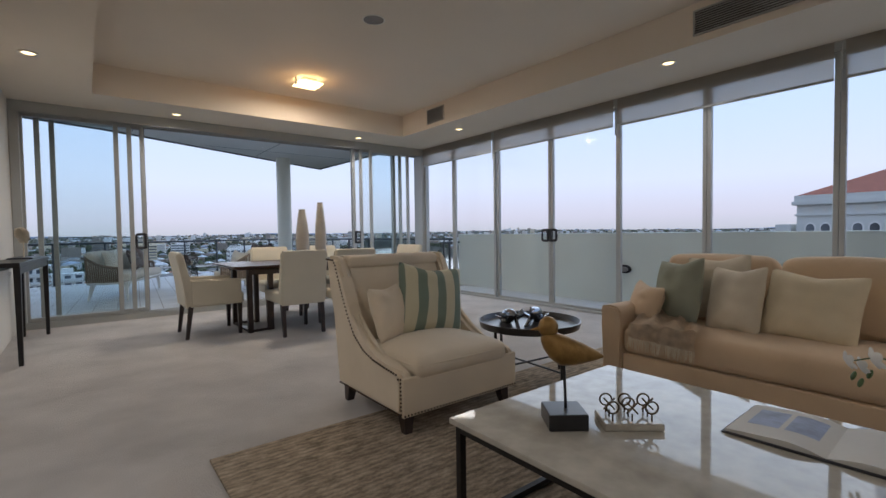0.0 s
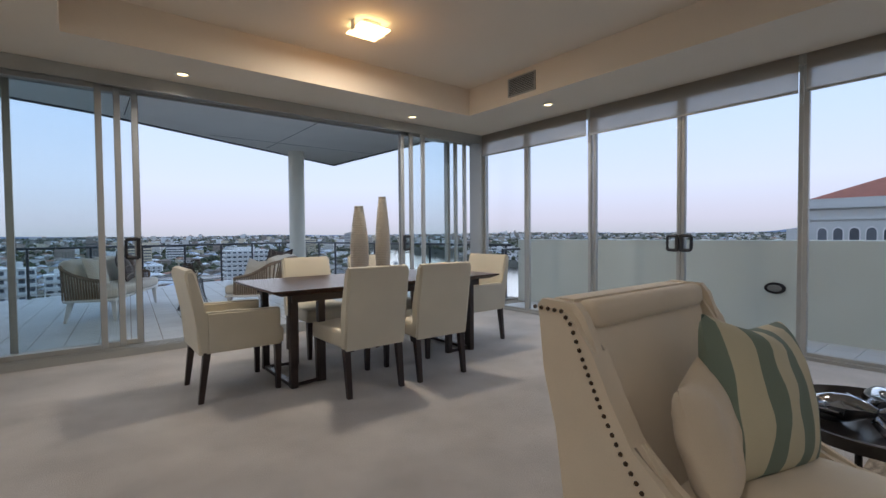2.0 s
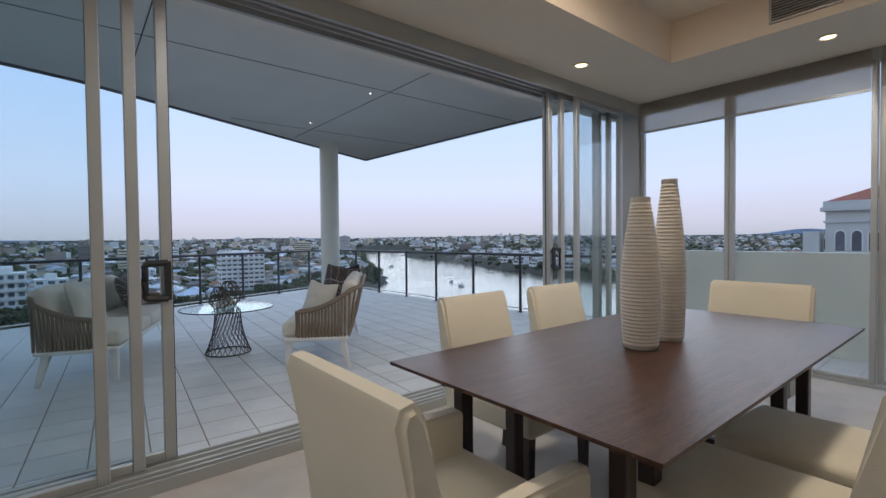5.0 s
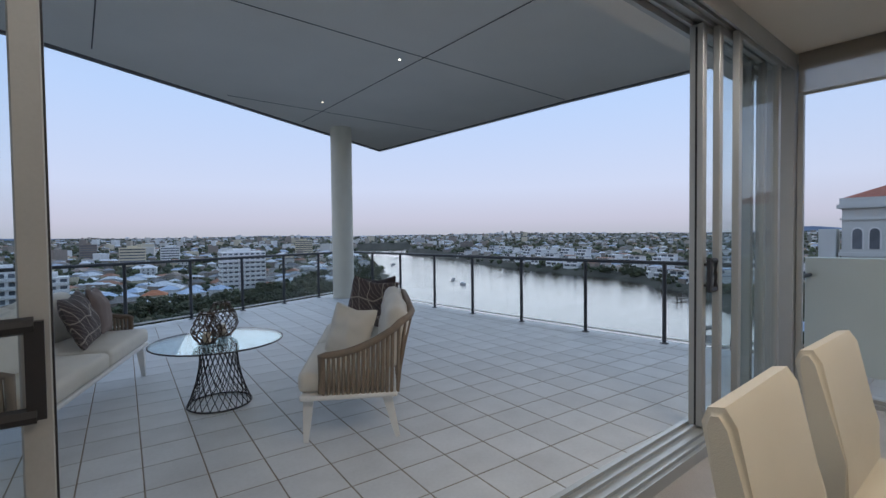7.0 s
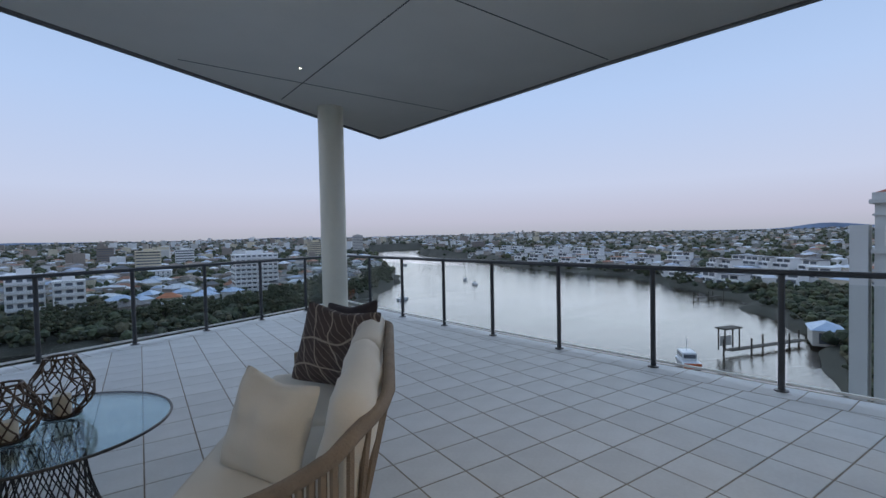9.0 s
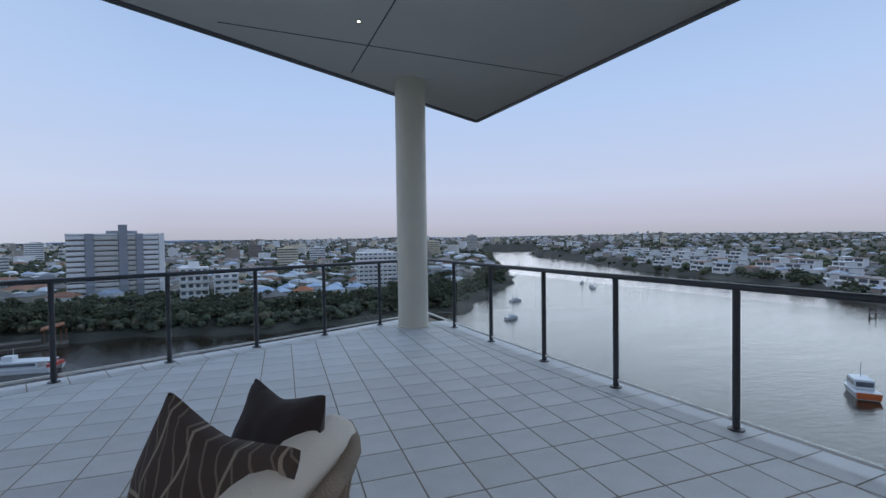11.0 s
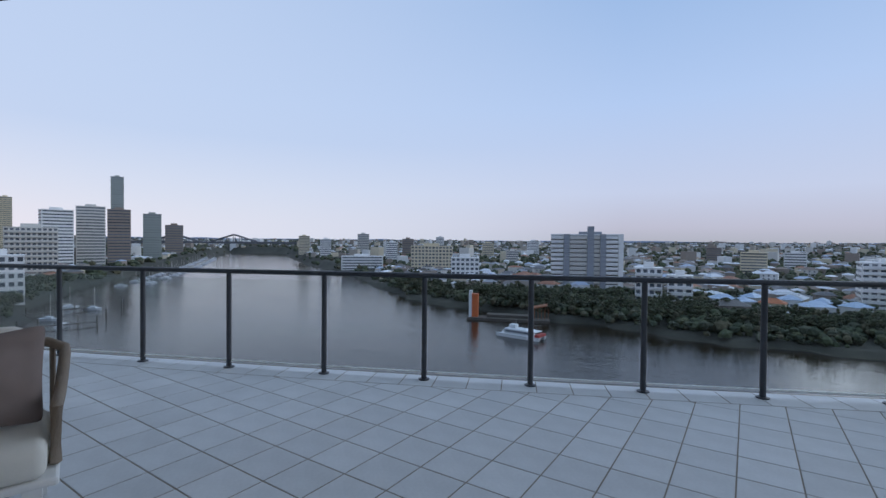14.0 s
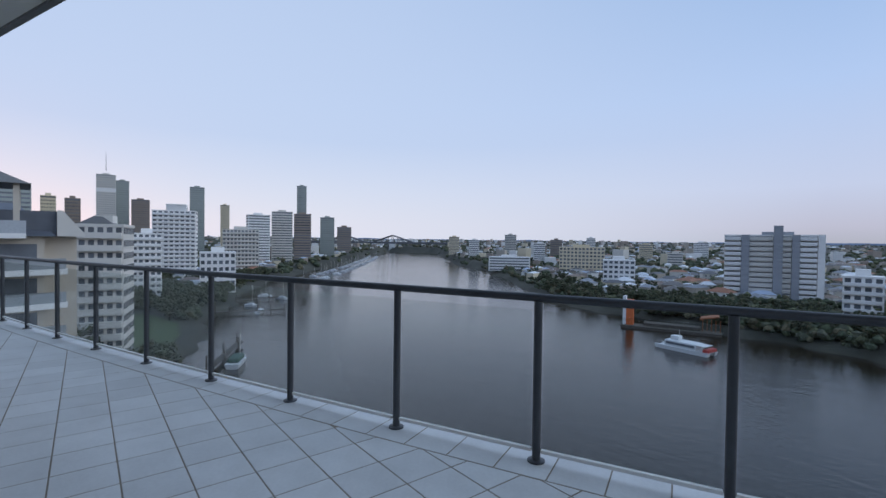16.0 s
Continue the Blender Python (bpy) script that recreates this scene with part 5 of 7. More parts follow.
def water_mat():
    m = bpy.data.materials.new("river_water")
    m.use_nodes = True
    n, l = m.node_tree.nodes, m.node_tree.links
    b = n["Principled BSDF"]
    b.inputs["Base Color"].default_value = (0.038, 0.027, 0.019, 1)
    b.inputs["Roughness"].default_value = 0.11
    b.inputs["IOR"].default_value = 1.46
    co = n.new("ShaderNodeTexCoord")
    h = None
    bp = n.new("ShaderNodeBump")
    for sc, st in ((0.9, 0.6), (0.33, 1.1), (0.07, 1.4)):
        t_ = n.new("ShaderNodeTexNoise")
        t_.inputs["Scale"].default_value, t_.inputs["Detail"].default_value = sc, 4
        mp = n.new("ShaderNodeMapping")
        mp.inputs["Rotation"].default_value = (0, 0, 0.5)
        mp.inputs["Scale"].default_value = (1.0, 2.2, 1)
        l.new(co.outputs["Object"], mp.inputs[0])
        l.new(mp.outputs[0], t_.inputs["Vector"])
        k = n.new("ShaderNodeMath")
        k.operation = "MULTIPLY"
        k.inputs[1].default_value = st
        l.new(t_.outputs["Fac"], k.inputs[0])
        if h is None:
            h = k
        else:
            s_ = n.new("ShaderNodeMath")
            s_.operation = "ADD"
            l.new(h.outputs[0], s_.inputs[0])
            l.new(k.outputs[0], s_.inputs[1])
            h = s_
    l.new(h.outputs[0], bp.inputs["Height"])
    bp.inputs["Strength"].default_value, bp.inputs["Distance"].default_value = 0.19, 0.5
    l.new(bp.outputs[0], b.inputs["Normal"])
    # silt drifts in long pale streaks
    st = n.new("ShaderNodeTexNoise")
    st.inputs["Scale"].default_value, st.inputs["Detail"].default_value = 0.02, 6
    ms = n.new("ShaderNodeMapping")
    ms.inputs["Rotation"].default_value, ms.inputs["Scale"].default_value = (0, 0, -0.6), (1, 3.5, 1)
    l.new(co.outputs["Object"], ms.inputs[0])
    l.new(ms.outputs[0], st.inputs["Vector"])
    silt = n.new("ShaderNodeMix")
    silt.data_type = "RGBA"
    l.new(st.outputs["Fac"], silt.inputs["Factor"])
    silt.inputs["A"].default_value, silt.inputs["B"].default_value = (0.014, 0.009, 0.005, 1), (0.034, 0.023, 0.013, 1)
    l.new(silt.outputs["Result"], b.inputs["Base Color"])
    wind = n.new("ShaderNodeMapRange")
    wind.inputs["From Min"].default_value, wind.inputs["From Max"].default_value = 0.35, 0.65
    wind.inputs["To Min"].default_value, wind.inputs["To Max"].default_value = 0.03, 0.13
    l.new(st.outputs["Fac"], wind.inputs["Value"])
    l.new(wind.outputs["Result"], b.inputs["Roughness"])
    return m


bm = bmesh.new()
bmesh.ops.create_grid(bm, x_segments=8, y_segments=8, size=1500, matrix=pose(-100, 500, WATER))
solid("water", bm, water_mat(), "wide brown river reflecting the evening sky", "river", "structure")


def palette_mat(name, stops, rough=0.8, var=0.12, bscale=3.0):
    """A surface whose colour differs from piece to piece."""
    m = mat(name, (0.5, 0.5, 0.5), rough, var=var, scale=0.5, bscale=bscale)
    n, l = m.node_tree.nodes, m.node_tree.links
    oi, geo, s_, fr = n.new("ShaderNodeObjectInfo"), n.new("ShaderNodeNewGeometry"), n.new("ShaderNodeMath"), n.new("ShaderNodeMath")
    s_.operation, fr.operation = "ADD", "FRACT"
    l.new(oi.outputs["Random"], s_.inputs[0])
    l.new(geo.outputs["Random Per Island"], s_.inputs[1])
    l.new(s_.outputs[0], fr.inputs[0])
    r = n.new("ShaderNodeValToRGB")
    r.color_ramp.interpolation = "CONSTANT"
    l.new(fr.outputs[0], r.inputs[0])
    e = r.color_ramp.elements
    e[0].position, e[0].color = 0.0, (*stops[0], 1)
    e[1].position, e[1].color = 1.0 / len(stops), (*stops[1], 1)
    for i, c in enumerate(stops[2:], 2):
        q = e.new(i / len(stops))
        q.color = (*c, 1)
    mul = n.new("ShaderNodeVectorMath")
    mul.operation = "MULTIPLY"
    l.new(r.outputs[0], mul.inputs[0])
    src = n["Principled BSDF"].inputs["Base Color"].links[0].from_socket
    dbl = n.new("ShaderNodeVectorMath")
    dbl.operation = "SCALE"
    dbl.inputs["Scale"].default_value = 2.0
    l.new(src, dbl.inputs[0])
    l.new(dbl.outputs[0], mul.inputs[1])
    l.new(mul.outputs[0], n["Principled BSDF"].inputs["Base Color"])
    return m


M_FOLIAGE = palette_mat("foliage", [(0.068, 0.082, 0.042), (0.092, 0.098, 0.050), (0.054, 0.066, 0.038), (0.105, 0.094, 0.054), (0.068, 0.074, 0.046)], 0.95, 0.75, 1.6)
M_ROOFS = palette_mat("house_roofs", [(0.26, 0.27, 0.29), (0.58, 0.60, 0.63), (0.13, 0.13, 0.135), (0.30, 0.14, 0.085), (0.38, 0.44, 0.54), (0.17, 0.155, 0.145), (0.68, 0.69, 0.70), (0.22, 0.17, 0.14)], 0.7)
M_HWALL = palette_mat("house_walls", [(0.62, 0.59, 0.54), (0.76, 0.75, 0.73), (0.42, 0.37, 0.31), (0.72, 0.70, 0.67), (0.30, 0.25, 0.21), (0.62, 0.54, 0.40)], 0.8)
M_WIN = mat("building_window", (0.12, 0.13, 0.145), 0.15, var=0.3, scale=0.4, island=0.4)
M_BARK = mat("bark", (0.10, 0.085, 0.07), 0.9, var=0.3, scale=3)
rng = np.random.default_rng(5)


def ground_at(x, y):
    return float(land_height(np.array([x]), np.array([y]))[0])


# -- trees
def crown_mesh(seed, clumps, spread, height):
    r_ = random.Random(seed)
    v_, f_ = [], []
    ico = bmesh.new()
    bmesh.ops.create_icosphere(ico, subdivisions=1, radius=1.0)
    base = [v.co.copy() for v in ico.verts]
    tri = [[v.index for v in f.verts] for f in ico.faces]
    ico.free()
    for i in range(clumps):
        a, u = r_.uniform(0, 6.283), r_.random() ** 0.6
        zz = r_.uniform(-0.45, 0.55)
        wd = math.sqrt(max(0.05, 1 - (zz * 1.5) ** 2))
        cx, cy, cz = spread * u * wd * math.cos(a), spread * u * wd * math.sin(a), height * (0.62 + zz * 0.62)
        s = r_.uniform(0.12, 0.24) * spread
        b = len(v_)
        for p in base:
            k = s * r_.uniform(0.55, 1.1)
            v_.append((cx + p.x * k, cy + p.y * k, cz + p.z * k * 0.7))
        f_ += [[b + q for q in t_] for t_ in tri]
        for q in range(16):
            d = Vector((r_.gauss(0, 1), r_.gauss(0, 1), r_.gauss(0.3, 0.8))).normalized()
            o_ = Vector((cx, cy, cz)) + Vector((d.x, d.y, d.z * 0.75)) * s * r_.uniform(0.8, 1.35)
            t1 = d.cross(Vector((r_.random(), r_.random(), r_.random() + 0.1))).normalized()
            t2 = (d.cross(t1) + d * r_.uniform(-0.7, 0.7)).normalized()
            e_ = r_.uniform(0.16, 0.38)
            b = len(v_)
            v_ += [tuple(o_ + t1 * e_), tuple(o_ + t2 * e_ * 0.8), tuple(o_ - t1 * e_), tuple(o_ - t2 * e_ * 0.8)]
            f_.append([b, b + 1, b + 2, b + 3])
    m_ = bpy.data.meshes.new("crown")
    m_.from_pydata(v_, [], f_)
    m_.materials.append(M_FOLIAGE)
    return m_


def make_tree(x, y, s, crown, label):
    t_ = thing("tree", pose(x, y, ground_at(x, y) - 0.2, 0, 0, random.uniform(0, 360)) @ Matrix.Scale(s, 4), label, "tree", "riverside trees")
    bm = bmesh.new()
    tube(bm, (0, 0, 0), (0.1, 0.05, 3.2), 0.28, 0.18, 8)
    for k in range(4):
        a = k * 1.57 + 0.4
        tube(bm, (0.1, 0.05, 2.8), (1.5 * math.cos(a), 1.5 * math.sin(a), 5.2), 0.13, 0.05, 6)
    part("trunk", bm, M_BARK, t_)
    o = new("crown", crown)
    o.parent = t_
    return t_


crowns = [crown_mesh(i, 46, 4.2, 7.5) for i in range(4)]
protos = [make_tree(-30 + i * 9, 236 + 2 * i, 1.0 + 0.12 * i, crowns[i], "broad dark green tree on the river bank") for i in range(4)]
count = 0
tree_spots = []
while count < 185:
    az = math.radians(rng.uniform(-66, 90))
    r = rng.uniform(95, 430)
    x, y = r * math.sin(az) * -1, r * math.cos(az)
    d = float(shore(np.array([x]), np.array([y]))[0])
    if -262 < x < -138 and -6 < y < 54:
        continue
    if 7 < d < 80 and (d < 34 or rng.random() < 0.25):
        tree_spots.append((x, y))
        copy_thing(protos[count % 4], pose(x, y, ground_at(x, y) - 0.2, 0, 0, rng.uniform(0, 360)) @ Matrix.Identity(4))
        count += 1


def scatter(n, rmin, rmax, margin, azr=(-100, 112), power=1.0):
    u = rng.random(n * 3) ** power
    r = np.exp(np.log(rmin) + u * (np.log(rmax) - np.log(rmin)))
    az = np.radians(rng.uniform(azr[0], azr[1], n * 3))
    x, y = -r * np.sin(az), r * np.cos(az)
    ok = shore(x, y) > margin
    x, y = x[ok][:n], y[ok][:n]
    return x, y, land_height(x, y)


# far woods: uneven clumps
ico = bmesh.new()
bmesh.ops.create_icosphere(ico, subdivisions=1, radius=1.0)
ib = np.array([v.co[:] for v in ico.verts])
it = np.array([[v.index for v in f.verts] for f in ico.faces])
ico.free()
x, y, z = scatter(19000, 130, 3600, 6)
open_ = ~((x > -264) & (x < -140) & (y > 4) & (y < 54))
x, y, z = x[open_], y[open_], z[open_]
k = len(x)
near = np.hypot(x, y) < 460
rep_ = np.where(near, 6, 1)
size = np.repeat(rng.uniform(2.0, 4.8, k) * (1 + np.clip(np.hypot(x, y) - 800, 0, 3000) / 5000), rep_)
x, y, z, near = np.repeat(x, rep_), np.repeat(y, rep_), np.repeat(z, rep_), np.repeat(near, rep_)
k = len(x)
x = x + np.where(near, rng.normal(0, 0.62, k) * size, 0)
y = y + np.where(near, rng.normal(0, 0.62, k) * size, 0)
z = z + np.where(near, rng.uniform(-0.1, 0.75, k) * size, 0)
size = size * np.where(near, rng.uniform(0.28, 0.55, k), 1.0)
jit = rng.uniform(0.65, 1.3, (k, len(ib), 1))
vv = ib[None] * jit * size[:, None, None] * np.stack([np.ones(k), np.ones(k), np.where(np.hypot(x, y) > 1500, 0.45, 0.85)], -1)[:, None, :] + np.stack([x, y, z + size * 0.55], -1)[:, None, :]
ff = it[None] + (np.arange(k) * len(ib))[:, None, None]
me = bpy.data.meshes.new("woods")
me.from_pydata(vv.reshape(-1, 3).tolist(), [], ff.reshape(-1, 3).tolist())
me.materials.append(M_FOLIAGE)
tagged(new("woods", me), "dense suburban trees between the far houses", "trees", "", "stuff")

# far hills, with the haze of distance put into their colour
hv, hf = [], []
for i in range(261):
    az = math.radians(-104 + i * 0.84)
    hgt = 2 + 9 * noise.noise(Vector((az * 3.1, 0.5, 0))) + 9 * noise.noise(Vector((az * 11, 2.5, 0))) + 4 * noise.noise(Vector((az * 31, 5.5, 0)))
    hgt += 38 * math.exp(-((az + 1.36) / 0.05) ** 2) + 5 * math.exp(-((az + 0.86) / 0.12) ** 2)
    for r_, z_ in ((4000, -60), (4350, hgt * 0.7), (4560, hgt + 6)):
        hv.append((-r_ * math.sin(az), r_ * math.cos(az), z_))
    if i:
        b = 3 * i
        hf += [(b - 3, b, b + 1, b - 2), (b - 2, b + 1, b + 2, b - 1)]
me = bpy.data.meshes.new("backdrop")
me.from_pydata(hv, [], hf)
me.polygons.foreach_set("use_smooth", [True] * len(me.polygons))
# blue-grey base colour stands in for air haze over the woods
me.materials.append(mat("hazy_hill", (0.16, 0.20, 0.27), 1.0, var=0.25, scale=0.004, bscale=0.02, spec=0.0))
tagged(new("backdrop", me), "low wooded hills on the horizon with blue-grey haze painted in", "hills", "", "structure")

# far houses: small hip-roofed blocks
x, y, z = scatter(3000, 330, 3300, 16, power=0.9)
k = len(x)
rr = np.hypot(x, y)
grow = 1 + np.clip(rr - 1200, 0, 3000) / 4000
w, d, h = rng.uniform(3.4, 7.5, k) * grow, rng.uniform(2.8, 4.8, k) * grow, rng.uniform(3.2, 6.5, k) * grow
th = rng.uniform(0, math.pi, k)
tmpl = np.array([[-1, -1, 0], [1, -1, 0], [1, 1, 0], [-1, 1, 0], [-1, -1, 1], [1, -1, 1], [1, 1, 1], [-1, 1, 1]], float)
cs_, sn_ = np.cos(th), np.sin(th)


def boxes(scale_xy, z0, z1):
    px = tmpl[None, :, 0] * w[:, None] * scale_xy
    py = tmpl[None, :, 1] * d[:, None] * scale_xy
    X = px * cs_[:, None] - py * sn_[:, None] + x[:, None]
    Y = px * sn_[:, None] + py * cs_[:, None] + y[:, None]
    Z = np.where(tmpl[None, :, 2] > 0, z1[:, None], z0[:, None])
    return X, Y, Z


X, Y, Z = boxes(1.0, z - 1.0, z + h)
F = np.array([[0, 1, 5, 4], [1, 2, 6, 5], [2, 3, 7, 6], [3, 0, 4, 7], [4, 5, 6, 7]])
me = bpy.data.meshes.new("far_houses")
me.from_pydata(np.stack([X, Y, Z], -1).reshape(-1, 3).tolist(), [], (F[None] + (np.arange(k) * 8)[:, None, None]).reshape(-1, 4).tolist())
me.materials.append(M_HWALL)
tagged(new("far_houses", me), "pale walls of far suburban houses", "houses", "", "stuff")
hip = np.array([[-1.08, -1.08, 0], [1.08, -1.08, 0], [1.08, 1.08, 0], [-1.08, 1.08, 0], [-0.45, 0, 1], [0.45, 0, 1]], float)
px, py = hip[None, :, 0] * w[:, None], hip[None, :, 1] * d[:, None]
X = px * cs_[:, None] - py * sn_[:, None] + x[:, None]
Y = px * sn_[:, None] + py * cs_[:, None] + y[:, None]
Z = (z + h)[:, None] + hip[None, :, 2] * (d * 0.42)[:, None]
me = bpy.data.meshes.new("far_roofs")
roof_faces = []
for i in range(k):
    b = i * 6
    roof_faces += [(b, b + 1, b + 5, b + 4), (b + 1, b + 2, b + 5), (b + 2, b + 3, b + 4, b + 5), (b + 3, b, b + 4)]
me.from_pydata(np.stack([X, Y, Z], -1).reshape(-1, 3).tolist(), [], roof_faces)
me.materials.append(M_ROOFS)
tagged(new("far_roofs", me), "hipped roofs of far suburban houses", "roofs", "", "stuff")


# far flat-roofed blocks between the houses
x, y, z = scatter(270, 620, 3000, 30, (-50, 72), 0.8)
k = len(x)
w, d, h = rng.uniform(4, 11, k), rng.uniform(4, 8, k), rng.uniform(6, 20, k)
th = rng.uniform(0, math.pi, k)
cs_, sn_ = np.cos(th), np.sin(th)
X, Y, Z = boxes(1.0, z - 1.0, z + h)
me = bpy.data.meshes.new("far_blocks")
me.from_pydata(np.stack([X, Y, Z], -1).reshape(-1, 3).tolist(), [], (F[None] + (np.arange(k) * 8)[:, None, None]).reshape(-1, 4).tolist())
me.materials.append(M_HWALL)
tagged(new("far_blocks", me), "pale flat-roofed blocks far off among the trees", "buildings", "", "stuff")


# -- houses that can be told apart
def hip_roof(w_, d_, h_, o_):
    bm = bmesh.new()
    v = [bm.verts.new(c) for c in ((-w_ - o_, -d_ - o_, 0), (w_ + o_, -d_ - o_, 0), (w_ + o_, d_ + o_, 0), (-w_ - o_, d_ + o_, 0), (-w_ + d_ * 0.9, 0, h_), (w_ - d_ * 0.9, 0, h_))]
    for f in ((0, 1, 5, 4), (1, 2, 5), (2, 3, 4, 5), (3, 0, 4), (3, 2, 1, 0)):
        bm.faces.new([v[i] for i in f])
    return bm


def win_mesh(w_, h_):
    return mesh_of("window", bbox(-w_ / 2, w_ / 2, -0.08, 0.08, -h_ / 2, h_ / 2), M_WIN)


WM = win_mesh(1.3, 1.3)


def house(m, w_, d_, h_, roof=None, label="small suburban house with pale walls and a hipped roof"):
    o = thing("house", m, label, "house", "riverside houses")
    part("wall", bbox(-w_, w_, -d_, d_, -1.5, h_), M_HWALL, o)
    part("roof", hip_roof(w_, d_, d_ * 0.55, 0.6), roof or M_ROOFS, o, m=pose(0, 0, h_))
    for s in (-1, 1):
        for i in range(3):
            for zz in ([1.6] if h_ < 5 else [1.6, 4.4]):
                q = new("window", WM)
                q.parent, q.location = o, (-w_ * 0.6 + i * w_ * 0.6, s * d_, zz)
    return o


hp = [house(pose(-4 + 14 * i, 262, ground_at(-4 + 14 * i, 262), 0, 0, 20 * i), 5.5 + i, 4.2 + 0.4 * i, (3.4, 6.2, 4.0)[i]) for i in range(3)]
x, y, z = scatter(84, 320, 600, 26, (-45, 62), 0.9)
for i in range(len(x)):
    copy_thing(hp[i % 3], pose(x[i], y[i], z[i], 0, 0, rng.uniform(0, 180)))


# blue-grey and orange roofs behind the bank
M_ROOFBLUE = mat("blue_metal_roof", (0.42, 0.52, 0.66), 0.5, var=0.12, scale=0.4)
M_ROOFORANGE = mat("orange_tile_roof", (0.46, 0.17, 0.08), 0.8, var=0.15, scale=0.6)
for x_, y_, rz, w_, blue in ((8, 304, 10, 6.0, 1), (17, 296, 30, 4.2, 1), (23, 320, 55, 5.0, 1), (30, 296, -12, 5.6, 0), (47, 292, 20, 6.4, 1), (53, 312, 65, 5.0, 1), (40, 318, 5, 4.6, 1), (64, 300, 35, 5.0, 1)):
    house(pose(x_, y_, ground_at(x_, y_), 0, 0, rz), w_, 4.4, 4.6, M_ROOFBLUE if blue else M_ROOFORANGE, "white weatherboard house with a blue-grey metal roof" if blue else "house with an orange tiled roof behind the bank")


# white villas along the eastern bank
def villa(m):
    o = thing("villa", m, "white modern two-storey riverside villa with wide windows", "house", "riverside villas")
    white = mat("villa_render", (0.78, 0.77, 0.75), 0.75, var=0.06, scale=0.3)
    part("lower_storey", bbox(-8, 8, -5, 5, -2, 3.4), white, o)
    part("upper_storey", bbox(-6, 8, -3.4, 5, 3.4, 6.8), white, o)
    part("roof", bbox(-6.6, 8.6, -4.4, 5.6, 6.8, 7.2), M_ROOFS, o)
    for x0, x1, yy, z0 in ((-6.8, -0.6, -5.0, 0.6), (0.6, 6.8, -5.0, 0.6), (-4.8, 0.4, -3.4, 4.1), (1.6, 6.8, -3.4, 4.1)):
        part("window", bbox(x0, x1, yy - 0.08, yy + 0.05, z0, z0 + 2.1), M_WIN, o)
    return o


EAST = [(463, 560), (408, 423), (374, 310), (355, 213), (323, 165), (279, 106)]
first_villa = None
for i in range(44):
    q_ = 4.9 * ((i * 0.618) % 1.0)
    (x0, y0), (x1, y1) = EAST[int(q_)], EAST[int(q_) + 1]
    f_ = q_ - int(q_)
    ln = math.hypot(x1 - x0, y1 - y0)
    nx_, ny_ = -(y1 - y0) / ln, (x1 - x0) / ln
    off = 20 + 26 * (i % 4)
    px_, py_ = x0 + (x1 - x0) * f_ + nx_ * off, y0 + (y1 - y0) * f_ + ny_ * off
    m_ = pose(px_, py_, ground_at(px_, py_) + 1.0 + 1.6 * (i % 4), 0, 0, math.degrees(math.atan2(ny_, nx_)) - 90 + rng.uniform(-25, 25))
    if first_villa is None:
        first_villa = villa(m_)
    else:
        copy_thing(first_villa, m_)

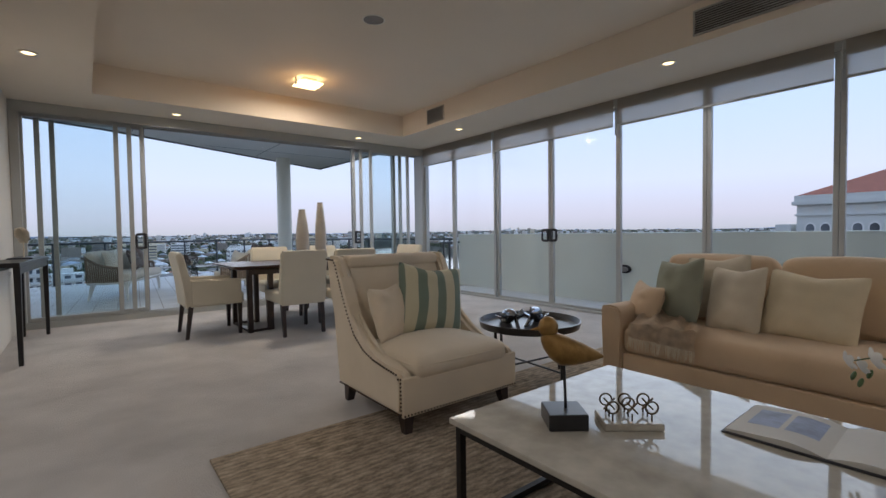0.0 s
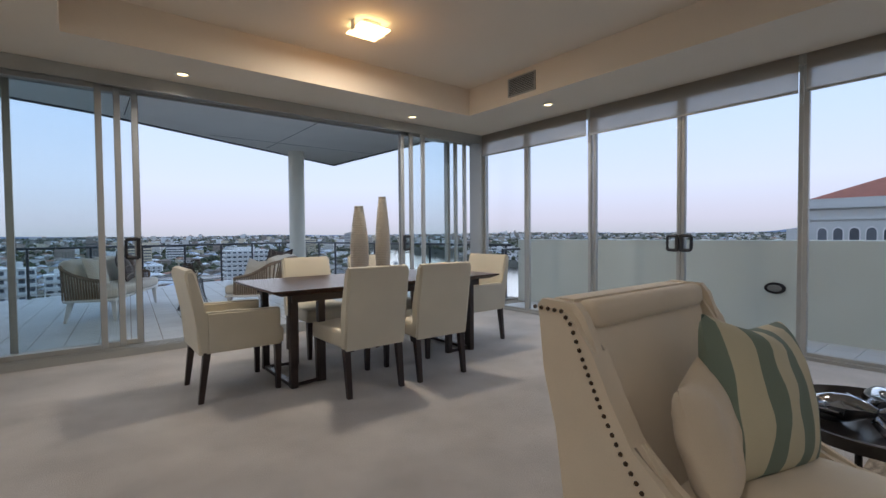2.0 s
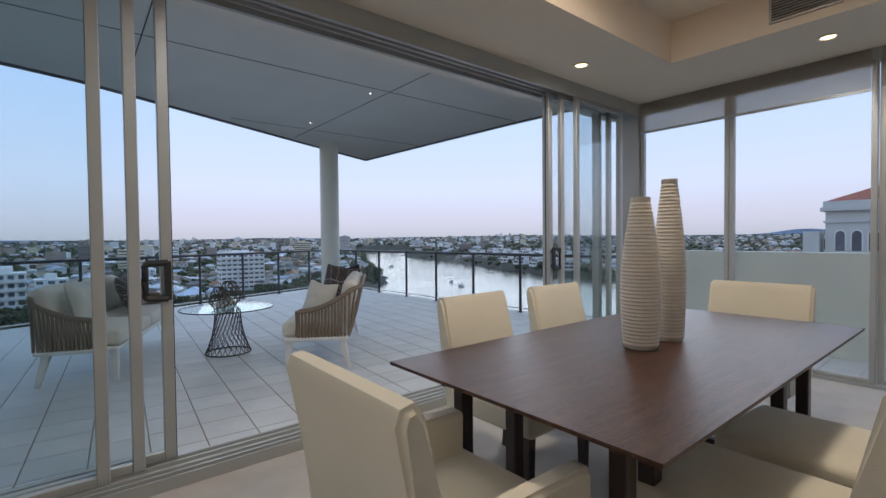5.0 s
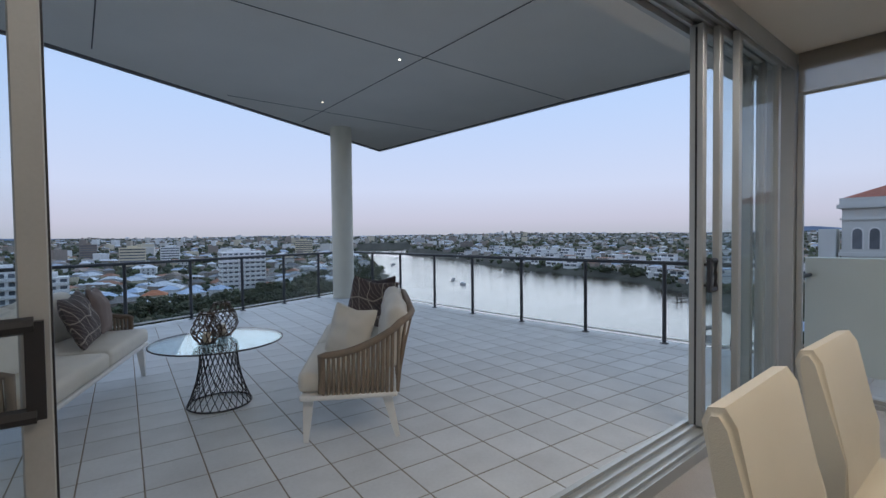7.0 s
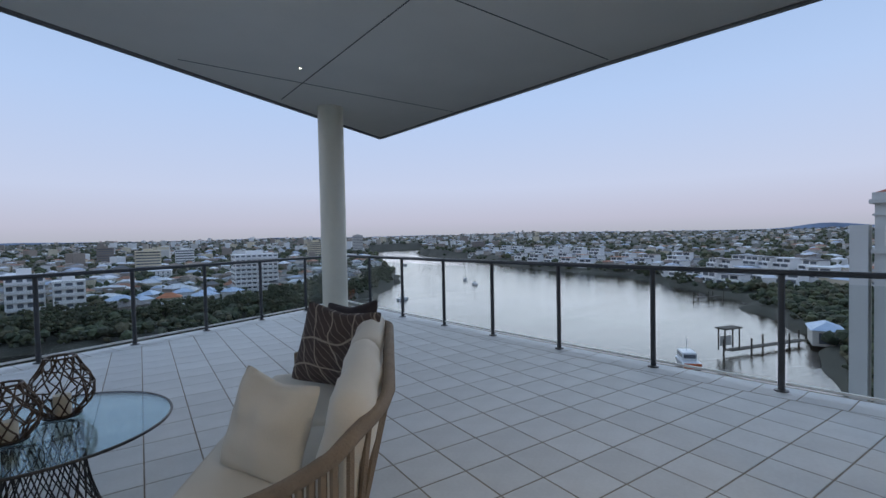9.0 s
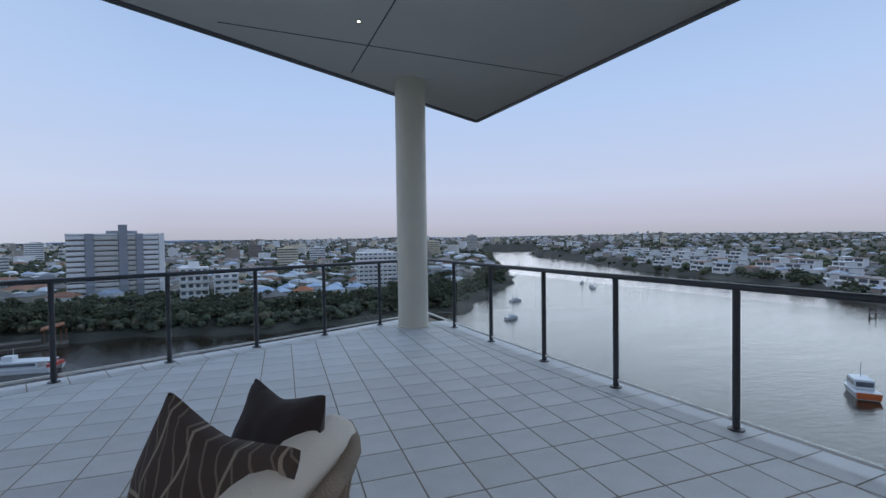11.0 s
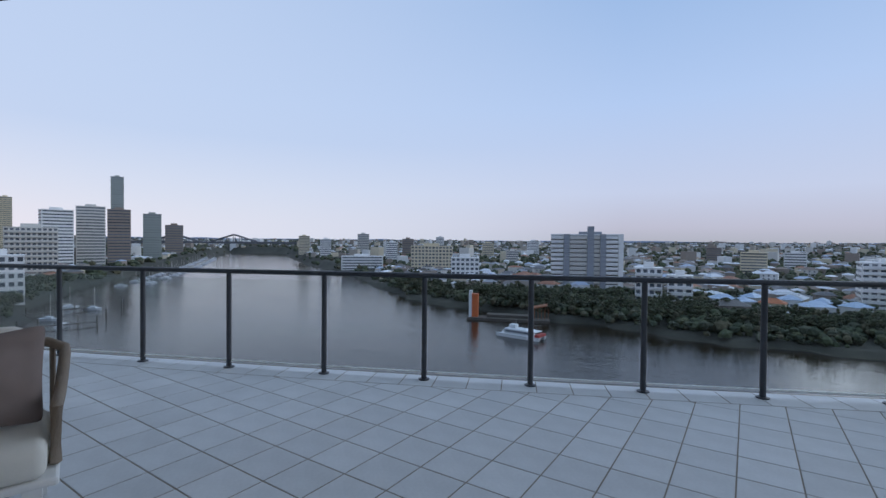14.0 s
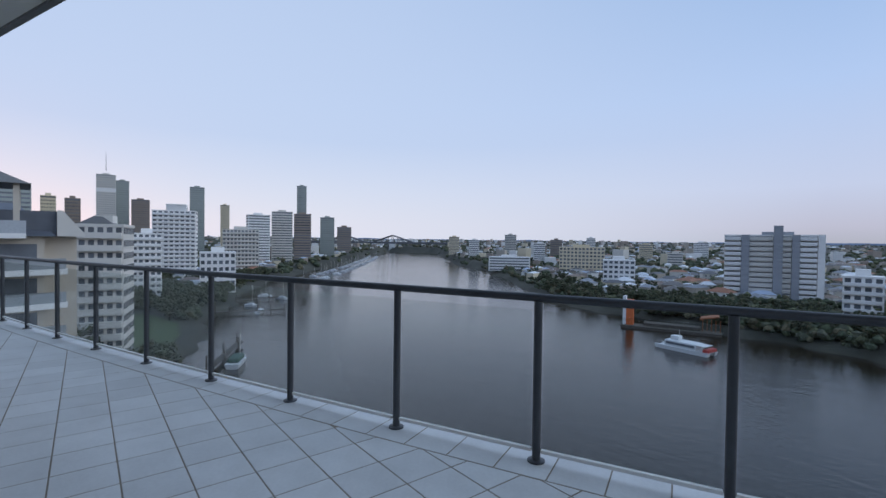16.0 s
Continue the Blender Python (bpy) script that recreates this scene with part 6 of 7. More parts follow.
# -- apartment blocks and towers, set by bearing and distance
def block(az, dist, w_, d_, top, floors, wall, name, label, category, bays=6, balcony=False, turn=None, roof_bits=True, bands=False, core=0.0, foot=None):
    """A flat-roofed block whose front faces the terrace; az is the bearing to the west of north."""
    x, y = -dist * math.sin(math.radians(az)) - 2.4, dist * math.cos(math.radians(az)) + 3.5
    g = ground_at(x, y) - 1.0 if foot is None else foot
    h_ = top - g
    o = thing(name, pose(x, y, g, 0, 0, az if turn is None else az + turn), label, category, "city blocks")
    part("wall", bbox(-w_ / 2, w_ / 2, 0, d_, 0, h_), wall, o)
    fh = h_ / floors
    if roof_bits:
        part("roof_plant", bbox(-w_ * 0.2, w_ * 0.18, d_ * 0.3, d_ * 0.7, h_, h_ + fh * 0.8), wall, o)
        part("roof_edge", bbox(-w_ / 2 - 0.2, w_ / 2 + 0.2, -0.2, d_ + 0.2, h_ - 0.5, h_ + 0.25), wall, o)
    if core:
        part("lift_core", bbox(-w_ * 0.06 + w_ * 0.13, w_ * 0.06 + w_ * 0.13, -1.2, d_ * 0.5, 0, h_ + core), M_CITYGREY, o, "grey lift core")
        for sx in (-0.38, 0.30):
            part("pier", bbox(w_ * sx - 1.6, w_ * sx + 1.6, -0.9, 2, 0, h_ + 0.3), M_CITYGREY, o)
    if bands or dist >= 490:
        bm_ = bbox(-w_ * 0.47, w_ * 0.47, -0.12, 0.2, -fh * 0.2, fh * 0.2)
        far_ = dist >= 800
        wm = mesh_of("window_band", bm_, M_WINFAR if far_ else M_WIN)
        if far_ and floors > 14:
            rm = mesh_of("rib", bbox(-w_ * 0.02, w_ * 0.02, -0.5, 0.1, 0, h_ - fh * 0.6), wall)
            for j in range(11):
                q = new("rib", rm)
                q.parent, q.location = o, (w_ * (j - 5) * 0.094, 0, 0)
        sm = mesh_of("window_band", bbox(-0.12, 0.2, d_ * 0.06, d_ * 0.94, -fh * 0.2, fh * 0.2), M_WINFAR if dist >= 800 else M_WIN)
        for i in range(floors):
            q = new("window_band", wm)
            q.parent, q.location = o, (0, 0, (i + 0.55) * fh)
            for sx in (-1, 1):
                q = new("window_band", sm)
                q.parent, q.location = o, (sx * w_ / 2 - 0.04, 0, (i + 0.55) * fh)
        return o
    bw = w_ / bays
    wm = win_mesh(bw * 0.62, fh * 0.52)
    sm = mesh_of("window", bbox(-0.08, 0.08, -bw * 0.3, bw * 0.3, -fh * 0.25, fh * 0.25), M_WIN)
    bal = mesh_of("balcony", bbox(-w_ * 0.48, w_ * 0.48, -1.5, 0, -0.2, 1.35), wall) if balcony else None
    for i in range(floors):
        zz = (i + 0.55) * fh
        for j in range(bays):
            q = new("window", wm)
            q.parent, q.location = o, (-w_ / 2 + (j + 0.5) * bw, 0, zz)
        kk = max(2, int(d_ / bw))
        for j in range(kk):
            for sx in (-1, 1):
                q = new("window", sm)
                q.parent, q.location = o, (sx * w_ / 2, (j + 0.5) * d_ / kk, zz)
        if bal and i > 0:
            q = new("balcony", bal)
            q.parent, q.location = o, (0, 0, i * fh)
    return o


M_WINFAR = mat("tower_glazing", (0.13, 0.14, 0.15), 0.3, var=0.3, scale=0.3, island=0.3)
M_CITYGREY = mat("city_grey", (0.30, 0.31, 0.33), 0.8, var=0.08, scale=0.2)
M_CITYWHITE = mat("city_white", (0.78, 0.76, 0.73), 0.75, var=0.07, scale=0.2)
M_CITYCREAM = mat("city_cream", (0.68, 0.58, 0.41), 0.8, var=0.07, scale=0.2)
M_CITYPALE = mat("city_pale", (0.62, 0.585, 0.53), 0.75, var=0.07, scale=0.2)
M_CITYBROWN = mat("city_brown", (0.27, 0.215, 0.175), 0.7, var=0.1, scale=0.2)
M_CITYGLASS = mat("city_glass", (0.36, 0.40, 0.37), 0.25, metal=0.3, var=0.1, scale=0.1)

def slab_tower(az, dist, w_, d_, top, floors, turn):
    """A long slab: grey piers and a taller lift core between bays of white balconies."""
    x, y = -dist * math.sin(math.radians(az)) - 2.4, dist * math.cos(math.radians(az)) + 3.5
    g = ground_at(x, y) - 1.0
    h_ = top - g
    fh = h_ / floors
    o = thing("apartment_tower", pose(x, y, g, 0, 0, az + turn), "tall slab apartment tower with grey piers and white balconies", "tower", "city blocks")
    at = lambda f: (f - 0.5) * w_
    part("wall", bbox(-w_ / 2, w_ / 2, 1.6, d_, 0, h_), M_CITYPALE, o)
    part("end_wall", bbox(at(0.935), at(1.0), -0.4, 1.6, 0, h_ + 0.6), M_CITYWHITE, o, "white rendered end wall")
    for a, b, up, fwd in ((0.18, 0.265, 0.5, 0.9), (0.51, 0.60, 6.0, 1.3), (0.69, 0.765, 0.5, 0.9)):
        part("pier", bbox(at(a), at(b), -fwd, 1.6, 0, h_ + up), M_CITYGREY, o, "grey concrete pier")
    part("roof_edge", bbox(-w_ / 2 - 0.2, w_ / 2 + 0.2, 1.4, d_ + 0.2, h_ - 0.5, h_ + 0.5), M_CITYWHITE, o)
    part("roof_plant", bbox(at(0.4), at(0.72), d_ * 0.4, d_ * 0.8, h_, h_ + 2.4), M_CITYGREY, o)
    for a, b, deep in ((0.0, 0.18, 0.0), (0.265, 0.51, 0.5), (0.60, 0.69, 0.5), (0.765, 0.935, 0.0)):
        front = mesh_of("balcony", bbox(at(a) + 0.15, at(b) - 0.15, deep, deep + 0.25, -0.25, fh * 0.64), M_CITYWHITE if deep == 0 else M_CITYPALE)
        glass = mesh_of("window", bbox(at(a) + 0.3, at(b) - 0.3, 1.45, 1.62, fh * 0.05, fh * 0.78), M_WIN)
        deck = mesh_of("slab", bbox(at(a) + 0.1, at(b) - 0.1, deep, 1.6, -0.25, -0.02), M_CITYWHITE)
        for i in range(floors):
            for me_, nm in ((front, "balcony"), (glass, "window"), (deck, "slab")):
                q = new(nm, me_)
                q.parent, q.location = o, (0, 0, i * fh + 0.3)


slab_tower(12.15, 345, 50, 16, 6.5, 13, 4)
block(5.3, 300, 15, 14, -14, 5, M_CITYWHITE, "apartment_block", "white five-storey apartment block with dark balconies", "apartments", 4, True)
block(2.1, 292, 13, 12, -17.5, 5, M_CITYWHITE, "apartment_block", "white apartment block with open balcony floors", "apartments", 3, True)
block(-4.6, 560, 23, 18, -8, 8, M_CITYCREAM, "apartment_block", "square cream apartment block", "apartments", 6)
block(-15.3, 325, 27, 18, -8.3, 9, M_CITYWHITE, "apartment_block", "white apartment block with long balconies", "apartments", 8, True, turn=10, core=0.0)
block(31.0, 485, 44, 18, -4.5, 8, M_CITYCREAM, "apartment_block", "cream stepped apartment block by the river", "apartments", 12)
block(26.8, 375, 23, 16, -12.5, 6, M_CITYWHITE, "apartment_block", "white apartment block with square windows", "apartments", 6)
block(39.6, 520, 46, 18, -17, 5, M_CITYWHITE, "riverside_terrace", "long low white riverside building", "apartments", 14)
block(39.5, 900, 22, 20, 13, 12, M_CITYPALE, "apartment_tower", "pale distant apartment tower", "tower", bands=True)
ot = block(84.2, 1100, 31, 30, 120, 34, M_CITYPALE, "office_tower", "tall pale ribbed office tower", "tower", bands=True)
part("crown_band", bbox(-15.8, 15.8, -0.6, 30, 112.0, 119.0), M_CITYWHITE, ot, "white plant-room band")
bm = bmesh.new()
tube(bm, (0, 12, 154), (0, 12, 190), 0.7, 0.25, n=6)
part("antenna", bm, M_CITYGREY, ot)
block(82.85, 1120, 22, 30, 112, 32, M_CITYGLASS, "office_tower", "tall green-glass office tower", "tower", bands=True)
block(81.3, 1000, 28, 28, 68, 24, M_CITYBROWN, "office_tower", "dark bronze office tower", "tower", bands=True)
block(78.2, 420, 30, 22, 22, 17, M_CITYWHITE, "apartment_tower", "white stepped balcony tower beside the river", "tower", 8, True, turn=-6)
block(78.0, 424, 14, 14, 27, 19, M_CITYWHITE, "apartment_tower", "narrow white upper stage of a balcony tower", "tower", 4, True, turn=-6, foot=8)
block(76.1, 1000, 25, 25, 97, 30, M_CITYGLASS, "office_tower", "tall grey-green glass tower", "tower", bands=True)
block(73.35, 1300, 21, 21, 84, 26, M_CITYCREAM, "office_tower", "slim sunlit cream tower", "tower", bands=True)
block(71.6, 480, 32, 16, 9, 11, M_CITYPALE, "apartment_block", "long pale apartment block with many balconies", "apartments", 10, True)
block(73.9, 330, 21, 14, -8.5, 6, M_CITYWHITE, "apartment_block", "low white building with stepped roof", "apartments", 6)
block(69.7, 620, 26, 20, 30, 18, M_CITYWHITE, "apartment_tower", "white apartment tower with blue-grey bays", "tower", 6, True, turn=8)
block(67.2, 640, 26, 22, 36, 20, M_CITYPALE, "apartment_tower", "pale apartment tower with rounded corners", "tower", 6, True)
block(65.05, 1100, 21, 24, 121, 36, M_CITYGLASS, "office_tower", "slender dark glass skyscraper", "tower", bands=True)
block(64.9, 645, 22, 22, 34, 19, M_CITYBROWN, "apartment_tower", "brown-grey riverside apartment tower", "tower", 6, True)
block(62.05, 800, 23, 24, 37, 18, M_CITYGLASS, "office_tower", "square glass office tower", "tower", bands=True)
block(60.05, 950, 28, 24, 25, 12, M_CITYBROWN, "office_block", "dark square office block", "tower", bands=True)
block(91.0, 700, 30, 30, 60, 18, M_CITYGLASS, "office_tower", "green glass tower behind the neighbouring roofs", "tower", bands=True)
block(88.6, 800, 16, 20, 54, 18, M_CITYCREAM, "office_tower", "cream tower under construction cranes", "tower", bands=True)
block(86.8, 800, 17, 20, 52, 18, M_CITYBROWN, "office_tower", "brown tower in the city centre", "tower", bands=True)
cb_ = block(84.3, 150, 10, 14, 4.2, 12, M_CITYPALE, "apartment_block", "cream apartment block with a hipped turret roof", "apartments", 5, True, turn=-12)
part("turret_roof", hip_roof(3.2, 3.2, 2.6, 0.5), mat("turret_slate", (0.12, 0.115, 0.11), 0.7, var=0.2), cb_, "dark hipped turret roof", m=pose(-1.5, 5, 4.2 - cb_.location.z + 0.3))
part("turret", bbox(-4.4, 1.4, 2.1, 7.9, 0, 0.31), M_CITYCREAM, cb_, m=pose(0, 0, 4.2 - cb_.location.z))
block(80.6, 300, 14, 14, 3.0, 11, M_CITYWHITE, "apartment_block", "white apartment block near the park", "apartments", 5, True)
mid = [(44, 760, 26, 6), (46.5, 900, 30, 12), (48, 700, 22, -6), (36, 700, 26, 2), (34, 820, 30, 8), (30, 900, 24, 12), (24, 800, 30, 2), (21, 640, 26, -8), (18.5, 900, 34, 6), (-1, 800, 30, -2), (-8, 700, 34, -6), (-22, 760, 40, 0), (-27, 900, 30, 10), (-36, 1250, 46, 0), (-42, 900, 38, -8), (-47, 700, 34, -16), (50.5, 1000, 30, 16), (52.5, 1200, 40, 12), (58, 760, 20, -14), (61, 560, 24, -18), (64, 520, 22, -16), (66, 470, 24, -20), (69, 400, 20, -22)]
for i, (az, dist, w_, top) in enumerate(mid):
    if shore(-dist * math.sin(math.radians(az)), dist * math.cos(math.radians(az))) < 12:
        continue
    block(az, dist, w_ * 0.66, 14, top - 4, max(3, int((top + 29) / 3.4)), (M_CITYWHITE, M_CITYCREAM, M_CITYPALE, M_CITYWHITE, M_CITYBROWN)[i % 5], "apartment_block", ("white", "cream", "pale grey", "white", "brown")[i % 5] + " mid-rise block among the trees", "apartments", 6)


# -- the neighbouring apartment house on this bank
def neighbour():
    o = thing("neighbouring_apartments", pose(-57, 5.6, -35, 0, 0, 0), "beige apartment house with curved balconies and slate roofs", "apartments")
    wall = mat("neighbour_wall", (0.54, 0.48, 0.40), 0.8, var=0.08, scale=0.3)
    part("wall", bbox(-22, 0, -18, 0, 0, 36.2), wall, o)
    part("wing", bbox(-13, -2.2, 0.002, 2.4, 0, 36.2), wall, o)
    bm = bmesh.new()
    v = [bm.verts.new(c) for c in ((-23, -19, 36.2), (0.8, -19, 36.2), (0.8, 0.8, 36.2), (-23, 0.8, 36.2), (-11, -16, 39.6), (-11, -2, 39.6))]
    for f in ((0, 1, 4), (1, 2, 5, 4), (2, 3, 5), (3, 0, 4, 5), (3, 2, 1, 0)):
        bm.faces.new([v[i] for i in f])
    part("roof", bm, mat("slate_roof", (0.10, 0.11, 0.13), 0.6, var=0.15, scale=1.0), o)
    slate = mat("gable_slate", (0.11, 0.12, 0.14), 0.6, var=0.2, scale=0.8)
    part("gable_roof", profile_solid([(-3.0, 36.21), (2.8, 36.21), (2.8, 36.45), (1.0, 38.5), (-3.0, 38.5)], -12, -1.0, 0), slate, o, "dark slate gable roof")
    part("gable_end", profile_solid([(0.9, 36.21), (2.9, 36.21), (2.9, 36.5), (1.3, 38.6), (0.9, 38.6)], -0.998, -0.4, 0), M_CITYPALE, o, "pale metal roof end")
    part("canopy_roof", hip_roof(3.4, 3.4, 2.0, 0.3), mat("canopy_slate", (0.16, 0.15, 0.14), 0.7, var=0.2), o, "dark hipped roof over the top balcony", m=pose(-1.0, -4.6, 40.6))
    for px_, py_ in ((1.9, -1.8), (1.9, -7.4), (-3.8, -1.8), (-3.8, -7.4)):
        part("canopy_post", bbox(px_ - 0.2, px_ + 0.2, py_ - 0.2, py_ + 0.2, 36.4, 40.62), wall, o)
    part("roof_terrace", bbox(-4.4, 2.4, -8.0, -1.2, 36.0, 36.42), M_CITYWHITE, o)
    part("roof_rail", bbox(2.25, 2.33, -8.0, -1.2, 36.42, 37.5), mat("white_railing", (0.40, 0.42, 0.44), 0.5, var=0.1), o)
    slab_m = mesh_of("balcony", poly_slab([(-1.0, 1.6)] + [(0.2 + 1.6 * math.sin(math.pi * i / 10) + 0.2, 1.6 - 14 * i / 10) for i in range(11)] + [(-1.0, -12.4)], -0.25, 0.25), M_CITYWHITE)
    gl = mesh_of("balcony_glass", poly_slab([(0.25, 1.5)] + [(0.25 + 1.55 * math.sin(math.pi * i / 10), 1.5 - 13.8 * i / 10) for i in range(11)], 0.25, 1.2), mat("balcony_screen", (0.25, 0.27, 0.28), 0.3, var=0.1))
    wm = mesh_of("window", bbox(-0.1, 0.06, -1.5, 1.5, -1.15, 1.1), M_WIN)
    for f in range(11):
        z = 2.5 + f * 3.05
        q = new("balcony", slab_m)
        q.parent, q.location = o, (0, 0, z)
        q2 = new("balcony_glass", gl)
        q2.parent, q2.location = q, (0, 0, 0)
        for j in range(4):
            w_ = new("window", wm)
            w_.parent, w_.location = o, (0, -2.0 - j * 3.6, z + 1.4)


neighbour()


# -- the classical building east of the side balcony
def classical():
    o = thing("classical_building", pose(72, 12.3, 0, 0, 0, 4), "white classical building with arched windows and a terracotta roof", "building")
    wall = mat("classical_wall", (0.60, 0.60, 0.57), 0.75, var=0.05, scale=0.3)
    part("wall", bbox(0, 24, -40, 0, -35, 4.2), wall, o)
    part("cornice", bbox(-0.5, 24.5, -40.5, 0.5, 4.2, 4.7), wall, o)
    part("parapet", bbox(-0.25, 24.2, -40.2, 0.25, 4.7, 5.5), wall, o)
    part("string_course", bbox(-0.3, 24, -40.3, 0.3, -1.9, -1.4), wall, o)
    part("string_course", bbox(-0.2, 24, -40.2, 0.2, 2.7, 2.95), wall, o)
    part("porch", bbox(-1.0, 3.0, 0.5, 2.2, -35, 1.6), wall, o)
    bm = bmesh.new()
    v = [bm.verts.new(c) for c in ((-0.2, -40, 5.5), (24, -40, 5.5), (24, 0, 5.5), (-0.2, 0, 5.5), (12, -28, 10.5), (12, -12, 10.5))]
    for f in ((0, 1, 4), (1, 2, 5, 4), (2, 3, 5), (3, 0, 4, 5), (3, 2, 1, 0)):
        bm.faces.new([v[i] for i in f])
    part("roof", bm, mat("terracotta", (0.32, 0.10, 0.06), 0.8, var=0.2, scale=1.5), o, "terracotta tiled roof")
    arch = [(-0.7, -1.3)] + [(0.7 * -math.cos(math.pi * i / 10), 1.2 + 0.7 * math.sin(math.pi * i / 10)) for i in range(11)] + [(0.7, -1.3)]
    am = mesh_of("arched_window", profile_solid(arch, -0.12, 0.12, 0), M_WIN)
    fmesh = [(-0.92, -1.3)] + [(0.92 * -math.cos(math.pi * i / 10), 1.2 + 0.92 * math.sin(math.pi * i / 10)) for i in range(11)] + [(0.92, -1.3)]
    sm = mesh_of("surround", profile_solid(fmesh, -0.06, 0.06, 0), M_CITYWHITE)
    rm = mesh_of("rosette", lathe([(0.0, -0.08), (0.28, -0.08), (0.28, 0.08), (0.0, 0.08)], 16), M_CITYPALE)
    for i in range(22):
        q = new("arched_window", am)
        q.parent, q.location, q.scale = o, (-0.02, -1.5 - i * 1.6, 0.1), (1, 0.66, 0.8)
        s = new("surround", sm)
        s.parent, s.location, s.scale = o, (-0.02, -1.5 - i * 1.6, 0.1), (1, 0.66, 0.8)
        r = new("rosette", rm)
        r.parent, r.matrix_basis = o, pose(-0.02, -1.5 - i * 1.6, 3.5, 0, 90, 0)


classical()


# -- bridge, boats and jetties
def bridge():
    o = thing("steel_bridge", pose(-1190, 815, 0, 0, 0, 35), "distant steel cantilever bridge over the river", "bridge")
    grey = mat("bridge_steel", (0.12, 0.12, 0.13), 0.6)
    part("deck", bbox(-330, 250, -8, 8, -12, -6), grey, o)
    for x in (-120, 40):
        part("pier", bbox(x - 9, x + 9, -9, 9, -40, -12), M_CITYWHITE, o, "white stone pier")
        bm = bmesh.new()
        for s in (-1, 1):
            for dx in (-62, 62):
                tube(bm, (x, s * 7, 14), (x + dx, s * 7, -6), 1.6, n=4)
            for dx in (-36, -18, 0, 18, 36):
                tube(bm, (x + dx, s * 7, -8), (x + dx * 0.9, s * 7, 14 - abs(dx) * 0.33), 1.0, n=4)
        part("truss", bm, grey, o)
    for i in range(7):
        part("column", bbox(-320 + i * 30, -316 + i * 30, -5, 5, -38, -12), grey, o)


bridge()
M_HULL = mat("boat_white", (0.70, 0.71, 0.72), 0.4, var=0.05)
M_ORANGE = mat("safety_orange", (0.60, 0.14, 0.04), 0.5, var=0.15, scale=0.5)
M_RED = mat("ferry_red", (0.45, 0.06, 0.05), 0.5)
M_RUST = mat("rusted_steel", (0.26, 0.10, 0.045), 0.8, var=0.3, scale=0.4)
M_TIMBER = mat("jetty_timber", (0.10, 0.085, 0.07), 0.9, var=0.3, scale=0.6)


def hull_bm(l_, b_, h_, x0=0.0, y0=0.0):
    bm = bmesh.new()
    pts = [(-0.5, 0.5), (-0.5, -0.5), (0.25, -0.5), (0.42, -0.25), (0.5, 0.0), (0.42, 0.25), (0.25, 0.5)]
    lo = [bm.verts.new((x0 + p[0] * l_ * 0.95, y0 + p[1] * b_ * 0.75, -0.3)) for p in pts]
    hi = [bm.verts.new((x0 + p[0] * l_, y0 + p[1] * b_, h_)) for p in pts]
    bm.faces.new(lo[::-1])
    bm.faces.new(hi)
    for i in range(len(pts)):
        j = (i + 1) % len(pts)
        bm.faces.new((lo[i], lo[j], hi[j], hi[i]))
    return bm


def ferry():
    o = thing("ferry", pose(-65, 177, WATER, 0, 0, 171) @ Matrix.Scale(0.9, 4), "white catamaran ferry with a red stern", "ferry")
    for s in (-1, 1):
        part("hull", hull_bm(22, 2.0, 1.5, 0, s * 2.6), M_HULL, o)
    part("deck", bbox(-10.5, 8.5, -3.5, 3.5, 1.3, 1.6), M_HULL, o)
    part("cabin", bbox(-6, 6.5, -3.0, 3.0, 1.6, 3.9, 0.3, 2), M_HULL, o)
    for s in (-1, 1):
        part("window_band", bbox(-5.6, 5.8, s * 3.02 - 0.04, s * 3.02 + 0.04, 2.3, 3.3), M_WIN, o)
    part("wheelhouse", bbox(1.5, 4.8, -1.5, 1.5, 3.9, 5.6, 0.2, 2), M_HULL, o)
    part("windscreen", bbox(4.78, 4.86, -1.3, 1.3, 4.5, 5.3), M_WIN, o)
    part("awning", bbox(-9.5, -5.5, -2.8, 2.8, 3.5, 3.7), M_HULL, o)
    part("stern", bbox(-10.8, -8.8, -3.3, 3.3, 1.6, 2.7), M_RED, o, "red stern deck")
    bm = bmesh.new()
    tube(bm, (2, 0, 5.6), (2, 0, 8), 0.08, n=6)
    part("mast", bm, M_HULL, o)


ferry()


def pontoon():
    o = thing("ferry_terminal", pose(-84, 211, WATER, 0, 0, 16), "floating ferry pontoon with an orange and white pylon", "pontoon")
    part("platform", bbox(-19, 20, -4, 4, -0.5, 1.2), M_TIMBER, o)
    part("pylon_orange", bbox(-17.2, -14.2, -1.6, 1.2, 1.2, 12.5), M_ORANGE, o, "orange face of the pylon")
    part("pylon_white", bbox(-18.6, -17.2, -1.6, 1.2, 1.2, 14.0), M_HULL, o)
    part("shed", bbox(-10, 12, -1, 5, 1.2, 2.6), M_TIMBER, o)
    part("gangway", bbox(13, 20, 1, 9, 3.2, 3.7, m=pose(0, 0, 0, 0, -12, 0)), M_RUST, o, "rust-brown gangway")
    bm = bmesh.new()
    for k_ in range(5):
        tube(bm, (13 + k_ * 1.6, 1, 1), (13 + k_ * 1.6, 1, 6.0), 0.15, n=5)
    part("gangway_truss", bm, M_RUST, o)


pontoon()


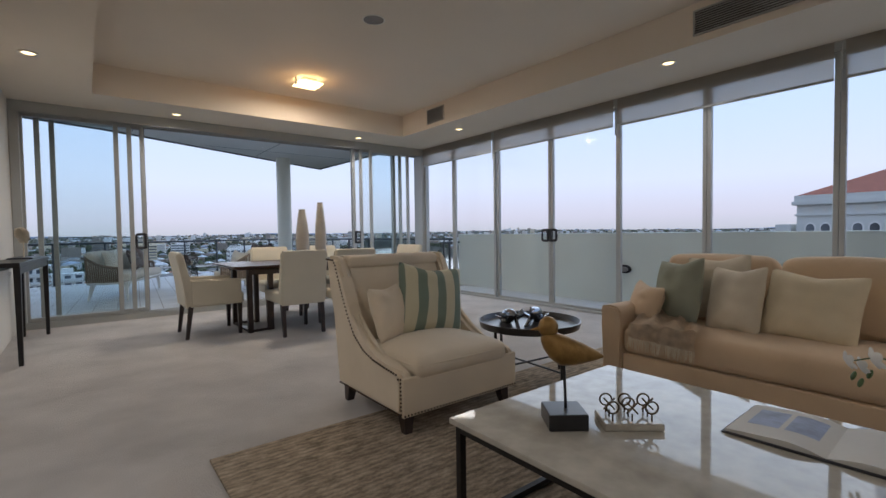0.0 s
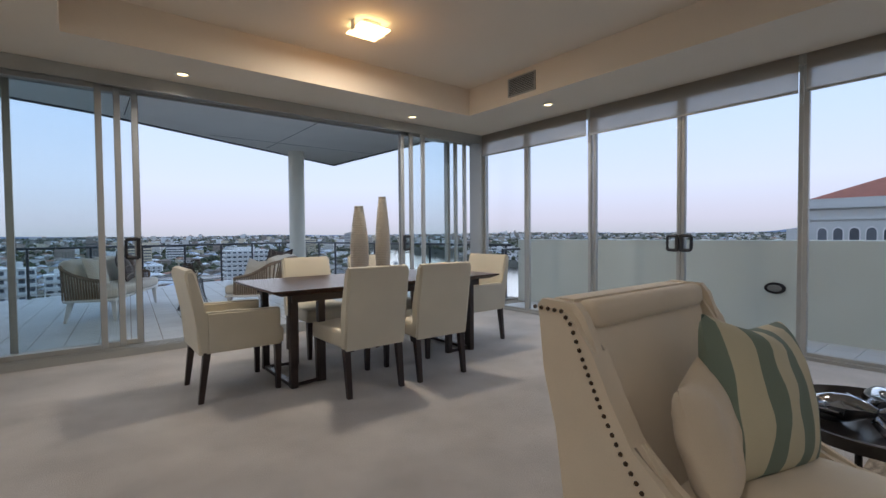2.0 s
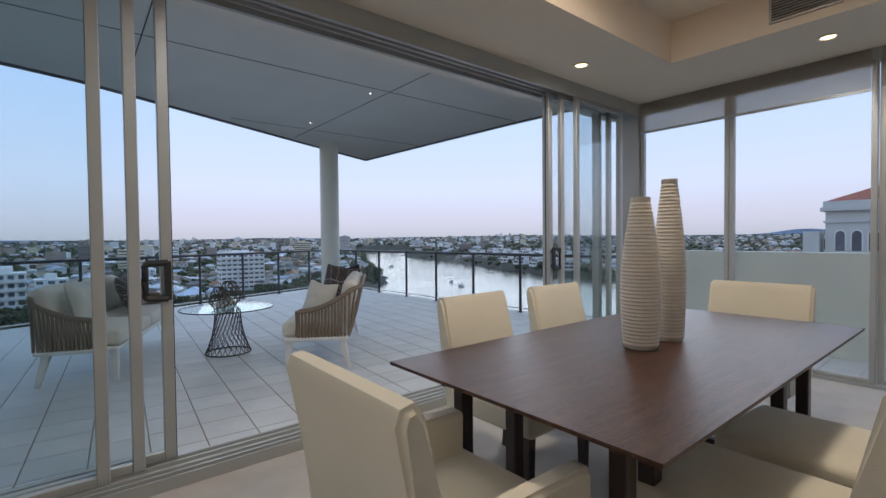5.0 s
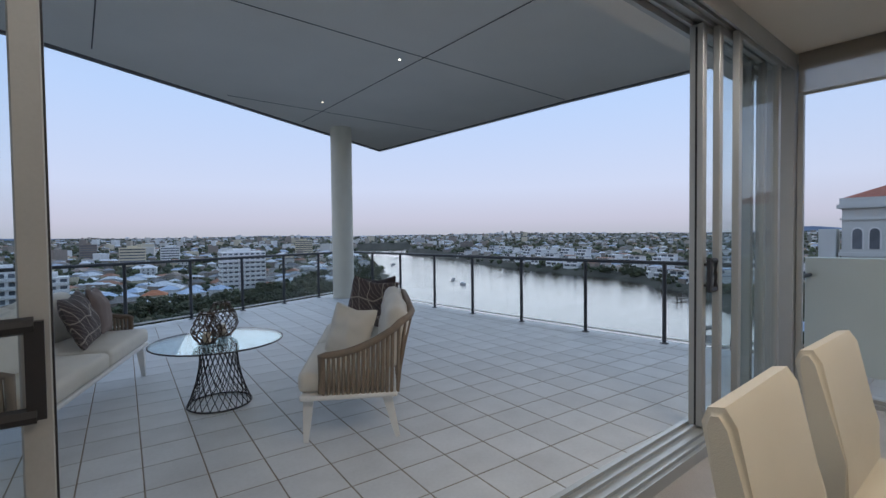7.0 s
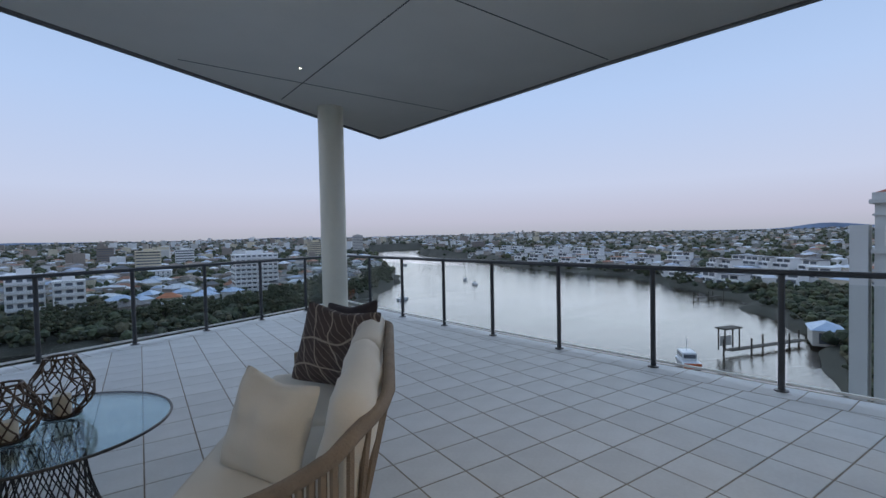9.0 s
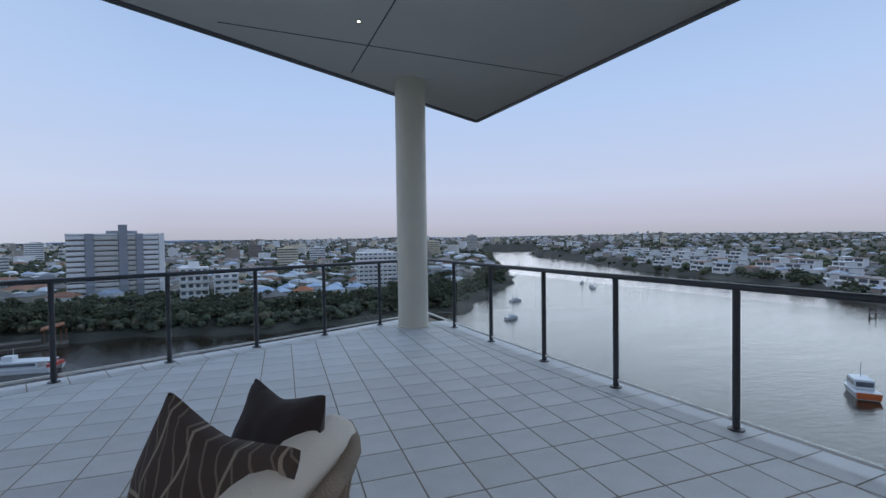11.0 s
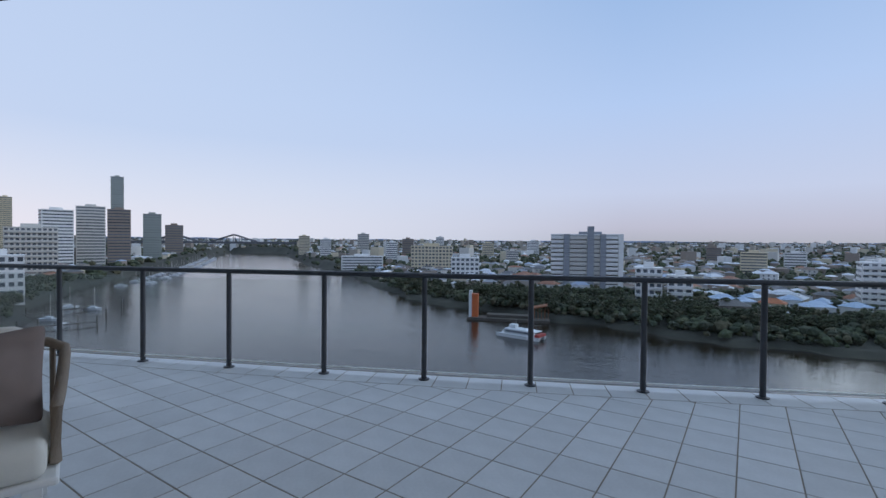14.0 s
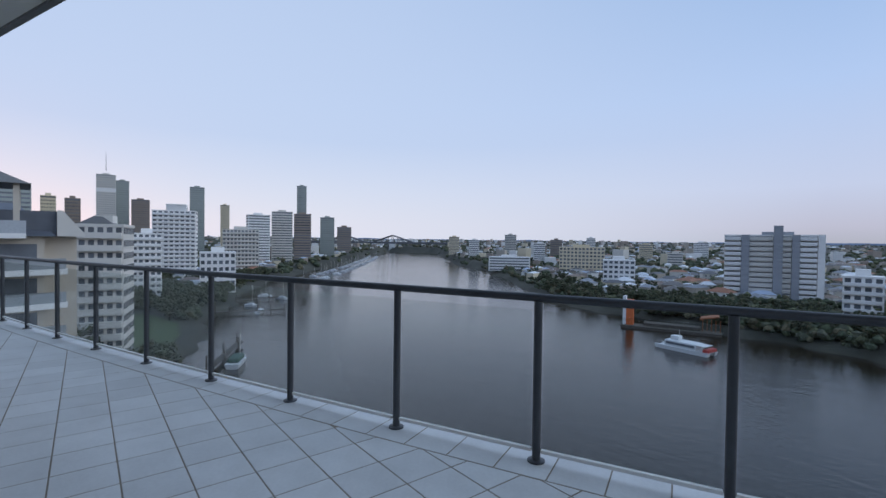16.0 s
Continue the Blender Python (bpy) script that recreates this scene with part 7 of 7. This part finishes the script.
def jetty(m, l_, n, label):
    o = thing("jetty", m, label, "jetty", "jetties")
    part("deck", bbox(0, l_, -1.2, 1.2, 1.3, 1.6), M_TIMBER, o)
    for i in range(n):
        bm = bmesh.new()
        tube(bm, (l_ * i / (n - 1), (-1) ** i * 1.3, -1), (l_ * i / (n - 1), (-1) ** i * 1.3, 4.6), 0.28, n=8)
        part("pile", bm, M_TIMBER, o)
    return o


jetty(pose(-248, 60, WATER, 0, 0, 70), 45, 8, "timber jetty with tall mooring piles")
jetty(pose(-280, 82, WATER, 0, 0, 96), 38, 7, "timber jetty with moored boats")
jetty(pose(150, 58, WATER, 0, 0, -18), 34, 5, "ferry jetty with a long gangway")
jetty(pose(275, 108, WATER, 0, 0, 150), 18, 5, "small private jetty on the far bank")
jetty(pose(-495, 470, WATER, 0, 0, 155), 40, 7, "jetty reaching out from the point")
sh = thing("jetty_shelter", pose(151, 58, WATER + 1.6, 0, 0, -18), "steel gantry shelter on the ferry jetty", "shelter")
for sx in (-3, 3):
    for sy in (-1.1, 1.1):
        bm = bmesh.new()
        tube(bm, (sx, sy, 0), (sx, sy, 6.5), 0.22, n=6)
        part("post", bm, M_TIMBER, sh)
part("roof", bbox(-3.6, 3.6, -1.8, 1.8, 6.5, 6.9), M_TIMBER, sh)
part("panel", bbox(-2.4, 2.4, 1.05, 1.15, 1.0, 4.0), M_CITYPALE, sh)

bs = thing("boat_shed", pose(184, 42, WATER + 2.0, 0, 0, 20), "small boat shed with a blue-grey roof by the jetty", "shed")
part("wall", bbox(-6, 6, -4, 4, -1, 4.0), M_CITYPALE, bs)
part("roof", hip_roof(6, 4, 2.2, 0.7), M_ROOFBLUE, bs, m=pose(0, 0, 4.0))
part("door", bbox(-6.06, -5.98, -2.4, 2.4, -0.2, 3.2), M_WIN, bs)
wb = thing("work_boat", pose(131, 61.5, WATER, 0, 0, 40), "small white ferry with an orange bow band", "boat")
part("hull", hull_bm(11, 5.0, 1.6), M_HULL, wb)
part("bow_band", bbox(-5.7, -5.45, -2.2, 2.2, 0.3, 1.7), M_ORANGE, wb, "orange end panel")
part("cabin", bbox(-2.8, 2.6, -1.9, 1.9, 1.6, 4.0, 0.25, 2), M_HULL, wb)
for s in (-1, 1):
    part("window_band", bbox(-2.5, 2.3, s * 1.92 - 0.04, s * 1.92 + 0.04, 2.5, 3.5), M_WIN, wb)
part("window_band", bbox(-2.86, -2.78, -1.6, 1.6, 2.4, 3.5), M_WIN, wb)
bm = bmesh.new()
tube(bm, (0, 0, 4), (0, 0, 7.5), 0.1, n=6)
part("mast", bm, M_HULL, wb)


def sailboat(m, s):
    o = thing("sailboat", m, "small white moored boat with a bare mast", "boat", "moored boats")
    part("hull", hull_bm(9 * s, 2.8 * s, 1.2 * s), M_HULL, o)
    part("cabin", bbox(-1.8 * s, 1.6 * s, -0.9 * s, 0.9 * s, 1.2 * s, 2.0 * s, 0.15, 1), M_HULL, o)
    bm = bmesh.new()
    tube(bm, (0.6 * s, 0, 1.2 * s), (0.6 * s, 0, 12 * s), 0.09, n=5)
    tube(bm, (0.6 * s, 0, 2.6 * s), (-3.2 * s, 0, 2.5 * s), 0.12, n=5)
    part("mast", bm, M_CITYPALE, o)
    return o


sb = sailboat(pose(112, 186, WATER, 0, 0, 20), 1.0)
for x, y, rz in ((146, 236, 10), (250, 300, 40), (232, 268, 70), (330, 520, 15), (-282, 122, 30), (-262, 96, 30), (-238, 92, 140), (-300, 118, 60)):
    copy_thing(sb, pose(x, y, WATER, 0, 0, rz))
for i in range(46):
    t_ = (i // 2 + rng.random()) / 23
    x, y = -400 - 460 * t_, 172 + 372 * t_ + 40 * t_ * (1 - t_)
    off = 14 + 16 * (i % 2)
    copy_thing(sb, pose(x + 0.55 * off, y + 0.83 * off, WATER, 0, 0, rng.uniform(20, 50)))

# park lawn on this bank
lawn = [(-258, 22), (-252, 44), (-215, 50), (-190, 45), (-152, 30), (-143, 22), (-160, 10), (-215, 4)]
solid("lawn", poly_slab(lawn, -34.9, -34.2), mat("park_grass", (0.06, 0.085, 0.03), 0.95, var=0.2, scale=0.1, bscale=1.0), "mown grass park on the near bank", "lawn", "structure")

# dark trees round the park
k = 0
while k < 62:
    x, y = rng.uniform(-430, -118), rng.uniform(-30, 190)
    d = float(shore(np.array([x]), np.array([y]))[0])
    if d < 5 or d > 75 or (-258 < x < -155 and -2 < y < 52):
        continue
    if math.degrees(math.atan2(-x, y)) < 58:
        continue
    copy_thing(protos[k % 4], pose(x, y, ground_at(x, y) - 0.2, 0, 0, rng.uniform(0, 360)) @ Matrix.Identity(4))
    k += 1
for x, y in ((-250, 12), (-232, 8), (-214, 6), (-196, 10), (-247, 44), (-226, 49), (-172, 20)):
    copy_thing(protos[int(-x) % 4], pose(x, y, ground_at(x, y) - 0.2, 0, 0, 40 * y) @ Matrix.Identity(4))
for x, y, f_ in ((-118, 8, 1.5), (-124, 17, 1.6), (-132, 11, 1.7), (-128, 25, 1.3), (-150, 10, 1.6), (-112, 14, 1.4)):
    copy_thing(protos[int(-x) % 4], pose(x, y, ground_at(x, y) - 0.2, 0, 0, 50 * y) @ Matrix.Scale(f_, 4))
jetty(pose(-143, 43, WATER, 0, 0, 148), 32, 5, "short pontoon with mooring piles below the park")
for x, y in ((-270, 130), (-274, 133), (-246, 112)):
    pl = thing("mooring_pile", pose(x, y, WATER), "lone dark mooring pile in the river", "pile", "mooring piles")
    bm = bmesh.new()
    tube(bm, (0, 0, -1), (0, 0, 5.2), 0.4, 0.36, 8)
    part("post", bm, M_TIMBER, pl)
    part("cap", lathe([(0, 5.2), (0.45, 5.2), (0.3, 5.6), (0, 5.7)], 10), M_CITYGREY, pl)
cv = thing("covered_boat", pose(-146, 51, WATER, 0, 0, 148), "moored boat under a green cover beside the pontoon", "boat")
part("hull", hull_bm(12, 4.0, 1.5), M_HULL, cv)
part("cover", bbox(-4.6, 2.4, -1.6, 1.6, 1.5, 3.0, 0.5, 2), mat("green_canvas", (0.05, 0.10, 0.075), 0.8, var=0.2, scale=1.0), cv, "dark green canvas cover")
bm = bmesh.new()
tube(bm, (3.4, 0, 1.4), (3.4, 0, 8.5), 0.12, n=6)
part("mast", bm, M_CITYPALE, cv)

# ---- terrace tiles ----
PITCH, JOINT, TURN = 0.300, 0.006, math.radians(-4.0)
AX, AY = -1.72, 5.31
ct_, st_ = math.cos(TURN), math.sin(TURN)
EDGE = 0.20


def clip(poly, px, py, nx, ny):
    """The part of a polygon on the side of the line through p to which n does not point."""
    out = []
    for (x0, y0), (x1, y1) in zip(poly, poly[1:] + poly[:1]):
        d0, d1 = (x0 - px) * nx + (y0 - py) * ny, (x1 - px) * nx + (y1 - py) * ny
        if d0 <= 0:
            out.append((x0, y0))
        if (d0 < 0) != (d1 < 0) and d0 != d1:
            t_ = d0 / (d0 - d1)
            out.append((x0 + (x1 - x0) * t_, y0 + (y1 - y0) * t_))
    return out


def inside(poly, inset):
    cx = sum(p[0] for p in poly) / len(poly)
    cy = sum(p[1] for p in poly) / len(poly)
    sl = 0.417 + 0.0124 * cx
    k = math.hypot(sl, 1)
    poly = clip(poly, cx + inset * sl / k, rail_l(cx) - inset / k, -sl, 1)
    sr = -0.13 + 0.0146 * cy
    k = math.hypot(1, sr)
    if poly:
        poly = clip(poly, rail_r(cy) - inset / k, cy + inset * sr / k, 1, -sr)
    if poly:
        poly = clip(poly, 0, 0.138, 0, -1)
    if poly:
        poly = clip(poly, -14.9, 0, -1, 0)
    return poly


def tile_faces(polys):
    verts, faces = [], []
    for poly in polys:
        k, b = len(poly), len(verts)
        cx = sum(p[0] for p in poly) / k
        cy = sum(p[1] for p in poly) / k
        dz = random.uniform(-0.0003, 0.0003)
        for x, y in poly:
            verts.append((x, y, -0.011))
        for x, y in poly:
            verts.append((x, y, -0.0025 + dz))
        for x, y in poly:
            d = math.hypot(x - cx, y - cy) or 1
            verts.append((x - (x - cx) / d * 0.004, y - (y - cy) / d * 0.004, dz))
        for i in range(k):
            j = (i + 1) % k
            faces.append((b + i, b + j, b + k + j, b + k + i))
            faces.append((b + k + i, b + k + j, b + 2 * k + j, b + 2 * k + i))
        faces.append(tuple(b + 2 * k + i for i in range(k)))
    return verts, faces


whole, cut = [], []
h_ = PITCH / 2 - JOINT / 2
for i in range(-48, 16):
    for j in range(-24, 16):
        u, v = (i + 0.5) * PITCH, (j + 0.5) * PITCH
        cx, cy = AX + u * ct_ - v * st_, AY + u * st_ + v * ct_
        if not (-15 < cx < 1.3 and 0 < cy < 9):
            continue
        sq = [(cx + a * ct_ - b * st_, cy + a * st_ + b * ct_) for a, b in ((-h_, -h_), (h_, -h_), (h_, h_), (-h_, h_))]
        c_ = inside(sq, EDGE)
        if c_ == sq and -5.0 < cx < 0.7 and 1.5 < cy < 7.7:
            whole.append((cx, cy))
        elif len(c_) > 2:
            area = abs(sum(p[0] * q[1] - q[0] * p[1] for p, q in zip(c_, c_[1:] + c_[:1]))) / 2
            if area > 0.0006:
                cut.append(c_)
floor_t = thing("terrace_floor", pose(0, 0, 0), "square pale stone-look terrace tiles with darker grout", "tiles", kind="structure")
whole.sort(key=lambda c: abs(c[0] + 2.0) + abs(c[1] - 4.6))
vs_, fs_ = tile_faces([[(a * ct_ - b * st_, a * st_ + b * ct_) for a, b in ((-h_, -h_), (h_, -h_), (h_, h_), (-h_, h_))]])
tile_me = bpy.data.meshes.new("tile")
tile_me.from_pydata(vs_, [], fs_)
tile_me.materials.append(M_TILE)
for cx, cy in whole[:300]:
    o = new("tile", tile_me)
    o.parent, o.location = floor_t, (cx, cy, random.uniform(-0.0003, 0.0003))
for cx, cy in whole[300:]:
    cut.append([(cx + a * ct_ - b * st_, cy + a * st_ + b * ct_) for a, b in ((-h_, -h_), (h_, -h_), (h_, h_), (-h_, h_))])
# border course that follows the rail
x = -14.8
border = []
while x < 0.1:
    x2 = x + 0.285
    q = []
    for xx, off in ((x, 0.19), (x2 - 0.006, 0.19), (x2 - 0.006, -0.13), (x, -0.13)):
        sl = 0.417 + 0.0124 * xx
        k = math.hypot(sl, 1)
        q.append((xx + off * sl / k, rail_l(xx) - off / k))
    border.append(q)
    x = x2
y = 0.3
while y < 8.3:
    y2 = y + 0.3
    q = []
    for yy, off in ((y, -0.13), (y2 - 0.006, -0.13), (y2 - 0.006, 0.19), (y, 0.19)):
        q.append((rail_r(yy) - off, yy))
    border.append(q)
    y = y2
border = [b for b in border if not (b[1][0] > 0.15 and b[1][1] > 8.3)]
vs_, fs_ = tile_faces(cut + border)
me = bpy.data.meshes.new("tile_field")
me.from_pydata(vs_, [], fs_)
me.materials.append(M_TILE)
o = new("tile_field", me)
o.parent = floor_t
tagged(o, kind="stuff")
# side balcony tiles
bt = thing("balcony_floor", pose(0, 0, 0), "grey stone-look tiles on the side balcony", "tiles", kind="structure")
vs_, fs_ = tile_faces([[(0.085, 0.0), (0.375, 0.0), (0.375, 0.29), (0.085, 0.29)]])
me2 = bpy.data.meshes.new("tile")
me2.from_pydata([(a - 0.085, b, c) for a, b, c in vs_], [], fs_)
me2.materials.append(M_TILE)
for i in range(30):
    for j in range(3):
        o = new("tile", me2)
        o.parent, o.location = bt, (0.08 + j * 0.295, -0.20 - 0.295 * (i + 1), -0.012)
